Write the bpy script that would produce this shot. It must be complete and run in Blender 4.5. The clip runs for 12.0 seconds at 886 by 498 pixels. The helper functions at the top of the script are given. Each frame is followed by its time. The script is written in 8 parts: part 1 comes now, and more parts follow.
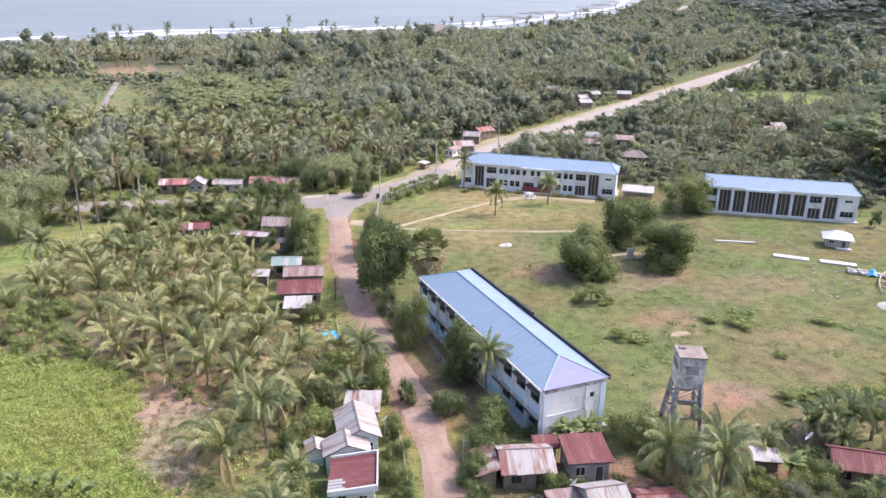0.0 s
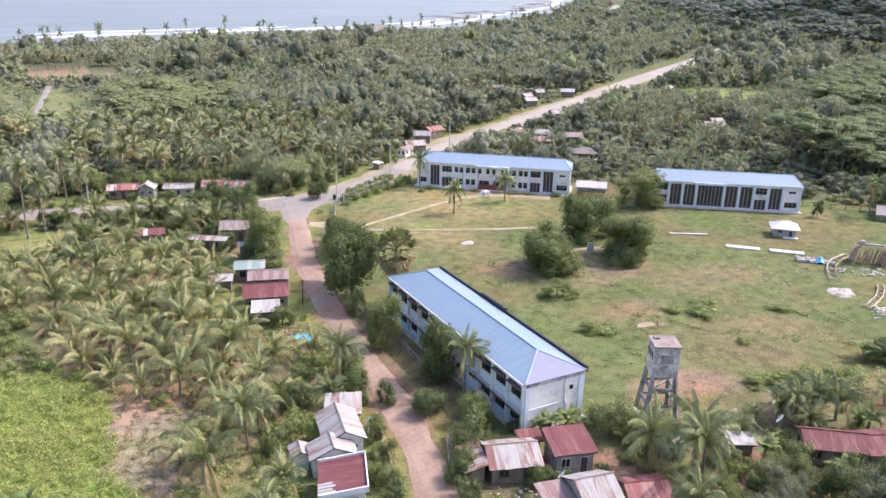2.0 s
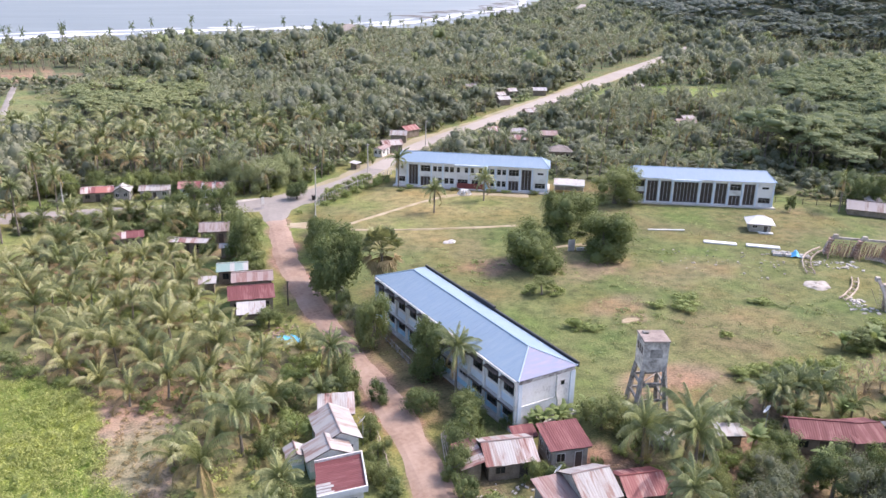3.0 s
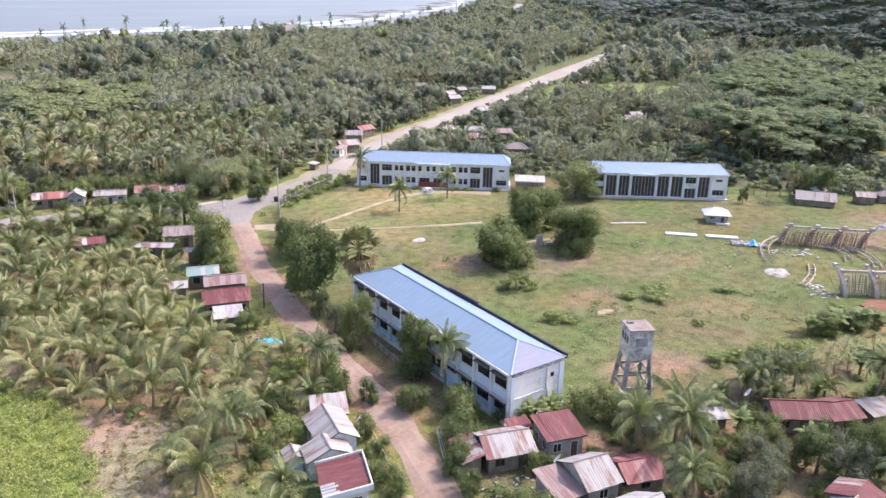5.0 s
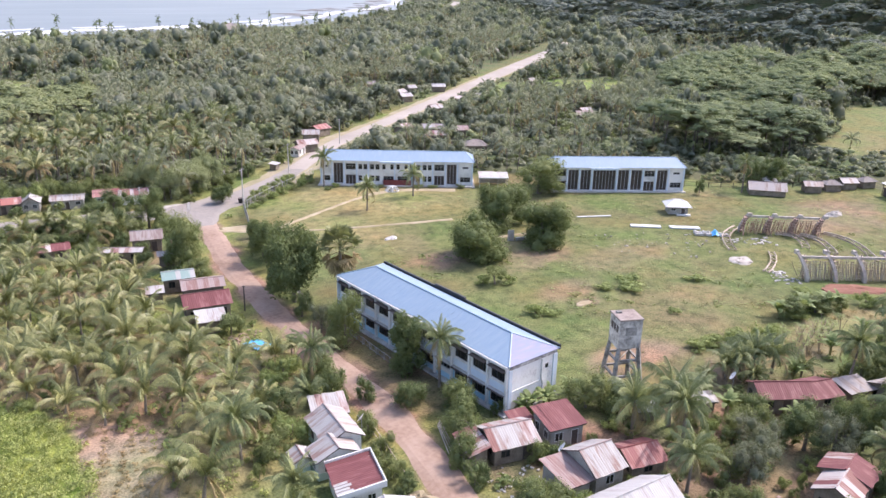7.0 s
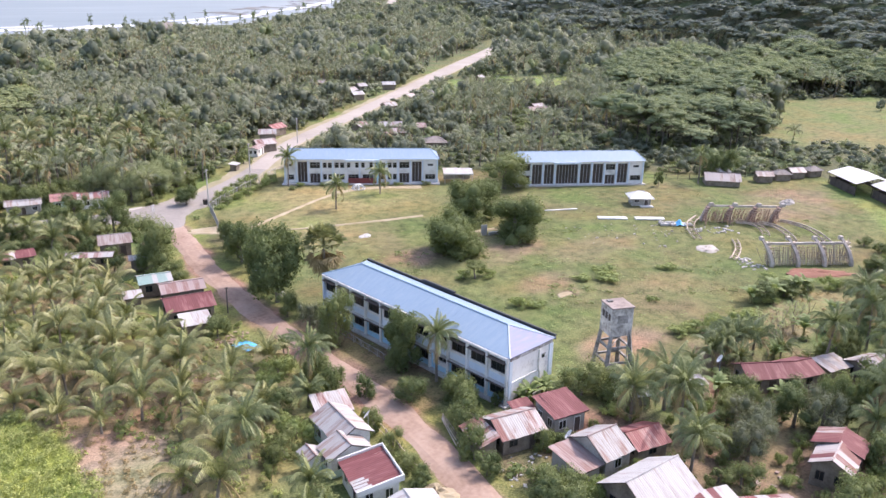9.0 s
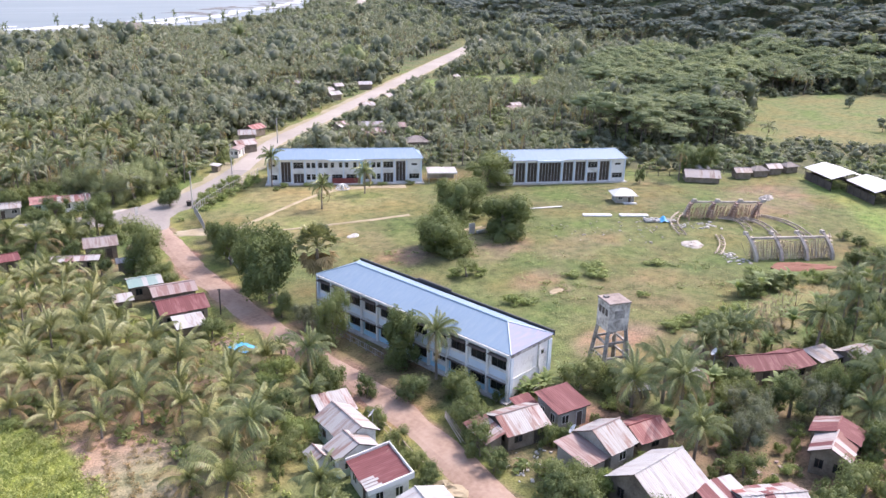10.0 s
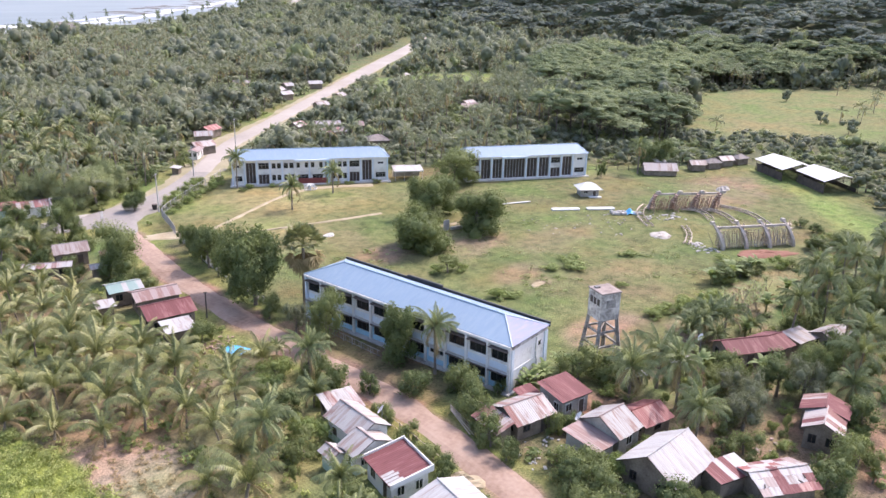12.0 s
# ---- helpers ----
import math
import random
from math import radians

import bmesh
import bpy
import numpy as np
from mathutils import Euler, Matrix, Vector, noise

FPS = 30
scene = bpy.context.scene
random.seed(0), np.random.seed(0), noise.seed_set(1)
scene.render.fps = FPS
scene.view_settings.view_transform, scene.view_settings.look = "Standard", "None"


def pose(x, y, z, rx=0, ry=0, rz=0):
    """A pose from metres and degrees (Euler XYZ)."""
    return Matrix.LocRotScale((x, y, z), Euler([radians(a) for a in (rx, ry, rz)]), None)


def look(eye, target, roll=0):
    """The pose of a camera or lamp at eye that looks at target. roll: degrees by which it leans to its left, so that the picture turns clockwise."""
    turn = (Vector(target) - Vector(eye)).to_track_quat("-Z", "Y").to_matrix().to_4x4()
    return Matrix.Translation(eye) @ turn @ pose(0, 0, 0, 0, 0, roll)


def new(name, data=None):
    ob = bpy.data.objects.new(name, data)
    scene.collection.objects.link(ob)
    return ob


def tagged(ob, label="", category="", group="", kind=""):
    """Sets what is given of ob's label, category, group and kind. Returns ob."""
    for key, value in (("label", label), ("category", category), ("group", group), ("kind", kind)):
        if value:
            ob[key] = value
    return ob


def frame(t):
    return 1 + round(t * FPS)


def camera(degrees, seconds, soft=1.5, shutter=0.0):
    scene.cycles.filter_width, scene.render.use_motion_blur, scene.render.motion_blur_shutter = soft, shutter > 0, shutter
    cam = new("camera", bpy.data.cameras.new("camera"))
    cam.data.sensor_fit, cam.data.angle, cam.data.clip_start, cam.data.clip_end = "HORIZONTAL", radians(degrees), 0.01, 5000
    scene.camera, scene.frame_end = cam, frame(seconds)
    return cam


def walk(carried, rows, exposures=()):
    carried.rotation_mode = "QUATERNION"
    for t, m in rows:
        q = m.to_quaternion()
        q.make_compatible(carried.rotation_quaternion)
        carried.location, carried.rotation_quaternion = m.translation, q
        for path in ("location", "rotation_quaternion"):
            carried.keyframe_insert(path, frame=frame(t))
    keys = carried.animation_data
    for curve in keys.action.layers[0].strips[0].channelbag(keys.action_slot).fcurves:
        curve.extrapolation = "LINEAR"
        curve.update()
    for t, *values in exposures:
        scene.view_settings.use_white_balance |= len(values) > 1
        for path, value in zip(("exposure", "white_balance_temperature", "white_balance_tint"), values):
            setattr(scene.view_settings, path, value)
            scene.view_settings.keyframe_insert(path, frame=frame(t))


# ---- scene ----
cam = camera(59.9, 12.0)
PATH = [
    (0, (-43.732, -69.157, 52.604), (-42.976, -67.427, 51.945), 1.2),
    (0.5, (-44.695, -68.784, 52.576), (-43.909, -67.067, 51.917), 1.2),
    (1, (-45.747, -68.343, 52.518), (-44.925, -66.642, 51.861), 1.2),
    (1.5, (-46.833, -67.855, 52.454), (-45.973, -66.173, 51.797), 1.3),
    (2, (-47.939, -67.369, 52.398), (-47.044, -65.706, 51.742), 1.2),
    (2.5, (-49.131, -66.899, 52.354), (-48.2, -65.254, 51.698), 1.2),
    (3, (-50.403, -66.334, 52.334), (-49.439, -64.709, 51.678), 1.2),
    (5, (-55.651, -63.634, 52.011), (-54.559, -62.09, 51.357), 1.2),
    (5.5, (-57.106, -62.806, 51.968), (-55.983, -61.286, 51.315), 1.2),
    (6, (-58.53, -62.009, 51.948), (-57.377, -60.512, 51.294), 1.2),
    (6.5, (-60.039, -61.146, 51.94), (-58.855, -59.672, 51.285), 1.2),
    (7, (-61.54, -60.196, 51.909), (-60.327, -58.747, 51.254), 1.2),
    (9, (-67.472, -55.918, 51.529), (-66.144, -54.574, 50.873), 1.2),
    (9.5, (-68.9, -54.749, 51.444), (-67.545, -53.431, 50.789), 1.2),
    (10, (-70.297, -53.59, 51.358), (-68.917, -52.299, 50.703), 1.2),
    (10.5, (-71.745, -52.356, 51.283), (-70.339, -51.094, 50.628), 1.2),
    (11, (-73.194, -51.168, 51.23), (-71.763, -49.935, 50.575), 1.2),
    (11.5, (-74.675, -49.917, 51.22), (-73.219, -48.712, 50.565), 1.2),
    (12, (-76.181, -48.641, 51.201), (-74.7, -47.468, 50.546), 1.2),
]
walk(cam, [(t, look(eye, target, roll)) for t, eye, target, roll in PATH], exposures=[(0, 1.17, 6350, 23), (5, 1.2, 6350, 23), (12, 1.27, 6350, 23)])

# ---- light ----
SUN_AZ, SUN_EL = radians(-9), radians(50)
world = bpy.data.worlds.new("daylight")
scene.world = world
world.use_nodes = True
wn = world.node_tree
sky = wn.nodes.new("ShaderNodeTexSky")
sky.sky_type, sky.sun_disc = "NISHITA", False
sky.sun_elevation, sky.sun_rotation = SUN_EL, math.pi / 2 - SUN_AZ
sky.dust_density, sky.air_density = 3.0, 1.2
wn.links.new(sky.outputs[0], wn.nodes["Background"].inputs[0])
wn.nodes["Background"].inputs[1].default_value = 0.15
sun_data = bpy.data.lights.new("sun", "SUN")
sun_data.energy, sun_data.angle, sun_data.color = 1.75, radians(0.7), (1.0, 0.95, 0.87)
sun_lamp = new("sun", sun_data)
to_sun = Vector((math.cos(SUN_AZ) * math.cos(SUN_EL), math.sin(SUN_AZ) * math.cos(SUN_EL), math.sin(SUN_EL)))
sun_lamp.matrix_world = look(to_sun * 300, (0, 0, 0))

# ---- materials ----


def shader(name):
    m = bpy.data.materials.new(name)
    m.use_nodes = True
    return m, m.node_tree, m.node_tree.nodes["Principled BSDF"]


def noise_node(nt, scale, detail=3.0, vector=None, distortion=0.0):
    n = nt.nodes.new("ShaderNodeTexNoise")
    n.inputs["Scale"].default_value = scale
    n.inputs["Detail"].default_value = detail
    n.inputs["Distortion"].default_value = distortion
    if vector is not None:
        nt.links.new(vector, n.inputs["Vector"])
    return n.outputs[0]


def math_node(nt, op, a, b, clamp=False):
    n = nt.nodes.new("ShaderNodeMath")
    n.operation, n.use_clamp = op, clamp
    for i, v in enumerate((a, b)):
        if isinstance(v, (int, float)):
            n.inputs[i].default_value = v
        else:
            nt.links.new(v, n.inputs[i])
    return n.outputs[0]


def ramp_node(nt, fac, colours, lo=0.3, hi=0.7):
    n = nt.nodes.new("ShaderNodeValToRGB")
    e = n.color_ramp.elements
    while len(e) < len(colours):
        e.new(0.5)
    for i, c in enumerate(colours):
        e[i].position = lo + (hi - lo) * i / max(1, len(colours) - 1)
        e[i].color = (*c, 1)
    nt.links.new(fac, n.inputs[0])
    return n.outputs[0]


def mix_node(nt, fac, a, b, blend="MIX"):
    n = nt.nodes.new("ShaderNodeMix")
    n.data_type, n.blend_type = "RGBA", blend
    for i, v in ((0, fac), (6, a), (7, b)):
        if isinstance(v, (int, float)):
            n.inputs[i].default_value = v
        elif isinstance(v, tuple):
            n.inputs[i].default_value = (*v, 1)
        else:
            nt.links.new(v, n.inputs[i])
    return n.outputs[2]


def bump_node(nt, bsdf, height, strength, distance):
    b = nt.nodes.new("ShaderNodeBump")
    b.inputs["Strength"].default_value, b.inputs["Distance"].default_value = strength, distance
    nt.links.new(height, b.inputs["Height"])
    nt.links.new(b.outputs[0], bsdf.inputs["Normal"])


def place(nt):
    return nt.nodes.new("ShaderNodeNewGeometry").outputs["Position"]


def local(nt):
    return nt.nodes.new("ShaderNodeTexCoord").outputs["Object"]


def plain(name, colours, scale=0.6, fine=6.0, rough=0.8, metal=0.0, bump=0.3, depth=0.02, spread=0.0, specular=0.5):
    """A weathered surface: a coarse and a fine noise over a ramp of colours, with relief."""
    m, nt, bsdf = shader(name)
    pos = place(nt)
    coarse, small = noise_node(nt, scale, 4, pos), noise_node(nt, fine, 5, pos)
    fac = math_node(nt, "ADD", math_node(nt, "MULTIPLY", coarse, 0.65), math_node(nt, "MULTIPLY", small, 0.35))
    if spread:
        rnd = nt.nodes.new("ShaderNodeObjectInfo").outputs["Random"]
        fac = math_node(nt, "ADD", fac, math_node(nt, "MULTIPLY", math_node(nt, "SUBTRACT", rnd, 0.5), spread))
    nt.links.new(ramp_node(nt, fac, colours), bsdf.inputs["Base Color"])
    bsdf.inputs["Roughness"].default_value, bsdf.inputs["Metallic"].default_value = rough, metal
    bsdf.inputs["Specular IOR Level"].default_value = specular
    bump_node(nt, bsdf, small, bump, depth)
    return m


def leaf(name, dark, light, warm, scale=0.15, amount=0.22, translucent=0.38, gloss=0.5, specular=0.22):
    """Foliage: every leaf takes its own tone, whole plants drift in hue."""
    m, nt, bsdf = shader(name)
    pos = place(nt)
    geo = nt.nodes.new("ShaderNodeNewGeometry")
    own = geo.outputs["Random Per Island"]
    drift = noise_node(nt, scale, 2, pos)
    clump = ramp_node(nt, noise_node(nt, 0.8, 2, pos), [(0, 0, 0), (1, 1, 1)], 0.36, 0.64)
    mottle = ramp_node(nt, noise_node(nt, 3.2, 3, pos), [(0, 0, 0), (1, 1, 1)], 0.36, 0.64)
    tone = mix_node(nt, math_node(nt, "ADD", math_node(nt, "ADD", math_node(nt, "MULTIPLY", own, 0.35), math_node(nt, "MULTIPLY", clump, 0.35)), math_node(nt, "MULTIPLY", mottle, 0.3)), dark, light)
    fac = math_node(nt, "MULTIPLY", math_node(nt, "SUBTRACT", drift, 0.42, True), amount * 10, True)
    colour = mix_node(nt, fac, tone, warm)
    nt.links.new(colour, bsdf.inputs["Base Color"])
    bsdf.inputs["Roughness"].default_value = gloss
    bsdf.inputs["Specular IOR Level"].default_value = specular
    bump_node(nt, bsdf, noise_node(nt, 1.7, 4, pos), 0.45, 0.4)
    tr = nt.nodes.new("ShaderNodeBsdfTranslucent")
    nt.links.new(mix_node(nt, 0.5, colour, (0.26, 0.3, 0.08)), tr.inputs[0])
    mx = nt.nodes.new("ShaderNodeMixShader")
    mx.inputs[0].default_value = translucent
    nt.links.new(bsdf.outputs[0], mx.inputs[1])
    nt.links.new(tr.outputs[0], mx.inputs[2])
    nt.links.new(mx.outputs[0], nt.nodes["Material Output"].inputs[0])
    return m


def sheet_metal(name, paint, worn, rust, amount=0.5, rough=0.45, spread=0.5, metal=0.0):
    """Painted corrugated sheets: each sheet weathers by itself, rust runs down the slope (local y)."""
    m, nt, bsdf = shader(name)
    co = local(nt)
    mp = nt.nodes.new("ShaderNodeMapping")
    mp.inputs["Scale"].default_value = (2.2, 0.35, 1.0)
    nt.links.new(co, mp.inputs[0])
    rnd = nt.nodes.new("ShaderNodeObjectInfo").outputs["Random"]
    off = nt.nodes.new("ShaderNodeCombineXYZ")
    nt.links.new(math_node(nt, "MULTIPLY", rnd, 91.0), off.inputs[0])
    nt.links.new(math_node(nt, "MULTIPLY", rnd, 37.0), off.inputs[1])
    nt.links.new(off.outputs[0], mp.inputs["Location"])
    streak = noise_node(nt, 1.0, 5, mp.outputs[0], 0.6)
    grit = noise_node(nt, 9.0, 4, place(nt))
    f = math_node(nt, "ADD", streak, math_node(nt, "MULTIPLY", math_node(nt, "SUBTRACT", rnd, 0.5), spread))
    f = math_node(nt, "ADD", f, math_node(nt, "MULTIPLY", math_node(nt, "SUBTRACT", grit, 0.5), 0.25))
    r = nt.nodes.new("ShaderNodeValToRGB")
    e = r.color_ramp.elements
    mid = e.new(0.5)
    e[0].position, e[0].color = 0.30 + 0.4 * (1 - amount) - 0.12, (*paint, 1)
    mid.position, mid.color = 0.30 + 0.4 * (1 - amount) + 0.02, (*worn, 1)
    e[2].position, e[2].color = 0.30 + 0.4 * (1 - amount) + 0.2, (*rust, 1)
    nt.links.new(f, r.inputs[0])
    nt.links.new(r.outputs[0], bsdf.inputs["Base Color"])
    bsdf.inputs["Roughness"].default_value, bsdf.inputs["Metallic"].default_value = rough, metal
    w = nt.nodes.new("ShaderNodeTexWave")
    w.inputs["Scale"].default_value = 3.2
    nt.links.new(co, w.inputs["Vector"])
    bump_node(nt, bsdf, w.outputs[1], 0.15, 0.02)
    return m


M = {}
M["wall_white"] = plain("white_plaster", [(0.44, 0.425, 0.395), (0.71, 0.7, 0.67), (0.79, 0.78, 0.75)], 0.45, 5, 0.85)
# Stained plaster made paler than the other walls, painting in sunlight.
M["wall_end_lit"] = plain("stained_lit_plaster", [(0.45, 0.42, 0.4), (0.76, 0.74, 0.71), (0.86, 0.84, 0.82), (0.86, 0.84, 0.82)], 0.35, 3.2, 0.9, bump=0.4)
M["wall_blue"] = plain("pale_blue_paint", [(0.26, 0.48, 0.62), (0.36, 0.60, 0.74), (0.42, 0.64, 0.76)], 0.5, 5, 0.8)
M["pale_blue"] = plain("washed_blue_paint", [(0.5, 0.58, 0.66), (0.62, 0.69, 0.75), (0.66, 0.72, 0.78)], 0.5, 5, 0.8)
M["stain_band"] = plain("mould_stains", [(0.12, 0.11, 0.1), (0.3, 0.27, 0.25), (0.6, 0.57, 0.54), (0.66, 0.64, 0.62)], 1.1, 4, 0.9)
M["roof_blue"] = sheet_metal("blue_roofing", (0.2, 0.285, 0.37), (0.21, 0.295, 0.378), (0.23, 0.31, 0.385), 0.45, 0.6, 0.1)
M["roof_lilac"] = sheet_metal("lilac_hip_roofing", (0.215, 0.245, 0.345), (0.24, 0.245, 0.335), (0.28, 0.265, 0.32), 0.5, 0.75, 0.12)
M["ridge_cap"] = plain("pale_ridge_cap", [(0.23, 0.33, 0.43), (0.28, 0.38, 0.47)], 0.5, 5, 0.4)
M["gutter"] = plain("dark_gutter", [(0.015, 0.016, 0.018), (0.035, 0.035, 0.038)], 0.8, 6, 0.5)
M["glass"] = plain("dark_window_glass", [(0.008, 0.010, 0.012), (0.03, 0.034, 0.036)], 0.8, 3, 0.12, bump=0.05)
M["grille"] = plain("brown_window_grille", [(0.018, 0.015, 0.014), (0.045, 0.032, 0.026), (0.10, 0.065, 0.05)], 1.2, 6, 0.6)
M["frame"] = plain("grey_window_frame", [(0.25, 0.25, 0.25), (0.4, 0.4, 0.4)], 1, 6, 0.6)
M["maroon_wall"] = plain("maroon_painted_wall", [(0.16, 0.04, 0.035), (0.26, 0.07, 0.06)], 0.8, 5, 0.8)
M["concrete"] = plain("weathered_concrete", [(0.07, 0.065, 0.06), (0.2, 0.19, 0.175), (0.34, 0.32, 0.3), (0.4, 0.38, 0.36)], 0.7, 3.5, 0.92, bump=0.5)
M["concrete_pale"] = plain("pale_concrete", [(0.3, 0.28, 0.26), (0.46, 0.44, 0.41), (0.55, 0.53, 0.5)], 0.6, 4, 0.9)
M["rib"] = plain("raw_concrete", [(0.24, 0.205, 0.18), (0.46, 0.405, 0.355), (0.57, 0.515, 0.46)], 0.9, 4, 0.92, bump=0.5)
M["tank_wall"] = plain("mouldy_tank_wall", [(0.12, 0.11, 0.1), (0.4, 0.37, 0.34), (0.62, 0.585, 0.54), (0.7, 0.665, 0.62)], 0.55, 2.2, 0.92, bump=0.5)
M["tank_top"] = plain("rust_stained_slab", [(0.14, 0.115, 0.1), (0.26, 0.21, 0.185), (0.35, 0.3, 0.27)], 0.8, 4, 0.9)
M["dirt"] = plain("red_dirt", [(0.185, 0.12, 0.088), (0.275, 0.187, 0.138), (0.34, 0.243, 0.186), (0.39, 0.288, 0.228)], 0.16, 1.6, 0.95, bump=0.5, depth=0.06)
M["path"] = plain("pale_footpath", [(0.26, 0.21, 0.12), (0.345, 0.285, 0.185), (0.41, 0.35, 0.25)], 0.3, 2.5, 0.95)
M["road"] = plain("worn_road", [(0.19, 0.17, 0.155), (0.26, 0.235, 0.21), (0.32, 0.285, 0.255)], 0.1, 1.2, 0.9)
M["road_pale"] = plain("concrete_road", [(0.27, 0.235, 0.2), (0.335, 0.295, 0.255), (0.39, 0.345, 0.3)], 0.05, 0.7, 0.9)
M["shoulder"] = plain("sandy_shoulder", [(0.2, 0.195, 0.09), (0.30, 0.26, 0.16), (0.38, 0.33, 0.24)], 0.12, 1.1, 0.95)
M["foam"] = plain("surf_foam", [(0.72, 0.75, 0.78), (0.85, 0.87, 0.88), (0.9, 0.9, 0.9)], 0.03, 0.3, 0.7)
M["reef"] = plain("dark_reef_rock", [(0.1, 0.09, 0.08), (0.2, 0.18, 0.16)], 0.05, 0.4, 0.9)
M["rubble"] = plain("white_rubble", [(0.28, 0.26, 0.23), (0.44, 0.42, 0.39), (0.58, 0.56, 0.53)], 1.2, 5, 0.9, spread=0.4)
M["gravel"] = plain("pale_gravel", [(0.24, 0.215, 0.18), (0.38, 0.35, 0.31), (0.46, 0.43, 0.39)], 0.9, 5, 0.95)
M["redsoil"] = plain("fresh_red_soil", [(0.19, 0.085, 0.055), (0.27, 0.13, 0.09)], 0.4, 2.5, 0.95)
M["bark"] = plain("grey_bark", [(0.09, 0.075, 0.06), (0.17, 0.145, 0.12), (0.24, 0.21, 0.18)], 0.9, 6, 0.95)
M["palm_bark"] = plain("palm_bark", [(0.12, 0.095, 0.075), (0.22, 0.185, 0.15), (0.3, 0.26, 0.22)], 0.9, 7, 0.95)
M["bamboo"] = plain("dry_bamboo", [(0.27, 0.21, 0.16), (0.43, 0.355, 0.285), (0.53, 0.455, 0.375)], 0.8, 5, 0.8, spread=0.3)
M["timber"] = plain("dark_timber", [(0.05, 0.04, 0.035), (0.12, 0.095, 0.08)], 0.9, 6, 0.9)
M["form_wood"] = plain("reddish_form_boards", [(0.26, 0.16, 0.125), (0.42, 0.28, 0.22), (0.52, 0.39, 0.325)], 0.9, 5, 0.9)
M["wall_wood"] = plain("weathered_board_wall", [(0.1, 0.08, 0.06), (0.205, 0.168, 0.128), (0.29, 0.245, 0.195)], 0.8, 5, 0.9)
M["wall_grey"] = plain("grey_block_wall", [(0.2, 0.188, 0.168), (0.345, 0.328, 0.295), (0.43, 0.41, 0.37)], 0.7, 4, 0.9)
M["wall_green"] = plain("mint_painted_wall", [(0.28, 0.4, 0.35), (0.4, 0.53, 0.47), (0.48, 0.58, 0.53)], 0.8, 5, 0.8)
M["tarp_blue"] = plain("blue_tarpaulin", [(0.05, 0.30, 0.58), (0.09, 0.42, 0.72), (0.14, 0.5, 0.78)], 1.2, 3, 0.4, bump=0.6, depth=0.1)
M["white"] = plain("white_paint", [(0.6, 0.59, 0.57), (0.78, 0.77, 0.75)], 1, 5, 0.6)
M["roof_white"] = sheet_metal("galvanised_roofing", (0.37, 0.355, 0.34), (0.325, 0.3, 0.28), (0.245, 0.16, 0.135), 0.46, 0.7, 0.3)
M["roof_bright"] = sheet_metal("bright_new_roofing", (0.42, 0.41, 0.395), (0.38, 0.365, 0.35), (0.3, 0.25, 0.225), 0.45, 0.7, 0.2)
M["roof_rusty"] = sheet_metal("rusting_roofing", (0.4, 0.36, 0.34), (0.33, 0.245, 0.22), (0.2, 0.085, 0.07), 0.56, 0.7, 0.55)
M["roof_maroon"] = sheet_metal("maroon_roofing", (0.14, 0.04, 0.041), (0.165, 0.052, 0.052), (0.23, 0.1, 0.092), 0.46, 0.75, 0.3)
M["roof_patch"] = sheet_metal("patched_roofing", (0.2, 0.065, 0.06), (0.28, 0.145, 0.13), (0.45, 0.38, 0.36), 0.55, 0.65, 0.7)
M["roof_stripe"] = sheet_metal("salmon_roofing", (0.34, 0.13, 0.105), (0.42, 0.24, 0.2), (0.52, 0.45, 0.41), 0.55, 0.55, 0.8)
M["roof_grey"] = sheet_metal("dull_grey_roofing", (0.30, 0.27, 0.26), (0.28, 0.24, 0.22), (0.2, 0.14, 0.12), 0.45, 0.6, 0.5)
M["roof_pink"] = sheet_metal("faded_rust_roofing", (0.30, 0.235, 0.215), (0.28, 0.2, 0.18), (0.22, 0.125, 0.105), 0.5, 0.6, 0.4)
M["roof_teal"] = sheet_metal("teal_roofing", (0.20, 0.29, 0.26), (0.24, 0.31, 0.28), (0.38, 0.4, 0.37), 0.4, 0.5, 0.3)
M["roof_red"] = sheet_metal("red_roofing", (0.24, 0.075, 0.068), (0.27, 0.1, 0.088), (0.36, 0.2, 0.175), 0.45, 0.65, 0.5)
M["thatch"] = plain("grey_thatch", [(0.14, 0.12, 0.105), (0.24, 0.21, 0.19), (0.3, 0.27, 0.25)], 0.7, 6, 0.95, bump=0.7)
M["lawn_tuft"] = leaf("grass_blades", (0.2, 0.21, 0.085), (0.3, 0.28, 0.13), (0.32, 0.27, 0.15), 0.05, 0.22, 0.3, 0.8)
M["weed"] = leaf("field_weeds", (0.17, 0.22, 0.08), (0.3, 0.355, 0.135), (0.3, 0.345, 0.135), 0.1)
M["shrub_bright"] = leaf("bright_shrub_leaves", (0.19, 0.25, 0.085), (0.36, 0.42, 0.16), (0.38, 0.41, 0.16), 0.1, 0.22, 0.42, 0.65)
M["crop"] = leaf("bright_crop", (0.32, 0.37, 0.115), (0.45, 0.49, 0.175), (0.47, 0.48, 0.19), 0.25, 0.22, 0.4, 0.7)
M["palm_leaf"] = leaf("coconut_fronds", (0.047, 0.07, 0.026), (0.35, 0.37, 0.145), (0.46, 0.42, 0.18), 0.09, 0.2, 0.18, 0.36, 0.4)
M["palm_green"] = leaf("dark_glossy_fronds", (0.05, 0.08, 0.034), (0.34, 0.375, 0.165), (0.38, 0.39, 0.165), 0.09, 0.14, 0.26, 0.33, 0.4)
M["palm_dry"] = leaf("yellowing_fronds", (0.24, 0.18, 0.095), (0.46, 0.37, 0.19), (0.38, 0.25, 0.15), 0.2)
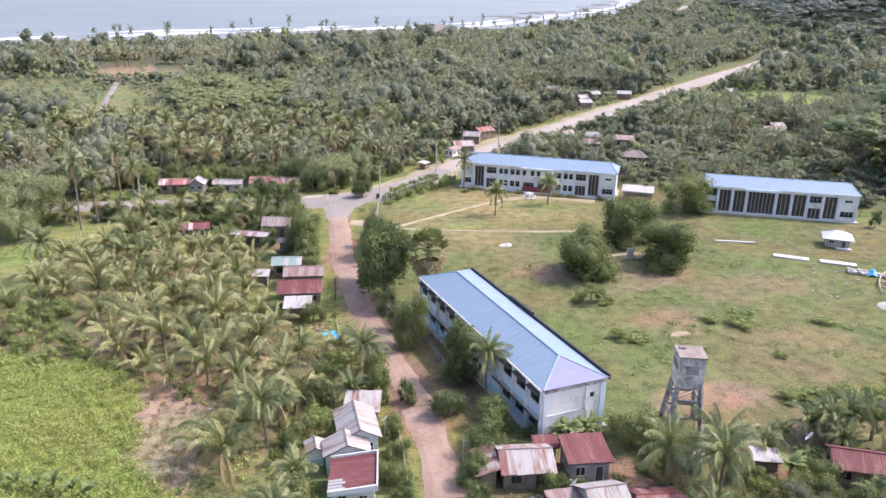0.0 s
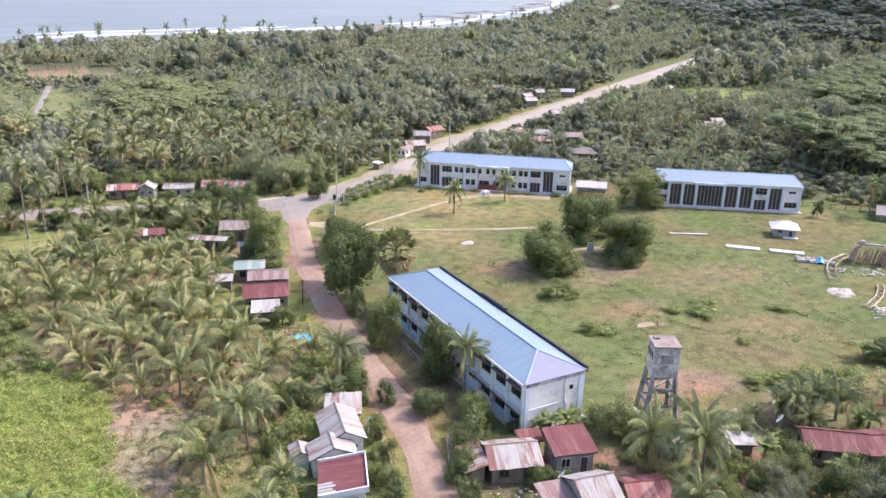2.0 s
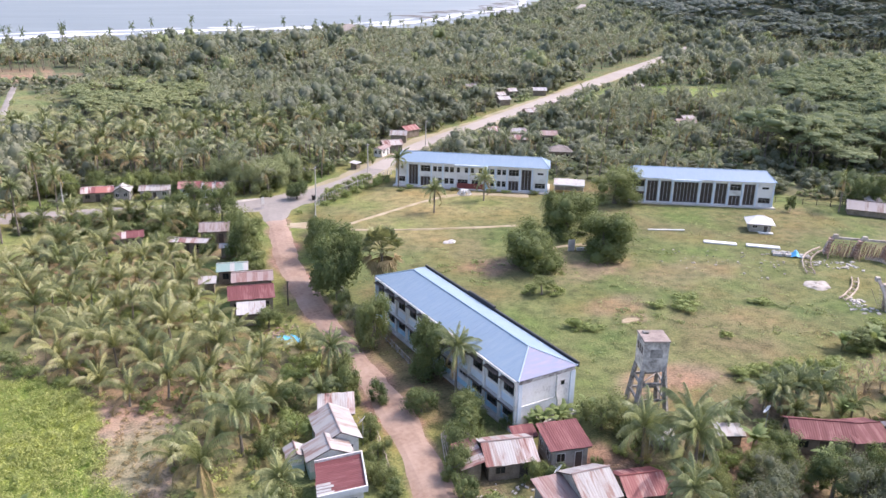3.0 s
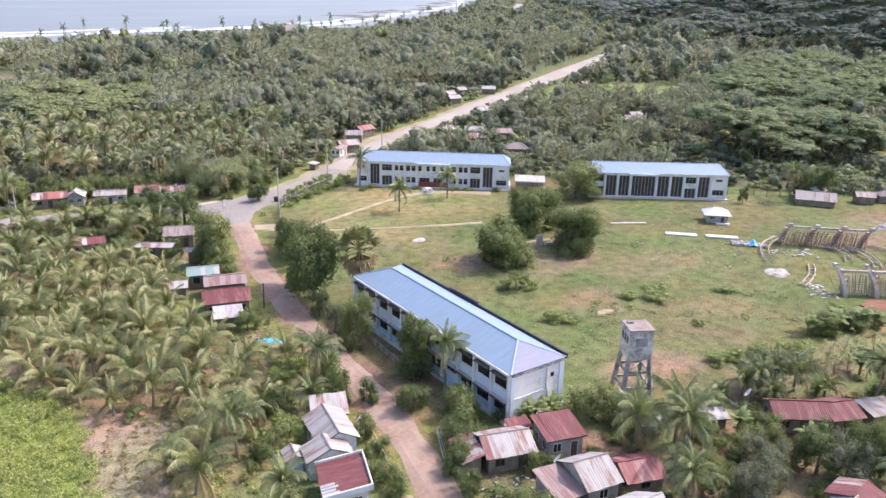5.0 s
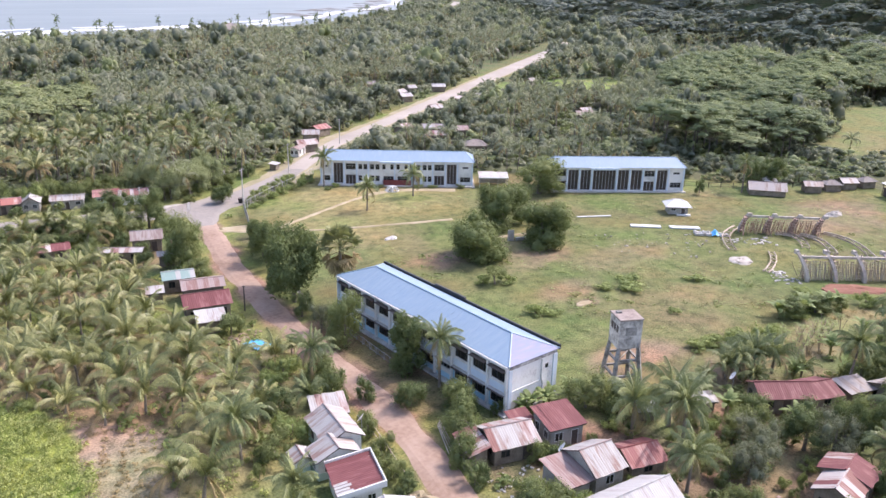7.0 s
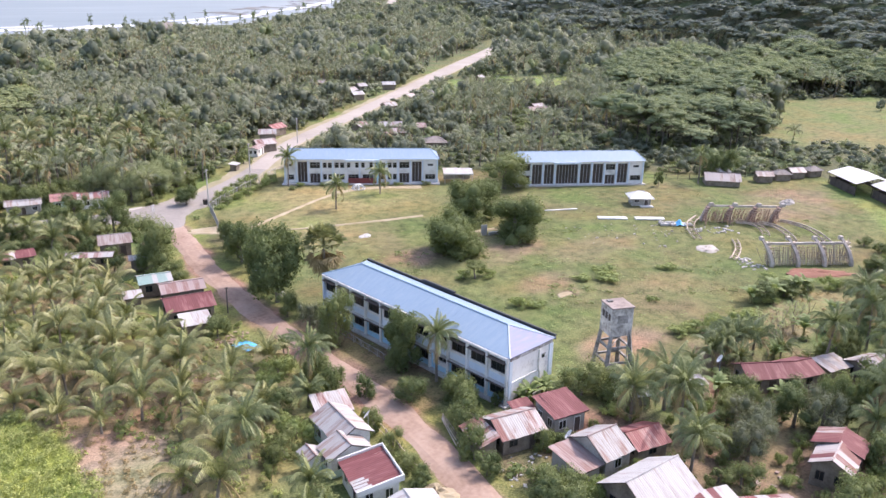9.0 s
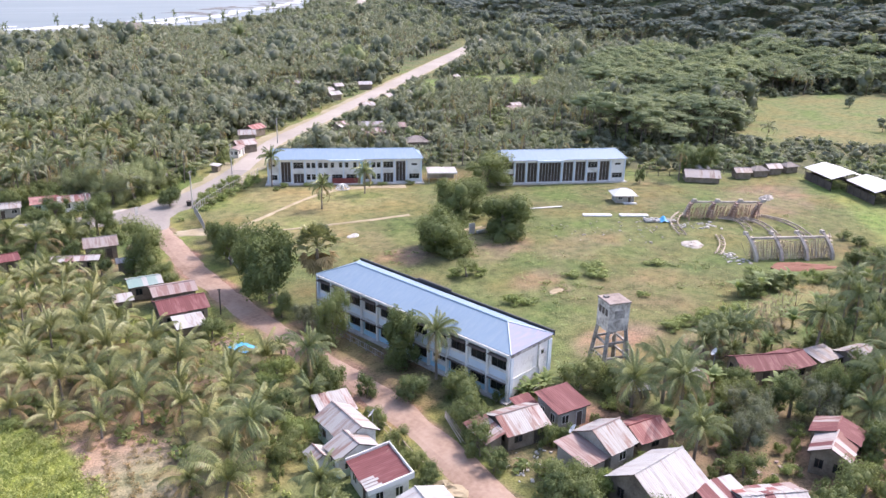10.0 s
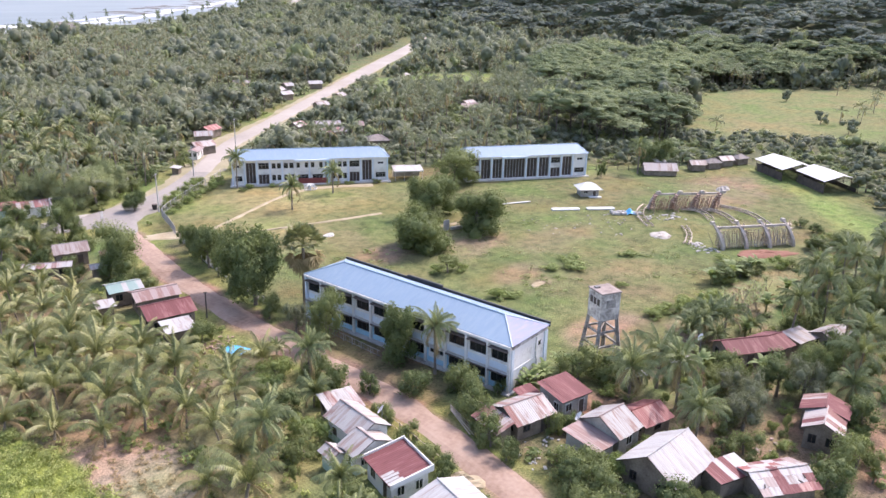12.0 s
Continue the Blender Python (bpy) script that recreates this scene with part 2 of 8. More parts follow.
M["tree_dark"] = leaf("dark_leaves", (0.044, 0.075, 0.034), (0.19, 0.235, 0.095), (0.21, 0.245, 0.095), 0.15, 0.22, 0.34, 0.6)
M["tree_mid"] = leaf("green_leaves", (0.09, 0.125, 0.05), (0.27, 0.31, 0.13), (0.31, 0.33, 0.135), 0.12, 0.22, 0.42, 0.6)
M["tree_grey"] = leaf("grey_green_leaves", (0.11, 0.13, 0.085), (0.25, 0.27, 0.175), (0.28, 0.26, 0.195), 0.12, 0.22, 0.4, 0.7)
M["tree_full"] = leaf("dense_tree_leaves", (0.055, 0.085, 0.034), (0.21, 0.255, 0.1), (0.23, 0.265, 0.1), 0.15, 0.22, 0.36, 0.6)
M["banana"] = leaf("banana_leaves", (0.111, 0.171, 0.058), (0.237, 0.310, 0.116), (0.300, 0.341, 0.136), 0.2)
# Far leaf colours greyed, blued and lightened: distance haze painted into the canopy.
M["wood_far"] = leaf("hazed_mixed_canopy", (0.155, 0.175, 0.135), (0.32, 0.335, 0.245), (0.4, 0.4, 0.27), 0.022, 0.3, 0.42, 0.75)
M["wood_dark"] = leaf("hazed_dark_canopy", (0.115, 0.14, 0.105), (0.245, 0.27, 0.19), (0.27, 0.285, 0.195), 0.03, 0.2, 0.4, 0.75)
M["wood_umbrella"] = leaf("hazed_umbrella_canopy", (0.155, 0.195, 0.115), (0.325, 0.375, 0.2), (0.37, 0.41, 0.215), 0.02, 0.25, 0.42, 0.75)
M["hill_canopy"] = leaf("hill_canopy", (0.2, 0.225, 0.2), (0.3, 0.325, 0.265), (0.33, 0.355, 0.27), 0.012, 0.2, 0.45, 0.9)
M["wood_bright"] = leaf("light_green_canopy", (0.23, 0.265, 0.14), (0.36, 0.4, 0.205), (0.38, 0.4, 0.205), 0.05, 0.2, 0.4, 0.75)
M["palm_far"] = leaf("hazed_woodland_fronds", (0.13, 0.15, 0.1), (0.43, 0.44, 0.28), (0.48, 0.46, 0.3), 0.03, 0.14, 0.36, 0.45)
M["roof_new"] = sheet_metal("new_white_roofing", (0.58, 0.58, 0.575), (0.54, 0.54, 0.535), (0.45, 0.43, 0.41), 0.25, 0.55, 0.15)

# water: deep, lightly rippled, paler over the shallows
wm, wt, wb = shader("sea_water")
wpos = place(wt)
wmap = wt.nodes.new("ShaderNodeMapping")
wmap.inputs["Scale"].default_value = (0.004, 0.02, 1)
wmap.inputs["Rotation"].default_value = (0, 0, radians(-22))
wt.links.new(wpos, wmap.inputs[0])
swell = noise_node(wt, 1.0, 5, wmap.outputs[0])
wt.links.new(ramp_node(wt, swell, [(0.12, 0.14, 0.145), (0.15, 0.17, 0.172), (0.2, 0.22, 0.22)]), wb.inputs["Base Color"])
wb.inputs["Roughness"].default_value = 0.35
bump_node(wt, wb, noise_node(wt, 0.25, 4, wpos), 0.25, 0.4)
M["water"] = wm

# ground: the cover of every spot comes with the sheet, grain and blotches on top
gm, gt, gb = shader("ground_cover")
at = gt.nodes.new("ShaderNodeAttribute")
at.attribute_name = "cover"
gpos = place(gt)
blotch, grain, big = noise_node(gt, 0.45, 8, gpos), noise_node(gt, 3.2, 8, gpos), noise_node(gt, 0.06, 3, gpos)
tone = ramp_node(gt, math_node(gt, "ADD", math_node(gt, "MULTIPLY", blotch, 0.5), math_node(gt, "MULTIPLY", grain, 0.5)), [(0.52, 0.57, 0.55), (0.96, 0.96, 0.99), (1.28, 1.23, 1.25)], 0.38, 0.62)
hue = ramp_node(gt, big, [(0.82, 1.0, 0.78), (1.0, 1.0, 1.0), (1.16, 1.0, 0.95)], 0.35, 0.65)
gcol = mix_node(gt, 1.0, at.outputs[0], tone, "MULTIPLY")
gcol = mix_node(gt, 1.0, gcol, hue, "MULTIPLY")
gt.links.new(gcol, gb.inputs["Base Color"])
gb.inputs["Roughness"].default_value = 0.95
gb.inputs["Specular IOR Level"].default_value = 0.15
bump_node(gt, gb, grain, 0.85, 0.2)
M["ground"] = gm

# ---- mesh helpers ----


class MB:
    """Collects vertices and faces of one mesh."""

    def __init__(self):
        self.v, self.f = [], []

    def add(self, verts, faces, m=None):
        n = len(self.v)
        self.v += [tuple(m @ Vector(p)) for p in verts] if m is not None else [tuple(p) for p in verts]
        self.f += [tuple(n + i for i in f) for f in faces]
        return self

    def box(self, x0, y0, z0, x1, y1, z1, m=None):
        p = [(x0, y0, z0), (x1, y0, z0), (x1, y1, z0), (x0, y1, z0), (x0, y0, z1), (x1, y0, z1), (x1, y1, z1), (x0, y1, z1)]
        return self.add(p, [(0, 3, 2, 1), (4, 5, 6, 7), (0, 1, 5, 4), (1, 2, 6, 5), (2, 3, 7, 6), (3, 0, 4, 7)], m)

    def bevel_box(self, x0, y0, z0, x1, y1, z1, b=0.03, m=None):
        """A box with its upper edges taken off."""
        p = [(x0, y0, z0), (x1, y0, z0), (x1, y1, z0), (x0, y1, z0), (x0, y0, z1 - b), (x1, y0, z1 - b), (x1, y1, z1 - b), (x0, y1, z1 - b),
             (x0 + b, y0 + b, z1), (x1 - b, y0 + b, z1), (x1 - b, y1 - b, z1), (x0 + b, y1 - b, z1)]
        f = [(0, 3, 2, 1), (8, 9, 10, 11)]
        for a in (0, 4):
            f += [(a + i, a + (i + 1) % 4, a + 4 + (i + 1) % 4, a + 4 + i) for i in range(4)]
        return self.add(p, f, m)

    def tube(self, pts, radii, sides=6, m=None):
        """A tube through points, with a radius at each."""
        pts = [Vector(p) for p in pts]
        vs, fs = [], []
        for i, p in enumerate(pts):
            d = (pts[min(i + 1, len(pts) - 1)] - pts[max(i - 1, 0)]).normalized()
            a = d.orthogonal().normalized() if abs(d.z) < 0.9 else Vector((1, 0, 0)) - d * d.x
            a.normalize()
            b = d.cross(a)
            vs += [p + (a * math.cos(2 * math.pi * k / sides) + b * math.sin(2 * math.pi * k / sides)) * radii[i] for k in range(sides)]
        for i in range(len(pts) - 1):
            fs += [(i * sides + k, i * sides + (k + 1) % sides, (i + 1) * sides + (k + 1) % sides, (i + 1) * sides + k) for k in range(sides)]
        fs += [tuple(reversed(range(sides))), tuple(range(len(vs) - sides, len(vs)))]
        return self.add(vs, fs, m)

    def mesh(self, name, material):
        me = bpy.data.meshes.new(name)
        me.from_pydata(self.v, [], self.f)
        me.materials.append(material)
        return me

    def arrays(self):
        tris = [(f[0], f[i], f[i + 1]) for f in self.f for i in range(1, len(f) - 1)]
        return np.array(self.v, dtype=np.float32), np.array(tris, dtype=np.int64)


def fast_mesh(name, verts, tris, material, smooth=False):
    me = bpy.data.meshes.new(name)
    me.vertices.add(len(verts))
    me.vertices.foreach_set("co", np.ascontiguousarray(verts, dtype=np.float32).ravel())
    me.loops.add(len(tris) * 3)
    me.loops.foreach_set("vertex_index", np.ascontiguousarray(tris, dtype=np.int32).ravel())
    me.polygons.add(len(tris))
    me.polygons.foreach_set("loop_start", np.arange(0, len(tris) * 3, 3, dtype=np.int32))
    me.polygons.foreach_set("loop_total", np.full(len(tris), 3, dtype=np.int32))
    if smooth:
        me.polygons.foreach_set("use_smooth", np.ones(len(tris), dtype=bool))
    me.update(calc_edges=True)
    me.validate()
    me.materials.append(material)
    return me


def part(name, mb, material, parent, label="", m=None):
    """Links a mesh as one part under a thing or a part."""
    me = mb.mesh(name, M[material]) if isinstance(mb, MB) else mb
    ob = new(name, me)
    ob.parent = parent
    if m is not None:
        ob.matrix_basis = m
    return tagged(ob, label)


def thing(name, label, category, m=None, group="", kind=""):
    ob = new(name)
    ob.empty_display_size = 0.5
    if m is not None:
        ob.matrix_basis = m
    return tagged(ob, label, category, group, kind)


def single(name, mb, material, label, category, m=None, group="", kind=""):
    ob = new(name, mb.mesh(name, M[material]) if isinstance(mb, MB) else mb)
    if m is not None:
        ob.matrix_basis = m
    return tagged(ob, label, category, group, kind)


def inside(px, py, poly):
    """Which of the points lie in the polygon (numpy, even-odd)."""
    res = np.zeros(np.shape(px), bool)
    n = len(poly)
    for i in range(n):
        (x0, y0), (x1, y1) = poly[i], poly[(i + 1) % n]
        if y0 == y1:
            continue
        res ^= ((y0 > py) != (y1 > py)) & (px < (x1 - x0) * (py - y0) / (y1 - y0) + x0)
    return res


def line_distance(px, py, line):
    """Distance of the points to a polyline (numpy)."""
    best = np.full(np.shape(px), 1e9)
    for (x0, y0), (x1, y1) in zip(line[:-1], line[1:]):
        dx, dy = x1 - x0, y1 - y0
        t = np.clip(((px - x0) * dx + (py - y0) * dy) / (dx * dx + dy * dy), 0, 1)
        best = np.minimum(best, np.hypot(px - x0 - t * dx, py - y0 - t * dy))
    return best


def wobble(x, y, s, seed=0.0):
    """Cheap smooth noise between -1 and 1 (numpy)."""
    x, y = x / s + seed * 3.7, y / s - seed * 1.9
    return (np.sin(x * 1.3 + 1.7 * np.sin(y * 0.9)) + np.sin(y * 1.7 + 1.3 * np.sin(x * 1.1 + 2)) + np.sin((x + y) * 2.3 + 0.5) * 0.6) / 2.6


# ---- plan of the land ----
DIRT_ROAD = [(-25, -34), (-20, -20), (-15.2, -8.2), (-13.1, 2.3), (-11.4, 8.6), (-10.9, 15.1), (-10.0, 21.6), (-9.5, 29), (-8.8, 38), (-7.9, 48), (-6.5, 60), (-3.6, 74), (-0.6, 86), (3.1, 100.6), (5.5, 109)]
HIGHWAY = [(-260, 178), (-160, 154), (-95, 139), (-57, 128), (-43, 124.2), (-31, 121.8), (-19, 118.4), (-8, 114.2), (3, 111.5), (12, 112.8), (22, 117.8), (32, 124), (45, 134), (60, 148), (72, 158.5), (87, 168.3), (120, 189), (170, 221.5), (235, 264), (335, 328), (440, 395), (520, 450)]
COAST = [(-900, 440), (-400, 560), (-120, 662), (-79, 686), (54, 730), (173, 768), (269, 790), (403, 830), (474, 898), (526, 935), (674, 1105), (823, 1230), (1000, 1430), (1110, 1535), (1347, 1848), (1481, 2037), (2600, 3420)]
SCHOOL_YARD = [(-6, 40), (-4, 52), (-2.5, 60), (0.5, 76), (3, 87), (7, 97), (13, 104), (25, 113), (36, 122), (47, 129), (62, 122), (92, 96), (100, 84), (126, 66), (138, 52), (150, 36), (165, 24), (167, 8), (150, -14), (122, -24), (88, -22), (72, -12), (48, -8), (36, -6), (26, -12), (10, -10), (2, -3), (-4, 2), (-6, 14), (-7, 28)]
FAR_FIELD = [(200, 62), (204, 48), (216, 40), (223, 14), (228, -20), (300, -60), (420, -60), (412, 24), (362, 80), (318, 100), (284, 92), (262, 80), (232, 66)]
MID_FIELD = [(206, 226), (222, 214), (262, 190), (284, 200), (312, 224), (300, 240), (250, 250), (226, 244)]
COAST_ROAD = [(960, 1150), (1120, 1332), (1398, 1646), (1830, 2150)]
COAST_LAWN = [(300, 640), (355, 620), (385, 660), (330, 690)]
CLEARING = [(-52, 240), (-34, 236), (-22, 285), (-20, 330), (-40, 350), (-50, 300)]
RED_CLEARING = [(-52, 395), (-5, 388), (0, 425), (-48, 432)]
SCRUB_FIELD = [(-105, 300), (-62, 258), (-50, 285), (-46, 350), (-60, 388), (-110, 388)]
SHRUB_FIELD = [(-16, 345), (-2, 392), (62, 374), (46, 322), (12, 322)]
LIGHT_STAND = [(-22, 246), (-20, 302), (10, 320), (34, 292), (30, 262), (0, 236)]
CROP = [(-120, 70), (-70, 53), (-58, 46), (-50, 41), (-44, 31), (-44.5, 22), (-45.5, 12), (-40, 2), (-46, -12), (-120, -10)]
DRY_PATCH = [(-44, 30), (-40, 27), (-37.5, 24), (-37, 18), (-38.5, 12), (-42, 4), (-45, 11), (-45, 24)]
OPEN_PATCH = [(35, -7), (48, -8), (72, -12), (76, -17), (60, -19), (46, -17), (36, -13)]
GRASS_LEFT = [(-68, 116), (-57, 113), (-45, 111), (-45, 104), (-50, 96), (-55, 84), (-57, 72), (-62, 62), (-70, 62), (-75, 108)]


def hill(x, y):
    """Height of the land over the shore."""
    x, y = np.asarray(x, float), np.asarray(y, float)
    d = np.minimum((x - 395) * 0.93 - (y - 60) * 0.36, (x - 500) * 0.78 - (y - 440) * 0.62)
    d = d + 22 * wobble(x, y, 60, 1)
    s = np.clip(d / 620, 0, 1)
    h = 230 * s * s * (3 - 2 * s) + np.clip(d / 90, 0, 1) * 7 * (1 + wobble(x, y, 75, 2))
    far = np.clip((np.hypot(x, y) - 2200) / 1500, 0, 1)
    return h * (1 - far)


def shore(x, y):
    """Metres inland of the coast line; negative out at sea."""
    x, y = np.asarray(x, float), np.asarray(y, float)
    cx, cy = np.array([p[0] for p in COAST]), np.array([p[1] for p in COAST])
    return (np.interp(x, cx, cy) - y) * 0.86


def axis(lo, hi, step, far, growth=1.12):
    mid = list(np.arange(lo, hi + 0.01, step))
    up, s = [hi], step
    while up[-1] < far:
        s = min(s * growth, 260)
        up.append(up[-1] + s)
    dn, s = [lo], step
    while dn[-1] > -far:
        s = min(s * growth, 260)
        dn.append(dn[-1] - s)
    return np.array(sorted(set(dn[1:] + mid + up[1:])))


def ground_height(x, y):
    x, y = np.asarray(x, float), np.asarray(y, float)
    s = shore(x, y)
    sea = np.clip((30 - s) / 60, 0, 1)
    return hill(x, y) * (1 - sea) - 9 * sea


def build_ground():
    xs, ys = axis(-80, 170, 1.3, 4600), axis(-45, 150, 1.3, 4600)
    gx, gy = np.meshgrid(xs, ys)
    x, y = gx.ravel(), gy.ravel()
    z = ground_height(x, y)
    near = np.clip(1 - (np.hypot(x - 30, y - 40) - 150) / 100, 0, 1)
    z = z + near * (0.07 * wobble(x, y, 3.1) + 0.05 * wobble(x, y, 9, 5)) - 0.1
    n1, n2, n3 = wobble(x, y, 5, 1), wobble(x, y, 13, 2), wobble(x, y, 2.2, 3)
    col = np.empty((len(x), 3))
    col[:] = (0.125, 0.15, 0.062)

    def lay(mask, colour, k=1.0):
        w = (np.clip(mask, 0, 1) * k)[:, None]
        col[:] = col * (1 - w) + np.array(colour) * w

    lay(0.4 + 0.8 * n2, (0.175, 0.195, 0.08))
    lay(-0.3 + 0.9 * wobble(x, y, 31, 6) + 0.4 * n2, (0.19, 0.16, 0.09))
    jx, jy = x + 1.6 * n1 + 0.8 * n3, y + 1.6 * n3 + 0.9 * n2
    lay(np.clip((np.hypot(x + 20, y - 40) - 105) / 25, 0, 1), (0.115, 0.128, 0.072), 0.9)
    yard = inside(jx, jy, SCHOOL_YARD).astype(float)
    n4, n5 = wobble(x, y, 1.7, 14), wobble(x + 2 * n1, y + 2 * n2, 6.5, 17)
    lay(yard, (0.145, 0.16, 0.064))
    lay(yard * (0.05 + 0.9 * n2 + 0.5 * n1 + 0.3 * n4), (0.205, 0.177, 0.09))
    lay(yard * (-0.1 + 0.9 * n1 + 0.5 * n3 + 0.4 * n4), (0.1, 0.13, 0.045))
    lay(yard * np.clip(-0.15 + 1.2 * n5 + 0.5 * n4, 0, 1), (0.125, 0.115, 0.055), 0.6)
    lay(yard * np.clip(-0.35 + 1.3 * wobble(x, y, 15, 9) + 0.35 * n1, 0, 1), (0.175, 0.132, 0.075), 0.65)
    lay(yard * np.clip(-0.4 + 1.3 * wobble(x, y, 11, 12) + 0.35 * n3, 0, 1), (0.1, 0.135, 0.048), 0.7)
    front = yard * np.clip((y - 70 + 6 * n2) / 12, 0, 1) * np.clip((x - 12) / 10, 0, 1) * np.clip((150 - x - y * 0.75) / 10, 0, 1)
    lay(front * (0.72 + 0.4 * n2), (0.25, 0.22, 0.1))
    spots = [(37, 50, 9, 4, 0.8), (45, 40, 9, 5, 0.75), (29, 50, 6, 4, 0.5), (40, 24, 7, 3, 0.55), (27, 1, 6, 3, 0.9), (31, -1, 4, 2, 0.7), (60, 30, 12, 5, 0.35), (128, 18, 16, 9, 0.75), (36, 18, 2.6, 1.2, 1.0), (24, 3, 4, 2, 0.6)]
    for sx, sy, rx, ry, k in spots:
        e = 1.35 - np.hypot((jx - sx) / rx, (jy - sy) / ry) + 0.25 * n3
        lay(yard * np.clip(e * 1.6, 0, 1), (0.245, 0.18, 0.12), k)
    strip = line_distance(jx, jy, [(160, 16), (140, -3), (108, -22)])
    lay(yard * np.clip((6.5 - strip) / 4, 0, 1), (0.2, 0.25, 0.075), 0.75)
    lay(inside(jx, jy, CROP), (0.2, 0.255, 0.06))
    plant = ((x < -12) & (x > -75) & (y > 6) & (y < 98)).astype(float) * (1 - inside(jx, jy, CROP))
    lay(plant * (0.6 + 0.8 * n1), (0.25, 0.18, 0.115))
    lay(plant * (0.25 + 0.9 * n2), (0.2, 0.25, 0.075))
    dry = inside(jx + 2.2 * wobble(x, y, 3.4, 4), jy + 2 * wobble(x, y, 4, 9), DRY_PATCH)
    lay(dry, (0.31, 0.24, 0.17))
    lay(dry * (-0.3 + 0.8 * n3 + 0.5 * n1), (0.21, 0.185, 0.1))
    lay(inside(jx, jy, GRASS_LEFT), (0.2, 0.22, 0.08))
    village = ((x > -16) & (x < 45) & (y < -4)).astype(float) * (1 - yard)
    lay(village * (0.7 + 0.9 * n1), (0.22, 0.155, 0.105))
    for sx, sy, r in ((11, -32, 6.0), (2.5, -11.0, 4.0), (-3.5, -10.6, 4.0), (9, -26, 4.0), (22, -24, 4.0), (16, -19, 4.0), (35, -29, 5.0), (16, -30.5, 4.2), (13, -32.5, 3.4), (16.5, -13, 2.6)):
        lay(np.clip((r - np.hypot(jx - sx, jy - sy)) / 1.6, 0, 1), (0.245, 0.16, 0.11), 0.85)
    lay(inside(jx, jy, OPEN_PATCH), (0.23, 0.205, 0.1))
    lay(inside(jx, jy, OPEN_PATCH) * (0.1 + 0.9 * n1), (0.28, 0.22, 0.14))
    d = line_distance(jx, jy, DIRT_ROAD)
    lay(np.clip((6.5 - d) / 2.5, 0, 1) * (y < 106), (0.185, 0.19, 0.065))
    lay(np.clip((2.9 - d) / 0.8, 0, 1), (0.27, 0.175, 0.13))
    side = np.clip((8.5 - line_distance(jx, jy, [(-2.8, 8), (-2.5, 20), (-2.0, 36)])) / 4, 0, 1) * (x < 0) * (y > 6) * (y < 40)
    lay(side * (0.75 + 0.6 * n1), (0.2, 0.13, 0.088))
    dh = line_distance(jx, jy, HIGHWAY)
    lay(np.clip((14 - dh) / 5, 0, 1) * (0.75 + 0.3 * n2), (0.19, 0.2, 0.07))
    lay(inside(jx, jy, FAR_FIELD), (0.165, 0.182, 0.075))
    lay(inside(jx, jy, FAR_FIELD) * (0.2 + 0.8 * wobble(x, y, 24, 4)), (0.195, 0.18, 0.085))
    for poly, c in ((MID_FIELD, (0.2, 0.24, 0.075)), (COAST_LAWN, (0.2, 0.24, 0.07)), (CLEARING, (0.185, 0.2, 0.09)), (SCRUB_FIELD, (0.175, 0.19, 0.095)), (SHRUB_FIELD, (0.2, 0.235, 0.08)), (RED_CLEARING, (0.28, 0.2, 0.135))):
        lay(inside(jx, jy, poly), c)
    lay(np.clip((34 - shore(x, y)) / 12, 0, 1), (0.55, 0.5, 0.42))
    nx, ny = len(xs), len(ys)
    idx = np.arange(nx * ny).reshape(ny, nx)
    quad = np.stack([idx[:-1, :-1], idx[:-1, 1:], idx[1:, 1:], idx[1:, :-1]], -1).reshape(-1, 4)
    tris = np.concatenate([quad[:, [0, 1, 2]], quad[:, [0, 2, 3]]])
    me = fast_mesh("ground", np.stack([x, y, z], 1), tris, M["ground"])
    ca = me.color_attributes.new("cover", "FLOAT_COLOR", "POINT")
    ca.data.foreach_set("color", np.concatenate([col, np.ones((len(col), 1))], 1).astype(np.float32).ravel())
    ob = new("ground", me)
    tagged(ob, "grassy ground with bare earth, fields and wooded land", "ground", kind="structure")


build_ground()


def ribbon(line, half, z, step=1.6, rough=0.3, seed=0):
    """A strip of ground along a line with ragged edges; half: half its width, a number or one for each point."""
    rng = random.Random(seed)
    mb = MB()
    pts, run = [], 0
    halves = half if isinstance(half, (list, tuple)) else [half] * len(line)
    for i in range(len(line) - 1):
        a, b = Vector((*line[i], 0)), Vector((*line[i + 1], 0))
        n = max(1, int((b - a).length / step))
        pts += [(a.lerp(b, k / n), halves[i] + (halves[i + 1] - halves[i]) * k / n) for k in range(n)]
    pts.append((Vector((*line[-1], 0)), halves[-1]))
    # soften the bends
    for _ in range(6):
        pts = [pts[0]] + [((pts[i - 1][0] + pts[i][0] * 2 + pts[i + 1][0]) / 4, pts[i][1]) for i in range(1, len(pts) - 1)] + [pts[-1]]
    rows, jl, jr = 5, 0.0, 0.0
    vs = []
    for i, (p, h) in enumerate(pts):
        d = (pts[min(i + 1, len(pts) - 1)][0] - pts[max(i - 1, 0)][0]).normalized()
        n = Vector((-d.y, d.x, 0))
        jl = jl * 0.7 + rng.uniform(-rough, rough) * 0.5
        jr = jr * 0.7 + rng.uniform(-rough, rough) * 0.5
        for k in range(rows):
            u = -1 + 2 * k / (rows - 1)
            q = p + n * u * (h + (jr if u > 0 else jl) * abs(u))
            vs.append((q.x, q.y, z - 0.07 + 0.05 * (1 - u * u) - (0.16 if abs(u) == 1 else 0)))
    fs = [(i * rows + k, (i + 1) * rows + k, (i + 1) * rows + k + 1, i * rows + k + 1) for i in range(len(pts) - 1) for k in range(rows - 1)]
    return mb.add(vs, fs)


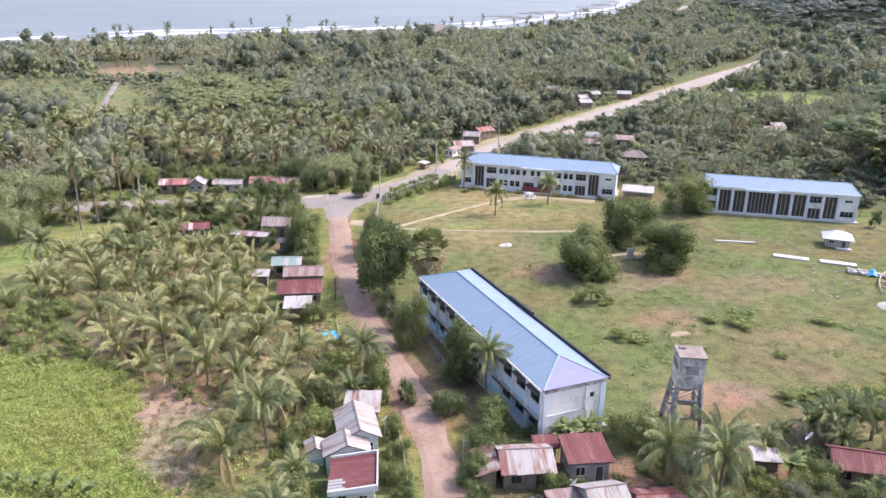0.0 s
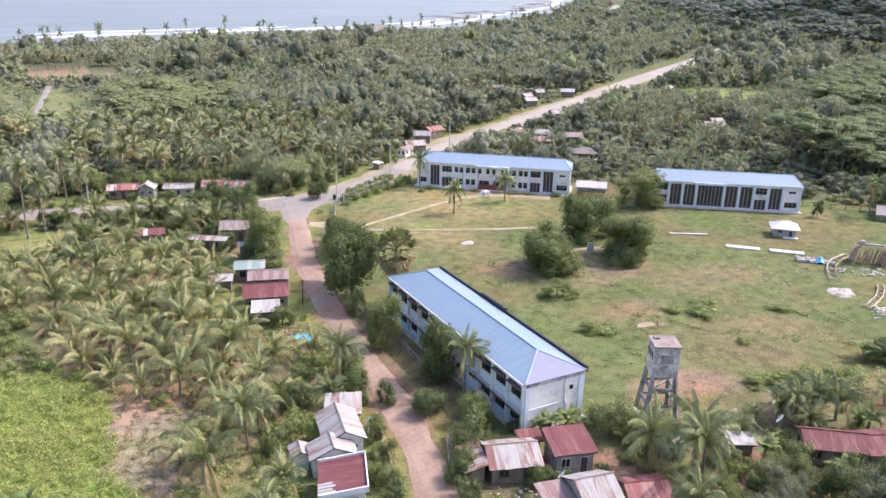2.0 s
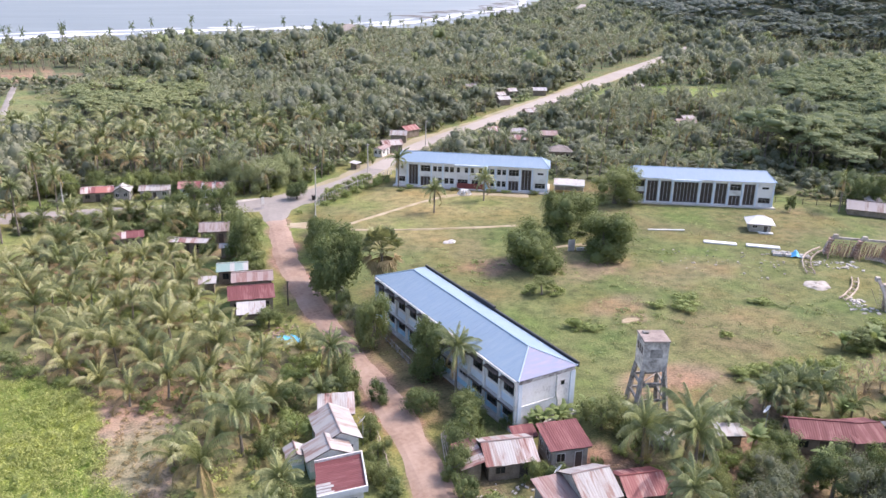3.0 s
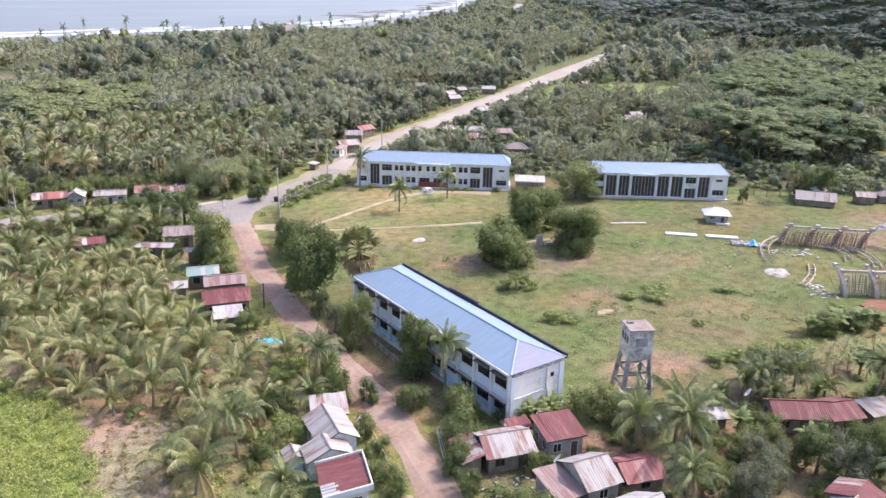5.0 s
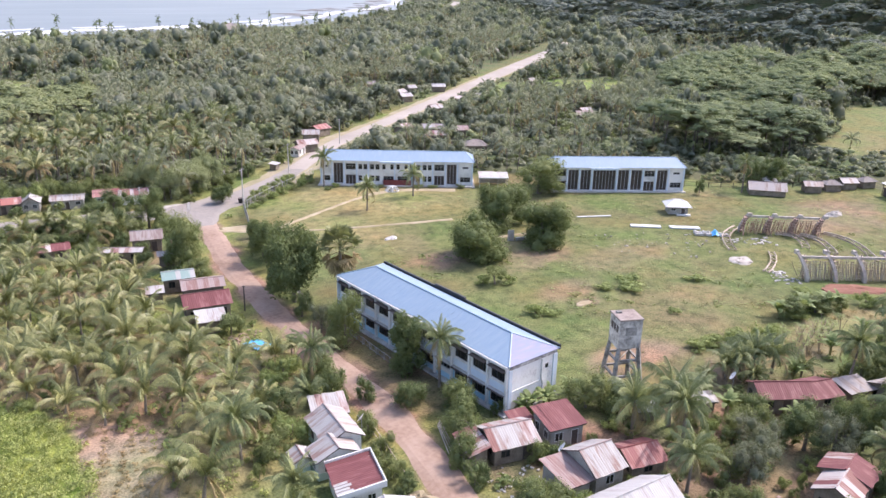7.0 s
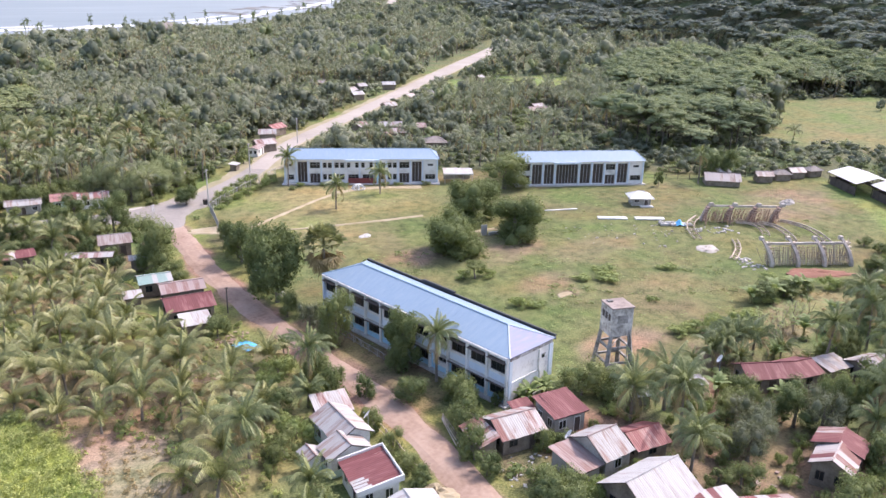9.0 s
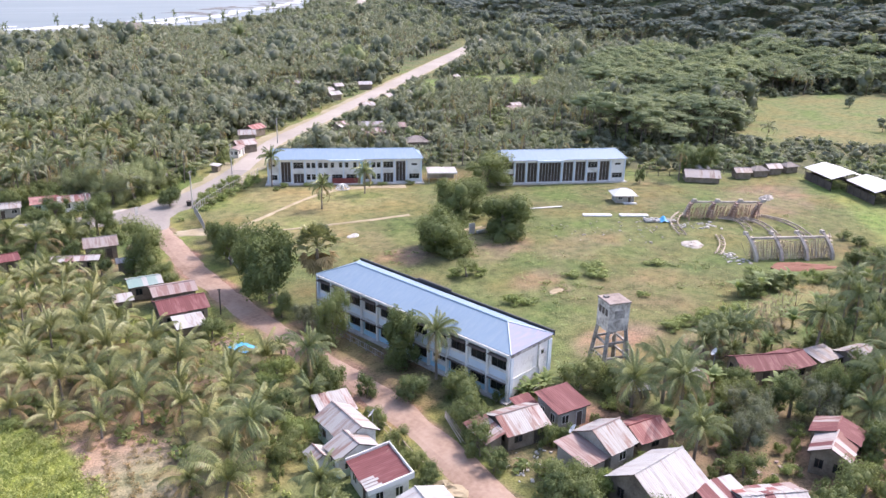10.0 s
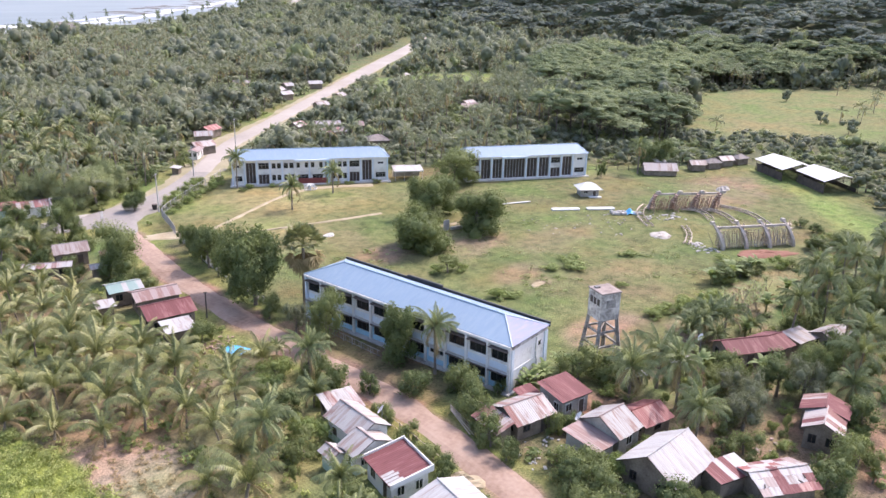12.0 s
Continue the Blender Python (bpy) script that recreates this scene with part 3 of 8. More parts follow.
single("dirt_road", ribbon(DIRT_ROAD[:14], [2.3] * 6 + [2.0, 1.9, 2.0, 2.3, 2.5, 2.5, 2.5, 3.0], 0.1, rough=0.55, seed=3), "dirt", "rutted reddish dirt road beside the school fence", "road", kind="structure")
single("highway_shoulder", ribbon(HIGHWAY[9:], [6.0, 7.0] + [7.0] * 4 + [7.5] * 7, 0.07, 4, 0.9, 5), "shoulder", "sandy verge along the paved highway", "road", kind="structure")
single("highway", ribbon(HIGHWAY[:14], [4.6] * 8 + [5.5, 6.0, 5.5, 4.8, 4.5, 4.5], 0.13, 3, 0.25, 7), "road", "worn grey paved highway through the village", "road", kind="structure")
single("road_mouth", ribbon([(2.4, 97.5), (3.6, 102.5), (6.6, 108.5), (13, 113.5)], [2.6, 3.4, 4.6, 4.6], 0.118, 1.6, 0.4, 11), "road", "worn grey paving where the dirt road meets the highway", "road", kind="structure")
single("highway_far", ribbon(HIGHWAY[12:], [4.0, 4.0, 4.2, 4.4, 4.6, 5, 5.5, 6, 7, 7], 0.17, 4, 0.3, 8), "road_pale", "pale concrete highway running to the hill", "road", kind="structure")
single("side_road", ribbon([(-49, 236), (-45, 300), (-42, 330), (-38, 372)], 1.5, 0.09, 3, 0.6, 9), "road", "narrow dirt track in a clearing", "road", kind="structure")
single("coast_road", ribbon(COAST_ROAD, 11, 0.6, 30, 0.5, 10), "road_pale", "pale road along the far shore below the hill", "road", kind="structure")
for i, (ln, h) in enumerate((([(3, 93), (8, 88.5), (14, 84.7), (22, 80), (32, 76.2), (41, 72.8), (50, 70)], 0.6), ([(12, 86), (19.5, 89.5), (30, 93.4), (39, 96.8), (47, 99)], 0.65), ([(47, 99), (55, 99), (68, 90)], 1.5), ([(40, 50), (44, 53), (50, 54), (56, 52)], 0.7))):
    single("footpath", ribbon(ln, h, 0.09, 1.5, 0.35, 20 + i), "path", "bare trodden footpath across the school field", "path", kind="structure")
single("gateway", ribbon([(4, 93), (11, 91)], 2.2, 0.1, 1.0, 0.3, 31), "path", "pale bare gateway into the school field", "path", kind="structure")


def build_sea():
    rng = np.random.RandomState(4)
    mb = MB()
    xs = np.concatenate([np.linspace(-4700, -900, 14), np.linspace(-850, 2600, 60), np.linspace(2700, 4700, 10)])
    ys = np.concatenate([np.linspace(300, 1600, 40), np.linspace(1700, 4750, 20)])
    v = [(x, y, -0.6) for y in ys for x in xs]
    n = len(xs)
    f = [(j * n + i, j * n + i + 1, (j + 1) * n + i + 1, (j + 1) * n + i) for j in range(len(ys) - 1) for i in range(n - 1)]
    single("water", mb.add(v, f), "water", "pale hazy blue-grey sea with a light swell", "sea", kind="structure")
    # breakers: broken bands of foam, each one lower and further out
    cx, cy = [p[0] for p in COAST], [p[1] for p in COAST]
    for band, (off, w) in enumerate(((10, 36), (50, 18))):
        mb = MB()
        x = -850.0
        while x < (2000, 560)[band]:
            run = rng.uniform(60, 190) * (1.0 if band < 2 else 0.5)
            if rng.rand() > (0.0, 0.3)[band]:
                pts = np.arange(x, x + run, 7.0)
                vs, k = [], len(pts)
                for i, px in enumerate(pts):
                    py = np.interp(px, cx, cy) + off / 0.86 + 5 * math.sin(px * 0.05 + band) + rng.uniform(-2, 2)
                    t = w * math.sin(math.pi * (i + 0.5) / k) ** 0.5 * rng.uniform(0.6, 1.15)
                    vs += [(px, py - t * 0.5, -0.35), (px, py, -0.05), (px, py + t * 0.6, -0.45)]
                mb.add(vs, [(i * 3 + a, i * 3 + 3 + a, i * 3 + 4 + a, i * 3 + 1 + a) for i in range(k - 1) for a in (0, 1)])
            x += run + rng.uniform(0, 60) * (0.3 if band == 0 else 1)
        single("surf", mb, "foam", "broken line of white surf along the shore", "surf", kind="stuff")
    mb = MB()
    for _ in range(60):
        px = rng.uniform(500, 1500)
        py = np.interp(px, cx, cy) + rng.uniform(-30, 130)
        r = rng.uniform(5, 22)
        ring = [(px + r * 2.2 * math.cos(a) * rng.uniform(0.6, 1.1), py + r * math.sin(a) * rng.uniform(0.6, 1.1), -0.7) for a in np.linspace(0, 2 * math.pi, 9)[:-1]]
        mb.add(ring + [(px, py, 0.5)], [(i, (i + 1) % 8, 8) for i in range(8)])
    single("reef", mb, "reef", "dark low reef rocks in the surf", "rocks", kind="stuff")


build_sea()

# ---- school buildings ----


def window(parent, x0, x1, z0, z1, kind="plain", y=0.0):
    """A window set back in an opening of the front wall: pane, frame and bars."""
    back = y + 0.17
    w = part("window", MB().box(x0, back, z0, x1, back + 0.04, z1), "grille" if kind == "grille" else "glass", parent)
    f = MB()
    t = 0.06
    f.box(x0, back - 0.06, z0, x0 + t, back, z1).box(x1 - t, back - 0.06, z0, x1, back, z1)
    f.box(x0 + t, back - 0.06, z0, x1 - t, back, z0 + t).box(x0 + t, back - 0.06, z1 - t, x1 - t, back, z1)
    part("frame", f, "frame" if kind != "dark" else "timber", w)
    n = max(1, int((x1 - x0) / 0.75))
    for i in range(1, n + 1):
        if i < n:
            xx = x0 + (x1 - x0) * i / n
            wide = 0.065 if kind == "grille" else 0.03
            part("mullion", MB().box(xx - wide, back - 0.05, z0 + t, xx + wide, back - 0.005, z1 - t), "frame" if kind == "plain" or wide > 0.05 else "gutter", w)
    if kind == "plain" and z1 - z0 > 1.0:
        zz = z0 + (z1 - z0) * 0.62
        part("transom", MB().box(x0 + t, back - 0.045, zz - 0.025, x1 - t, back - 0.006, zz + 0.025), "frame", w)
    return w


def pierced_wall(x0, x1, z0, z1, openings, thick=0.25, y=0.0):
    """A wall along x with rectangular holes (x0, x1, z0, z1), as one closed sheet with real reveals."""
    xs = sorted({x0, x1, *(o[0] for o in openings), *(o[1] for o in openings)})
    zs = sorted({z0, z1, *(o[2] for o in openings), *(o[3] for o in openings)})
    nx, nz = len(xs), len(zs)

    def solid(i, k):
        if not (0 <= i < nx - 1 and 0 <= k < nz - 1):
            return False
        cx, cz = (xs[i] + xs[i + 1]) / 2, (zs[k] + zs[k + 1]) / 2
        return not any(o[0] < cx < o[1] and o[2] < cz < o[3] for o in openings)

    vs, fs, index = [], [], {}

    def at_corner(i, k, back):
        key = (i, k, back)
        if key not in index:
            index[key] = len(vs)
            vs.append((xs[i], y + (thick if back else 0), zs[k]))
        return index[key]

    for i in range(nx - 1):
        for k in range(nz - 1):
            if not solid(i, k):
                continue
            c = [(i, k), (i + 1, k), (i + 1, k + 1), (i, k + 1)]
            fs.append(tuple(at_corner(*p, False) for p in c))
            fs.append(tuple(at_corner(*p, True) for p in reversed(c)))
            for (p, q), (di, dk) in zip(zip(c, c[1:] + c[:1]), ((0, -1), (1, 0), (0, 1), (-1, 0))):
                if not solid(i + di, k + dk):
                    fs.append((at_corner(*q, False), at_corner(*p, False), at_corner(*p, True), at_corner(*q, True)))
    return MB().add(vs, fs)


def hip_roof(parent, L, W, eave, rise, over, mats, inset):
    """Four slopes of sheet roofing with ridge and hip caps."""
    x0, x1, y0, y1, zr = -over, L + over, -over, W + over, eave + rise
    a, b = inset
    ym = W / 2
    t = 0.07

    def slope(name, pts, mat):
        mb = MB()
        n = len(pts)
        mb.add([*pts, *[(p[0], p[1], p[2] - t) for p in pts]], [tuple(range(n)), tuple(reversed(range(n, 2 * n))), *[(i, n + i, n + (i + 1) % n, (i + 1) % n) for i in range(n)]])
        return part(name, mb, mat, parent)

    r0, r1 = (x0 + a, ym, zr), (x1 - b, ym, zr)
    front = slope("roof", [(x0, y0, eave), (x1, y0, eave), r1, r0], mats[0])
    slope("roof", [(x1, y1, eave), (x0, y1, eave), r0, r1], mats[0])
    if b:
        slope("roof", [(x1, y0, eave), (x1, y1, eave), r1], mats[1])
    if a:
        slope("roof", [(x0, y1, eave), (x0, y0, eave), r0], mats[0])
    # standing ribs on the visible slope
    n = int(L / 1.1)
    ribs = MB()
    for i in range(1, n):
        x = x0 + (x1 - x0) * i / n
        k = min(1.0, (x - x0) / a if a else 1.0, (x1 - x) / b if b else 1.0)
        ribs.tube([(x, y0 + 0.03, eave + 0.012), (x, y0 + (ym - y0) * k, eave + rise * k + 0.012)], [0.012, 0.012], 3)
    part("rib", ribs, mats[0], front)
    cap = MB().tube([r0, r1], [0.13, 0.13], 6)
    part("ridge_cap", cap, "ridge_cap", parent)
    for end, on in (((x1, y0, eave), b), ((x0, y0, eave), a), ((x1, y1, eave), b), ((x0, y1, eave), a)):
        if on:
            part("hip_cap", MB().tube([end, r1 if end[0] == x1 else r0], [0.11, 0.11], 6), "ridge_cap", parent)


def school(name, label, m, L, W, eave, rise, bays, inset=(4.4, 4.4), colours=("wall_white", "wall_blue")):
    """A long two-storey classroom block. bays: (width, kind) along the front."""
    s = thing(name, label, "school building", m)
    total = sum(b[0] for b in bays)
    k = L / total
    x, openings, wins = 0.0, [], []
    cols = [0.0]
    storey = eave / 2
    for w, kind in bays:
        w *= k
        a, b = x + 0.42, x + w - 0.3
        if kind == "two":
            rects = [(a, b, 0.9, 2.6, "dark"), (a, b, storey + 0.8, storey + 2.5, "dark")]
        elif kind == "small":
            rects = [(a + 0.2, b - 0.2, 1.6, 2.3, "plain"), (a + 0.2, b - 0.2, storey + 1.5, storey + 2.2, "plain")]
        elif kind == "tall":
            rects = [(a, b, 0.35, eave - 0.75, "grille")]
        elif kind == "door":
            rects = [(a, b, 0.05, 2.7, "grille"), (a, b, storey + 0.75, eave - 0.85, "plain")]
        elif kind == "win":
            rects = [(a, (a + b) / 2 - 0.15, 0.95, 2.5, "plain"), ((a + b) / 2 + 0.15, b, 0.95, 2.5, "plain"), (a, (a + b) / 2 - 0.15, storey + 0.85, storey + 2.3, "plain"), ((a + b) / 2 + 0.15, b, storey + 0.85, storey + 2.3, "plain")]
        elif kind == "entry":
            rects = [(a + 0.3, b, 0.9, 2.4, "plain"), (a, a + 0.9, storey + 0.9, storey + 2.3, "plain"), (b - 0.9, b, storey + 0.9, storey + 2.3, "plain")]
        elif kind == "end":
            rects = [(a + 0.3, b - 0.3, 1.0, 2.4, "plain"), (a + 0.9, b - 0.9, storey + 1.35, storey + 1.95, "plain")]
        else:
            rects = []
        for r in rects:
            openings.append(r[:4])
            wins.append(r)
        x += w
        cols.append(x)
    part("wall", pierced_wall(0, L, 0, eave, openings), colours[0], s, "white plastered front wall")
    part("wall", MB().box(0, W - 0.25, 0, L, W, eave), colours[0], s)
    for r in wins:
        win = window(s, *r)
        if r[4] == "dark" and bays[0][1] == "two":
            part("sunshade", MB().bevel_box(r[0] - 0.1, -0.8, r[3] + 0.1, r[1] + 0.1, -0.002, r[3] + 0.2, 0.03), "timber", win, "dark weathered sunshade slab")
    for i, cx in enumerate(cols):
        c0 = min(max(cx - 0.17, -0.02), L - 0.32)
        part("column", MB().bevel_box(c0, -0.38, 0, c0 + 0.34, -0.003, eave - 0.3, 0.02), "pale_blue" if name != "school_building" or i in (0,) else colours[0], s)
    part("fascia", MB().box(-0.1, -0.42, eave - 0.34, L + 0.02, -0.28, eave - 0.06), "wall_white", s)
    part("soffit", MB().box(-0.1, -0.28, eave - 0.2, L + 0.02, -0.002, eave - 0.12), "wall_white", s)
    return s, cols


# block by the road: its plain end wall faces the houses
LA, WA, EA = 39.4, 8.8, 6.9
school_a, cols_a = school("school_building", "long two-storey school block with a light blue hipped roof", pose(0, 39.4, 0, 0, 0, -90), LA, WA, EA, 1.8,
                          [(3.6, "two")] * 7 + [(3.6, "small")] + [(3.6, "two")] * 3)
hip_roof(school_a, LA, WA, EA, 1.8, 0.22, ("roof_blue", "roof_lilac"), (4.4, 4.4))
for i in range(len(cols_a) - 1):
    a, b = cols_a[i] + 0.19, cols_a[i + 1] - 0.19
    part("painted_panel", MB().box(a, -0.03, 0.02, b, -0.003, 0.92), "wall_blue", school_a, "light blue painted panel under the windows")
    part("painted_panel", MB().box(a, -0.03, 0.925, a + 0.22, -0.003, 2.74), "wall_blue", school_a)
    part("painted_panel", MB().box(b - 0.1, -0.03, 0.925, b, -0.003, 2.74), "wall_blue", school_a)
    part("painted_panel", MB().box(a, -0.03, 2.95, b, -0.003, 3.9), "pale_blue", school_a)
    part("ledge", MB().bevel_box(a, -0.55, 2.76, b, -0.034, 2.88, 0.03), "concrete_pale", school_a)
endw = part("end_wall", MB().box(LA - 0.24, 0.26, 0, LA, WA - 0.26, EA), "wall_end_lit", school_a, "stained white plaster end wall")
part("end_wall", MB().box(0, 0.26, 0, 0.24, WA - 0.26, EA), "wall_end_lit", school_a)
part("stained_band", MB().box(LA + 0.002, 0.1, EA - 0.62, LA + 0.1, WA - 0.1, EA - 0.1), "stain_band", endw, "mould-stained band under the roof edge")
part("pilaster", MB().bevel_box(LA + 0.002, WA - 0.75, 0, LA + 0.16, WA + 0.02, EA - 0.64), "pale_blue", endw, "pale blue corner pilaster")
part("pilaster", MB().bevel_box(LA + 0.002, -0.02, 0, LA + 0.16, 0.5, EA - 0.64), "pale_blue", endw, "pale blue corner pilaster")
part("string_course", MB().bevel_box(LA + 0.002, 0.52, 3.05, LA + 0.1, WA - 2.9, 3.2), "wall_white", endw)
part("downpipe", MB().tube([(LA + 0.12, WA - 2.6, 0.1), (LA + 0.12, WA - 2.6, 2.6), (LA + 0.12, WA - 2.9, 3.4), (LA + 0.12, WA - 2.9, EA - 0.7)], [0.11] * 4, 8), "wall_white", endw)
vent = part("vent_window", MB().box(LA + 0.004, WA - 2.15, 4.6, LA + 0.03, WA - 1.6, 5.2), "glass", endw)
part("frame", MB().box(LA + 0.004, WA - 2.25, 5.2, LA + 0.1, WA - 1.5, 5.28), "concrete", vent)
part("gutter", MB().box(-0.2, WA + 0.23, EA - 0.3, LA + 0.2, WA + 0.5, EA + 0.42), "gutter", school_a, "black gutter along the rear eave")
part("gutter_box", MB().bevel_box(13.5, WA + 0.2, EA + 0.43, 20.5, WA + 0.6, EA + 0.72, 0.06), "gutter", school_a, "raised black gutter box")
part("floor_slab", MB().bevel_box(-0.4, -0.9, -0.12, LA + 0.4, WA + 0.6, 0.14, 0.04), "concrete_pale", school_a)

# two more blocks across the field
LB, EB = 40.8, 6.6
school_b, _ = school("school_block", "two-storey white school block with a light blue roof", pose(42.2, 115.5, 0, 0, 0, -38.8), LB, 9.0, EB, 1.9,
                     [(3.2, "end"), (3.3, "tall"), (3.5, "door"), (3.2, "win"), (3.4, "win"), (3.9, "entry"), (3.9, "entry"), (3.4, "win"), (3.2, "win"), (3.5, "door"), (3.4, "tall"), (4.2, "end")], colours=("wall_white", "pale_blue"))
hip_roof(school_b, LB, 9.0, EB, 1.9, 0.4, ("roof_blue", "roof_blue"), (1.2, 2.4))
part("end_wall", MB().box(LB - 0.24, 0.26, 0, LB, 8.74, EB), "wall_white", school_b)
part("end_wall", MB().box(0, 0.26, 0, 0.24, 8.74, EB), "wall_white", school_b)
part("floor_slab", MB().bevel_box(-0.6, -1.6, -0.12, LB + 0.6, 9.3, 0.16, 0.04), "concrete_pale", school_b)
part("entrance_wall", MB().box(16.8, -0.9, 0.16, 24.3, -0.7, 1.55), "maroon_wall", school_b, "low maroon painted parapet at the entrance")
part("entrance_column", MB().bevel_box(24.35, -0.75, 0.16, 25.0, -0.1, EB - 0.05, 0.04), "wall_blue", school_b, "light blue column beside the entrance")
part("entrance_column", MB().bevel_box(15.9, -0.6, 0.16, 16.4, -0.1, EB - 0.05, 0.04), "wall_white", school_b)
part("canopy_beam", MB().bevel_box(16.0, -1.0, EB - 0.5, 25.0, -0.43, EB - 0.06, 0.04), "pale_blue", school_b, "pale blue beam over the entrance")
part("gutter", MB().box(LB + 0.41, 0.0, EB - 0.1, LB + 0.6, 4.6, EB + 0.16), "gutter", school_b)

LC, EC = 35.2, 6.5
school_c, _ = school("school_hall", "white two-storey school block with tall dark glazed bays", pose(88.3, 73.7, 0, 0, 0, -36), LC, 9.0, EC, 1.9,
                     [(3.4, "two"), (3.3, "tall"), (3.3, "tall"), (6.6, "tall"), (3.5, "tall"), (3.5, "tall"), (3.4, "door"), (3.4, "tall"), (4.2, "end")], colours=("wall_white", "pale_blue"))
hip_roof(school_c, LC, 9.0, EC, 1.9, 0.4, ("roof_blue", "roof_blue"), (1.2, 1.6))
part("canopy", MB().bevel_box(9.6, -0.9, EC - 0.62, 17.2, -0.43, EC - 0.05, 0.05), "pale_blue", school_c, "projecting pale blue canopy beam")
part("end_wall", MB().box(LC - 0.24, 0.26, 0, LC, 8.74, EC), "wall_white", school_c)
part("end_wall", MB().box(0, 0.26, 0, 0.24, 8.74, EC), "wall_white", school_c)
part("floor_slab", MB().bevel_box(-0.6, -1.2, -0.12, LC + 0.6, 9.3, 0.16, 0.04), "concrete_pale", school_c)

# ---- houses ----


def sheet_mesh(width, length, mat):
    """One roofing sheet: a shallow corrugated slab, x across and y up the slope."""
    prof = [(-0.5, 0.0), (-0.34, 0.016), (-0.17, 0.0), (0.0, 0.016), (0.17, 0.0), (0.34, 0.016), (0.5, 0.0)]
    vs, fs, n = [], [], len(prof)
    for z0 in (0.0, -0.03):
        for y in (0, length):
            vs += [(p * width, y, z + z0) for p, z in prof]
    for i in range(n - 1):
        fs += [(i, i + 1, n + i + 1, n + i), (2 * n + i, 3 * n + i, 3 * n + i + 1, 2 * n + i + 1), (i, 2 * n + i, 2 * n + i + 1, i + 1)]
    return MB().add(vs, fs).mesh("roof_sheet", M[mat])


def slope(parent, origin, along, up, mat, rng, piece=0.85, swap=None):
    """Roofing sheets side by side. origin: the eave's start; along: vector of the eave; up: vector up the slope."""
    along, up, origin = Vector(along), Vector(up), Vector(origin)
    n = max(2, round(along.length / piece))
    w, length = along.length / n, up.length
    mesh, other = sheet_mesh(w * 1.02, length, mat), sheet_mesh(w * 1.02, length, swap[0]) if swap else None
    ex, ey = along.normalized(), up.normalized()
    ez = ex.cross(ey)
    base = Matrix((ex, ey, ez)).transposed().to_4x4()
    for i in range(n):
        p = origin + along * ((i + 0.5) / n) + ez * (0.012 * (i % 2)) + ey * rng.uniform(-0.05, 0.05)
        me = other if swap and rng.random() < swap[1] else mesh
        part("roof_sheet", me, None, parent, m=Matrix.Translation(p) @ base @ pose(0, 0, 0, rng.uniform(-0.4, 0.4), 0, rng.uniform(-0.35, 0.35)))


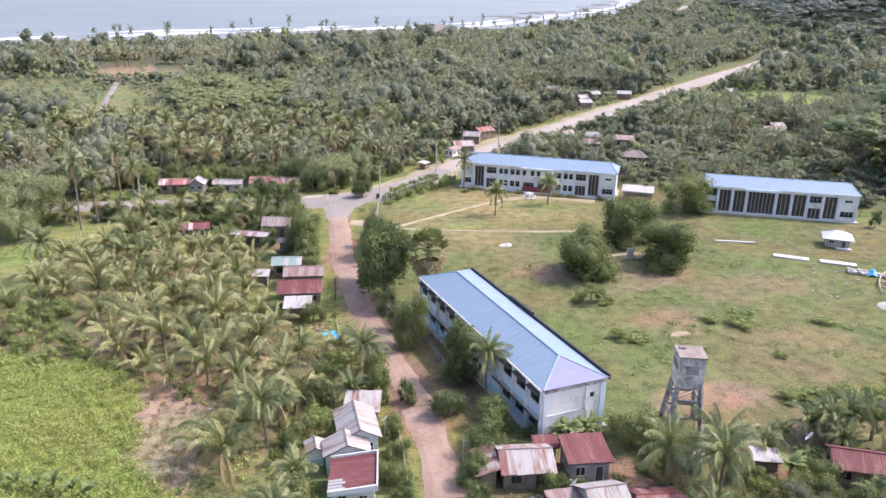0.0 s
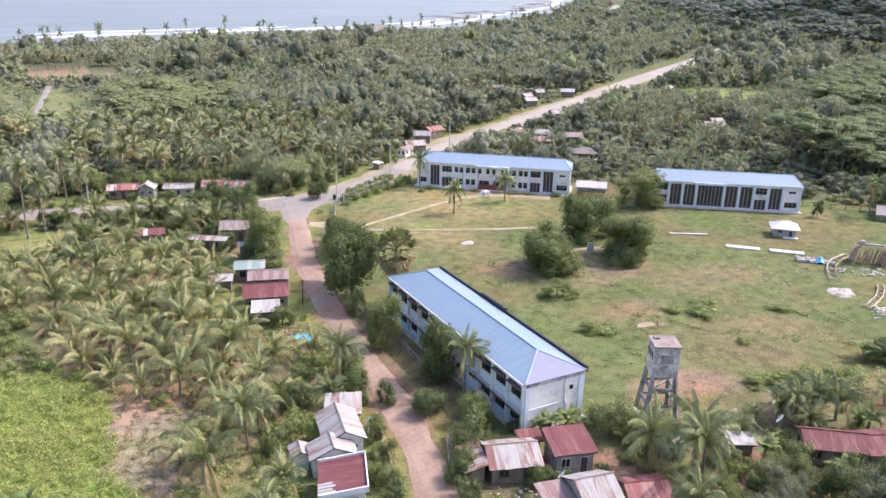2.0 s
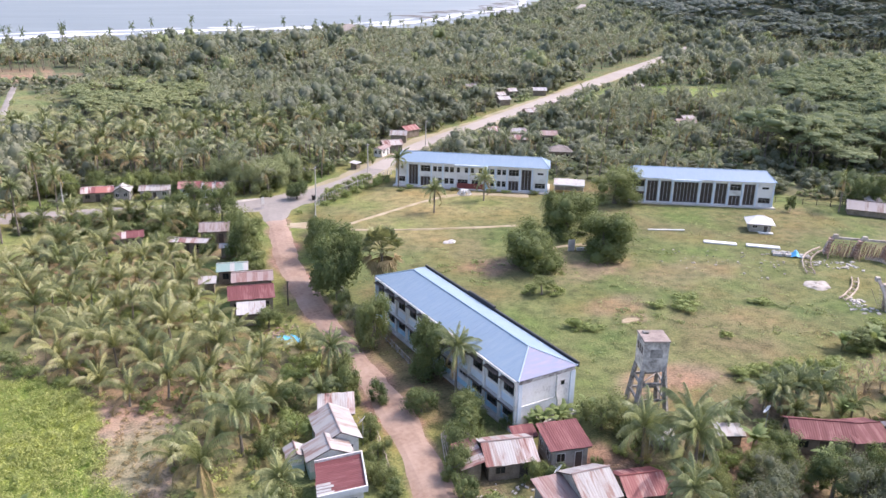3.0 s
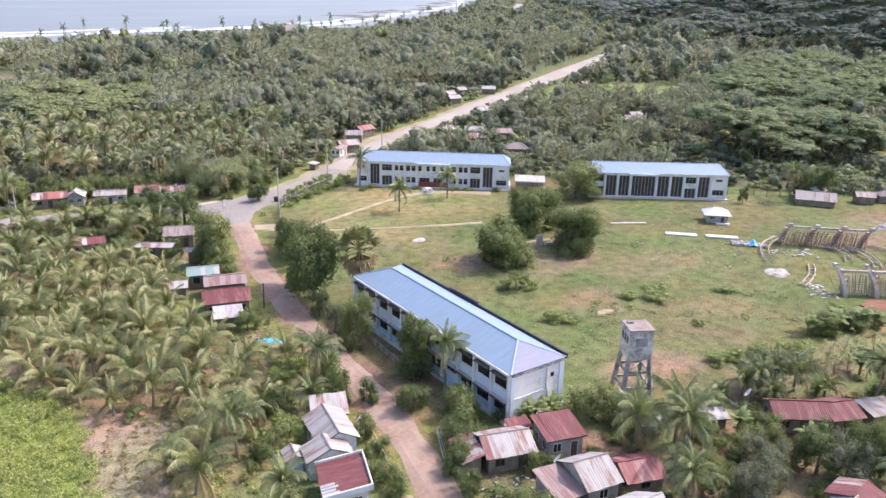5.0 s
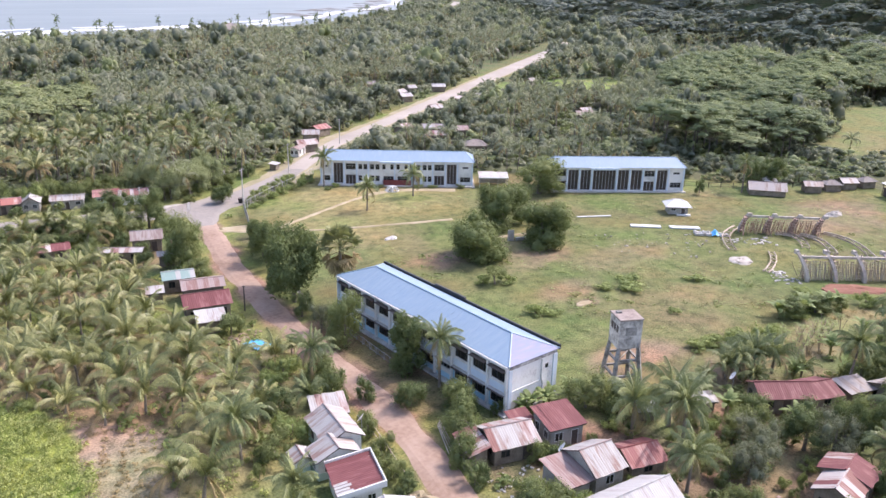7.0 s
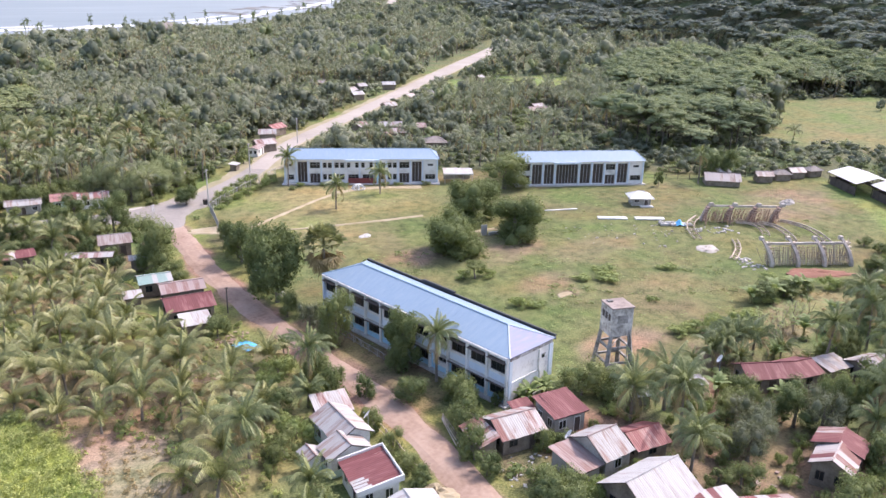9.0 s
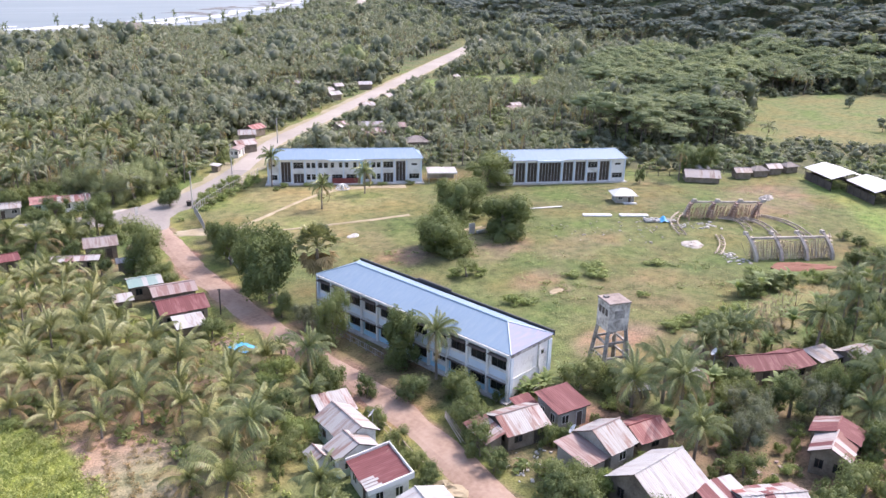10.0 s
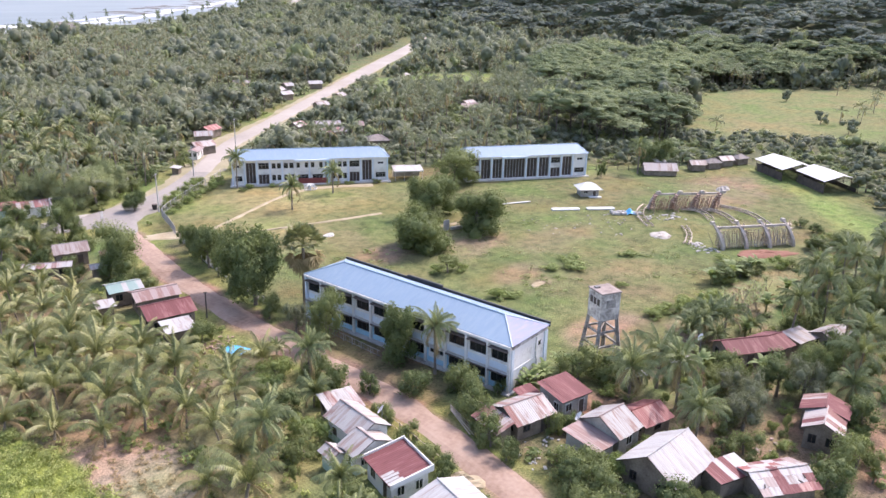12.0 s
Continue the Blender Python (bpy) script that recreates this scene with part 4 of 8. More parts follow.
def house(name, label, x, y, yaw, L, W, eave, ridge, roof, wall, seed, form="gable", over=0.4, swap=None, openings=True, category="house", z=0.0, plinth=None):
    """A small house, ridge along its local x: walls, sheet roof, door and windows."""
    rng = random.Random(seed)
    h = thing(name, label, category, pose(x, y, z, 0, 0, yaw))
    a, b = L / 2 - over, W / 2 - over
    zt = eave
    if form == "shed":
        body = MB().add([(-a, -b, 0), (a, -b, 0), (a, b, 0), (-a, b, 0), (-a, -b, eave - 0.06), (a, -b, eave - 0.06), (a, b, ridge - 0.1), (-a, b, ridge - 0.1)],
                        [(0, 3, 2, 1), (4, 5, 6, 7), (0, 1, 5, 4), (1, 2, 6, 5), (2, 3, 7, 6), (3, 0, 4, 7)])
    elif form == "gable":
        zr = ridge - 0.12
        body = MB().add([(-a, -b, 0), (a, -b, 0), (a, b, 0), (-a, b, 0), (-a, -b, zt), (a, -b, zt), (a, b, zt), (-a, b, zt), (-a, 0, zr), (a, 0, zr)],
                        [(0, 3, 2, 1), (0, 1, 5, 4), (2, 3, 7, 6), (1, 2, 6, 9, 5), (3, 0, 4, 8, 7), (4, 5, 9, 8), (6, 7, 8, 9)])
    else:
        body = MB().box(-a, -b, 0, a, b, zt)
    wallp = part("wall", body, wall, h)
    if plinth:
        part("plinth", MB().box(-a - 0.03, -b - 0.03, 0, a + 0.03, b + 0.03, 0.95), plinth, h, "mint painted lower wall")
    up = ridge - eave
    if form == "gable":
        slope(h, (-L / 2, -W / 2, eave), (L, 0, 0), (0, W / 2, up), roof, rng, swap=swap)
        slope(h, (L / 2, W / 2, eave), (-L, 0, 0), (0, -W / 2, up), roof, rng, swap=swap)
        part("ridge_cap", MB().tube([(-L / 2, 0, ridge + 0.03), (L / 2, 0, ridge + 0.03)], [0.1, 0.1], 5), "roof_pink" if roof == "roof_white" else roof, h)
        for s in (-1, 1):
            for t in (-1, 1):
                part("bargeboard", MB().tube([(s * (L / 2 - 0.03), t * W / 2, eave - 0.07), (s * (L / 2 - 0.03), 0, ridge - 0.07)], [0.07, 0.07], 4), "timber", h)
    elif form == "shed":
        slope(h, (-L / 2, -W / 2, eave), (L, 0, 0), (0, W, up), roof, rng, swap=swap)
        part("eave_beam", MB().box(-L / 2 + 0.1, -W / 2 + 0.06, eave - 0.2, L / 2 - 0.1, -W / 2 + 0.16, eave - 0.06), "timber", h)
    else:
        q = min(L, W) / 2 * 0.92
        r0, r1 = (-L / 2 + q, 0, ridge), (L / 2 - q, 0, ridge)
        c = [(-L / 2, -W / 2, eave), (L / 2, -W / 2, eave), (L / 2, W / 2, eave), (-L / 2, W / 2, eave)]
        for pts in ([c[0], c[1], r1, r0], [c[2], c[3], r0, r1], [c[1], c[2], r1], [c[3], c[0], r0]):
            n = len(pts)
            part("roof", MB().add([*pts, *[(p[0], p[1], p[2] - 0.05) for p in pts]], [tuple(range(n)), tuple(reversed(range(n, 2 * n))), *[(i, n + i, n + (i + 1) % n, (i + 1) % n) for i in range(n)]]), roof, h)
        for e, r in ((c[0], r0), (c[1], r1), (c[2], r1), (c[3], r0), (r0, r1)):
            part("hip_cap", MB().tube([e, r], [0.08, 0.08], 5), roof, h)
    if openings:
        # openings on the long front and on the near gable
        def opening(kind, cx, w, z0, z1, side):
            t = 0.05
            rot = {"front": pose(cx, -b, 0), "left": pose(-a, cx, 0, 0, 0, -90), "right": pose(a, cx, 0, 0, 0, 90), "back": pose(cx, b, 0, 0, 0, 180)}[side]
            o = part(kind, MB().box(-w / 2, -0.02, z0, w / 2, 0.03, z1), "glass" if kind == "window" else "timber", h, m=rot)
            f = MB()
            f.box(-w / 2 - t, -0.06, z0 - t, -w / 2, 0.02, z1 + t).box(w / 2, -0.06, z0 - t, w / 2 + t, 0.02, z1 + t).box(-w / 2, -0.06, z1, w / 2, 0.02, z1 + t)
            if kind == "window":
                f.box(-w / 2, -0.06, z0 - t, w / 2, 0.02, z0).box(-0.03, -0.05, z0, 0.03, -0.021, z1)
            part("frame", f, "white" if wall in ("wall_green", "wall_white", "wall_grey") else "timber", o)

        top = min(2.0, eave - 0.45)
        n = max(1, int(a * 2 / 2.2))
        for side in ("front", "back"):
            for i in range(n):
                cx = -a + 2 * a * (i + 0.5) / n
                if i == n // 2 and n > 1:
                    opening("door", cx, 0.85, 0.05, top, side)
                else:
                    opening("window", cx, 1.0, 0.95, top, side)
        for side in ("left", "right"):
            for s in (-0.5, 0.5):
                opening("window", s * b * 1.0, 0.8, 0.95, top, side)
    return h


house("cottage", "white-roofed cottage with mint walls beside the dirt road", -21.0, 7.3, 80, 6.8, 5.0, 2.8, 4.1, "roof_white", "wall_white", 1, plinth="wall_green")
house("cottage_wing", "lower gabled wing with white metal roof and mint walls", -23.4, 3.6, 80, 3.4, 5.4, 2.6, 3.8, "roof_white", "wall_white", 2, plinth="wall_green")
house("annex", "small annex with a pale roof edged in maroon", -26.5, 5.6, 80, 2.6, 2.4, 2.1, 2.7, "roof_white", "wall_white", 3, openings=False, plinth="wall_green")
house("shed_annex", "low annex under patchy rusting roof sheets", -18.7, 12.4, -22, 4.6, 4.8, 2.4, 2.75, "roof_rusty", "wall_wood", 4, "shed", swap=("roof_white", 0.35))
maroon_home = house("maroon_house", "house with a faded maroon roof patched in white", -24.2, -1.9, 251, 6.2, 5.2, 2.6, 3.3, "roof_maroon", "wall_white", 5, "shed", swap=("roof_patch", 0.12))
for x0, x1 in ((-3.2, -3.04), (3.04, 3.2)):
    part("parapet", MB().add([(x, y, z) for x in (x0, x1) for y, z in ((-2.6, 2.3), (2.62, 2.9), (2.62, 3.62), (-2.6, 2.88))], [(0, 1, 2, 3), (7, 6, 5, 4), (0, 4, 5, 1), (1, 5, 6, 2), (2, 6, 7, 3), (3, 7, 4, 0)]), "wall_white", maroon_home, "white plastered parapet along the roof edge")
part("parapet", MB().bevel_box(-3.03, 2.46, 2.9, 3.03, 2.62, 3.6, 0.04), "wall_white", maroon_home)
for k in range(4):
    part("patch_sheet", MB().box(1.0 + 0.5 * k, -2.62, 0, 1.4 + 0.5 * k, -1.1 + 0.3 * (k % 2), 0.02), "roof_bright", maroon_home, "loose white roof sheet", m=Matrix.Translation((0, 0, 3.07)) @ pose(0, 0, 0, 7.7, 0, 0))
house("white_house", "house under a bright white metal roof by the road", -25.6, -10.8, 72, 6.6, 6.6, 2.8, 3.8, "roof_bright", "wall_white", 6)
house("rusty_house", "board house with a rusting gabled metal roof", -5.4, -5.5, -18, 6.2, 5.8, 2.2, 3.5, "roof_white", "wall_wood", 7, swap=("roof_rusty", 0.3))
house("rusty_porch", "low rust-red lean-to porch on the end of a house", -9.7, -4.1, -108, 5.2, 2.8, 1.9, 2.75, "roof_rusty", "wall_wood", 24, "shed", openings=False, swap=("roof_red", 0.3))
house("block_house", "small grey block house with a low maroon metal roof", 1.4, -7.3, -16, 5.2, 4.9, 2.75, 3.45, "roof_maroon", "wall_grey", 8, "shed", swap=("roof_patch", 0.1))
house("back_shed", "low maroon-roofed shed behind the banana plants", -1.6, -3.6, -16, 3.0, 2.2, 2.2, 2.6, "roof_maroon", "wall_wood", 9, "shed", openings=False)
house("grey_house", "house with a silver grey gabled roof and grey walls", -1.5, -15.3, -10, 4.6, 6.2, 2.5, 4.2, "roof_white", "wall_grey", 10)
house("leanto", "low lean-to with a faded maroon roof", -5.2, -14.6, -10, 3.6, 5.4, 2.0, 2.5, "roof_pink", "wall_grey", 11, "shed", openings=False)
house("red_house", "house with a maroon gabled roof among palms", 3.9, -17.2, -18, 5.0, 5.0, 2.0, 3.1, "roof_red", "wall_wood", 12, swap=("roof_maroon", 0.3))
house("big_white_house", "large house with a bright white gabled roof", -4.5, -23.5, -8, 8.2, 7.4, 2.5, 4.8, "roof_bright", "wall_wood", 13)
def patchwork(parent, origin, along, up, mats, rng, rows=3, piece=1.1):
    """Short odd roofing sheets laid in rows, askew and of several colours."""
    along, up, origin = Vector(along), Vector(up), Vector(origin)
    ex, ey = along.normalized(), up.normalized()
    ez = ex.cross(ey)
    base = Matrix((ex, ey, ez)).transposed().to_4x4()
    n = max(2, round(along.length / piece))
    w, length = along.length / n, up.length / rows
    stock = [sheet_mesh(w * 1.12, length * 1.12, m) for m in mats]
    for r in range(rows):
        for i in range(n):
            p = origin + along * ((i + 0.5) / n) + up * (r / rows) + ez * (0.02 * r + rng.uniform(0, 0.03)) + ex * rng.uniform(-0.1, 0.1)
            part("roof_sheet", rng.choice(stock), None, parent, m=Matrix.Translation(p) @ base @ pose(0, 0, 0, rng.uniform(-1.5, 1.5), 0, rng.uniform(-5, 5)))


patched = thing("patched_house", "house with a patchwork of maroon, pink and white roof sheets", "house", pose(0.9, -33.6, 0, 0, 0, -38))
part("wall", MB().add([(-3.0, -2.4, 0), (3.0, -2.4, 0), (3.0, 2.4, 0), (-3.0, 2.4, 0), (-3.0, -2.4, 2.05), (3.0, -2.4, 2.05), (3.0, 2.4, 2.05), (-3.0, 2.4, 2.05), (-3.0, 0, 3.0), (3.0, 0, 3.0)],
                      [(0, 3, 2, 1), (0, 1, 5, 4), (2, 3, 7, 6), (1, 2, 6, 9, 5), (3, 0, 4, 8, 7), (4, 5, 9, 8), (6, 7, 8, 9)]), "wall_wood", patched)
PATCH_MATS = ("roof_bright", "roof_maroon", "roof_white", "roof_bright", "roof_red", "roof_pink", "roof_maroon")
patchwork(patched, (-3.5, -2.9, 2.1), (7.0, 0, 0), (0, 2.95, 1.05), PATCH_MATS, random.Random(14))
patchwork(patched, (3.5, 2.9, 2.1), (-7.0, 0, 0), (0, -2.95, 1.05), PATCH_MATS, random.Random(15))
for k in range(5):
    part("loose_board", MB().box(-0.9, -0.07, 0, 0.9, 0.07, 0.06), "timber", patched, m=pose(-2.4 + 1.2 * k, -1.2 + 0.5 * (k % 3), 3.0 - 0.36 * (1.2 - 0.5 * (k % 3)), 19, 0, 60 - 40 * k))
house("low_white_shed", "low shed with white and maroon roof sheets", -1.4, -29.2, -25, 5.2, 3.4, 2.2, 2.6, "roof_bright", "wall_wood", 15, "shed", swap=("roof_maroon", 0.4), openings=False)
house("boarded_hut", "tall board hut with rust-striped gabled roof", 14.4, -35.0, 8, 4.6, 4.6, 2.8, 4.0, "roof_rusty", "wall_wood", 16, swap=("roof_maroon", 0.3))
house("maroon_hut", "hut with a maroon roof joined to a board hut", 18.2, -34.2, 8, 4.0, 5.6, 3.0, 4.0, "roof_maroon", "wall_wood", 17, swap=("roof_rusty", 0.3))
house("long_house", "long house with a maroon gabled roof under palms", 30.2, -20.2, -37, 7.6, 5.0, 2.3, 3.5, "roof_maroon", "wall_wood", 18)
house("long_house_wing", "maroon-roofed wing with a grey eave edge", 34.4, -22.8, -22, 4.8, 5.4, 2.3, 3.3, "roof_maroon", "wall_wood", 19)
house("pale_shed", "shed with a pale grey metal roof among trees", 43.2, -29.2, -20, 5.6, 4.4, 2.4, 3.3, "roof_white", "wall_wood", 20)
house("dark_shed", "low shed with dull grey-blue roof sheets", 39.4, -25.6, -20, 4.6, 3.6, 2.2, 2.7, "roof_grey", "wall_wood", 21, "shed", openings=False)
house("white_lean_roof", "small white sheet roof over a yard under palms", 13.4, -11.2, -30, 3.0, 2.2, 1.5, 1.8, "roof_bright", "wall_wood", 22, "shed", openings=False)
house("white_lean_roof", "small white sheet roof over a yard under palms", 21.4, -14.4, -30, 3.4, 2.4, 1.5, 1.9, "roof_bright", "wall_wood", 23, "shed", openings=False)
# by the dirt road further on
house("maroon_store", "roadside house with a smooth maroon gabled roof", -17.2, 52.4, -15, 7.6, 6.6, 2.7, 3.9, "roof_maroon", "wall_wood", 30)
house("rust_roof_house", "house with a dull rust-pink roof by the road", -14.8, 59.4, -17, 7.2, 5.4, 2.7, 3.5, "roof_pink", "wall_wood", 31)
house("teal_house", "low house with a teal green metal roof", -16.4, 66.2, -17, 5.6, 5.0, 2.5, 3.2, "roof_teal", "wall_wood", 32, swap=("roof_white", 0.15))
house("white_canopy", "white flat canopy in front of a maroon house", -18.9, 46.7, -17, 4.6, 4.6, 2.2, 2.5, "roof_bright", "wall_wood", 33, "shed", openings=False)
house("small_store", "tiny shelter with pale roof sheets among palms", -22.0, 62.0, -17, 3.0, 3.0, 2.2, 2.5, "roof_white", "wall_wood", 34, "shed", openings=False)
house("white_hut", "small white-roofed hut behind the palms", -13.6, 78.8, -20, 3.6, 2.8, 2.2, 2.7, "roof_bright", "wall_wood", 35, openings=False)
house("brown_house", "brown house with a grey-brown gabled roof", -13.2, 90.4, -20, 6.2, 5.6, 2.6, 3.8, "roof_grey", "wall_wood", 36)
house("pale_hut", "hut with rusty and pale roof sheets", -9.4, 83.6, -20, 3.2, 3.4, 2.4, 2.9, "roof_patch", "wall_wood", 37, openings=False)
house("long_shed", "long low shed with pale and rusty sheets", -19.8, 85.6, -33, 8.4, 3.2, 2.3, 2.8, "roof_rusty", "wall_wood", 38, swap=("roof_bright", 0.3))
house("maroon_cottage", "cottage with a maroon roof patched white among palms", -30.2, 94.2, -10, 6.8, 4.6, 2.4, 3.2, "roof_maroon", "wall_wood", 39, swap=("roof_patch", 0.3))
# row on the far side of the highway
house("striped_house", "dark house with red and white striped roof", -30.4, 134.0, -12, 7.6, 5.0, 2.3, 3.3, "roof_stripe", "wall_wood", 50, swap=("roof_patch", 0.4))
house("gabled_house", "white gabled house facing the highway", -24.8, 133.0, 72, 6.2, 4.4, 2.3, 3.7, "roof_bright", "wall_grey", 51)
house("pale_house", "low house with pale grey roof sheets by the highway", -17.6, 130.4, -18, 7.6, 4.6, 2.2, 3.1, "roof_white", "wall_grey", 52)
house("teal_front_house", "house with a red roof and a teal front", -9.4, 128.4, -18, 6.0, 5.4, 2.4, 3.5, "roof_red", "wall_green", 53)
house("salmon_house", "house with a salmon striped metal roof", -3.8, 125.6, -18, 7.0, 4.8, 2.4, 3.4, "roof_stripe", "wall_white", 54, swap=("roof_patch", 0.3))
house("roadside_stall", "dark roadside stall under trees", 20.5, 132.5, 35, 7.0, 4.0, 2.4, 2.9, "roof_grey", "wall_wood", 55, "shed", openings=False)
house("white_stall", "small low shelter with a pale metal roof by the highway", 40.0, 137.5, 38, 3.2, 2.6, 1.7, 2.0, "roof_bright", "wall_wood", 56, "shed", openings=False)
house("maroon_stall", "roadside stall with a white and maroon front", 55.0, 150.6, 38, 6.4, 3.6, 2.4, 3.0, "roof_pink", "wall_white", 57)
house("far_grey_house", "house with a pale rusty roof near the school", 104.0, 143.0, -30, 9.0, 5.4, 2.8, 4.0, "roof_rusty", "wall_wood", 59, swap=("roof_white", 0.3))
house("far_brown_house", "brown-roofed house near the school", 117.0, 146.0, -30, 7.0, 6.0, 2.8, 4.0, "roof_pink", "wall_wood", 60)
house("far_hip_house", "house with a dark thatched hipped roof", 104.0, 122.4, -35, 7.6, 7.0, 2.8, 4.4, "thatch", "wall_wood", 61, "hip")
carport = thing("carport", "open carport with a flat white metal roof beside the school", "carport", pose(79.4, 87.6, 0, 0, 0, -40))
slope(carport, (-4.0, -2.8, 2.75), (8.0, 0, 0), (0, 5.6, 0.35), "roof_bright", random.Random(62), 1.0)
for i in range(4):
    for s in (-1, 1):
        part("post", MB().tube([(-3.7 + 7.4 * i / 3, s * 2.6, -0.2), (-3.7 + 7.4 * i / 3, s * 2.6, 2.76 + (0.28 if s > 0 else 0))], [0.09, 0.09], 5), "concrete_pale", carport)
part("fascia", MB().box(-4.0, -2.9, 2.5, 4.0, -2.83, 2.8), "white", carport)
part("low_wall", MB().box(-3.6, 2.4, 0, 3.6, 2.55, 1.5), "wall_grey", carport)
for i, (hx, hy, L, roof) in enumerate(((162, 269, 8, "roof_grey"), (152, 224, 6, "roof_bright"), (158, 236, 6, "roof_white"), (187, 243, 7, "roof_bright"), (172, 246, 5, "roof_white"), (368, 392, 10, "roof_bright"), (183, 144, 8, "roof_pink"), (190, 150, 6, "roof_white"), (77.5, 175, 7, "roof_red"), (70, 168, 6, "roof_white"), (60, 154, 7, "roof_rusty"), (103, 160, 6, "roof_rusty"), (112, 154, 9, "roof_white"), (182, 206, 6, "roof_bright"), (246, 236, 6, "roof_white"), (290, 352, 7, "roof_bright"), (142, 190, 6, "roof_white"), (166, 204, 6, "roof_white"))):
    house("far_house", "distant small house with a metal roof by the highway", hx, hy, -33 + 25 * (i % 3), L, 5.0, 2.6, 3.9, roof, "wall_wood", 70 + i, openings=False)
house("shore_hall", "hall with a wide grey hipped roof near the shore", 262, 650, 10, 26, 18, 6, 12, "thatch", "wall_wood", 90, "hip", openings=False, category="hall")

# open-sided sheds and huts at the far edge of the field


def open_shed(x, y, yaw, L, W, eave, ridge, label, seed):
    rng = random.Random(seed)
    h = thing("open_shed", label, "shed", pose(x, y, 0, 0, 0, yaw), "open sheds")
    slope(h, (-L / 2, -W / 2, eave), (L, 0, 0), (0, W / 2, ridge - eave), "roof_new", rng, 1.0)
    slope(h, (L / 2, W / 2, eave), (-L, 0, 0), (0, -W / 2, ridge - eave), "roof_new", rng, 1.0)
    for i in range(5):
        for s in (-1, 1):
            px = -L / 2 + 0.5 + (L - 1) * i / 4
            part("post", MB().tube([(px, s * (W / 2 - 0.5), -0.3), (px, s * (W / 2 - 0.5), eave + 0.05)], [0.11, 0.09], 6), "timber", h)
    for i in range(5):
        px = -L / 2 + 0.5 + (L - 1) * i / 4
        part("truss", MB().tube([(px, -W / 2 + 0.3, eave), (px, W / 2 - 0.3, eave)], [0.07, 0.07], 4).tube([(px, 0, eave), (px, 0, ridge - 0.1)], [0.06, 0.06], 4), "timber", h)
    part("low_wall", MB().box(-L / 2 + 0.8, W / 2 - 0.7, 0, L / 2 - 0.8, W / 2 - 0.55, 2.2), "timber", h)
    part("low_wall", MB().box(L / 2 - 0.9, -W / 2 + 0.8, 0, L / 2 - 0.75, W / 2 - 0.75, 2.0), "timber", h)
    part("low_wall", MB().box(-L / 2 + 0.8, -W / 2 + 0.7, 0, L / 2 - 0.95, -W / 2 + 0.85, 1.1), "timber", h)


open_shed(158.0, 10.1, 48, 14.5, 11.6, 3.3, 4.9, "open shed with a bright white roof at the field's edge", 1)
open_shed(150.7, -2.9, 47, 13.5, 11.0, 3.3, 4.9, "open shed with a bright white roof beside tall grass", 2)
house("thatched_barn", "long low hut with a sagging grey-brown gabled roof", 133.4, 38.2, -52, 9.8, 5.6, 1.5, 3.3, "roof_grey", "wall_wood", 100, "gable", openings=False, category="hut")
for i, (hx, hy, roof) in enumerate(((146, 32, "roof_grey"), (152, 29.5, "thatch"), (158, 28, "roof_grey"), (164, 25.5, "thatch"), (140, 42, "roof_white"))):
    house("field_hut", "small weathered hut at the edge of the field", hx, hy, -45 + 7 * i, 5.0, 4.0, 1.9, 3.0, roof, "wall_wood", 101 + i, "hip" if roof == "thatch" else "gable", openings=False, category="hut")
house("guard_hut", "small grey hut with a wide white hipped roof", 98.0, 42.0, -44, 6.2, 5.4, 2.0, 3.4, "roof_new", "wall_grey", 110, "hip", 0.8, category="hut")
hut_slab = thing("hut_slab", "pale concrete slab in front of a small hut", "slab", pose(97.2, 39.4, 0, 0, 0, -44))
part("slab", MB().bevel_box(-1.6, -0.5, -0.1, 1.6, 0.5, 0.22, 0.04), "white", hut_slab)

# ---- structures on the field ----


def water_tower():
    t = thing("water_tower", "weathered concrete water tank on four splayed legs", "water tower", pose(18.4, -3.5, 0, 0, 0, -28))
    w, z0, z1 = 1.6, 6.0, 10.1
    tank = part("tank", MB().bevel_box(-w, -w, z0, w, w, z1, 0.08), "tank_wall", t, "mould-stained concrete tank")
    part("top_slab", MB().bevel_box(-w - 0.12, -w - 0.12, z1 + 0.003, w + 0.12, w + 0.12, z1 + 0.2, 0.05), "tank_top", tank, "rust-stained top slab")
    part("hatch", MB().bevel_box(-1.2, 0.5, z1 + 0.2, -0.5, 1.1, z1 + 0.42, 0.04), "concrete", tank)
    for s in (-1, 1):
        for d in (-1, 1):
            part("leg", MB().tube([(s * (w - 0.2), d * (w - 0.2), z0 + 0.1), (s * (w + 0.45), d * (w + 0.45), -0.3)], [0.32, 0.4], 4), "concrete", t)
    for z, k in ((4.2, 0.0), (2.0, 0.28)):
        for s in (-1, 1):
            e = w + k - 0.05
            part("beam", MB().tube([(-e, s * e, z), (e, s * e, z)], [0.2, 0.2], 4), "concrete", t)
            part("beam", MB().tube([(s * e, -e, z), (s * e, e, z)], [0.2, 0.2], 4), "concrete", t)
    part("brace", MB().tube([(-w, -w, 4.2), (w, w, 4.2)], [0.1, 0.1], 4), "rib", t)
    for i in range(3):
        part("louvre", MB().box(-w - 0.015, -1.2 + 0.85 * i, z0 + 2.2, -w - 0.002, -0.55 + 0.85 * i, z0 + 3.2), "timber", tank, "dark louvred opening")
    part("stain", MB().box(-0.75, -w - 0.012, z0 + 1.9, 0.85, -w - 0.002, z0 + 3.1), "concrete", tank, "dark weathered render patch")
    part("pipe", MB().tube([(w - 0.5, -w - 0.12, -0.1), (w - 0.5, -w - 0.12, z0 + 0.8)], [0.07, 0.07], 6), "frame", t)


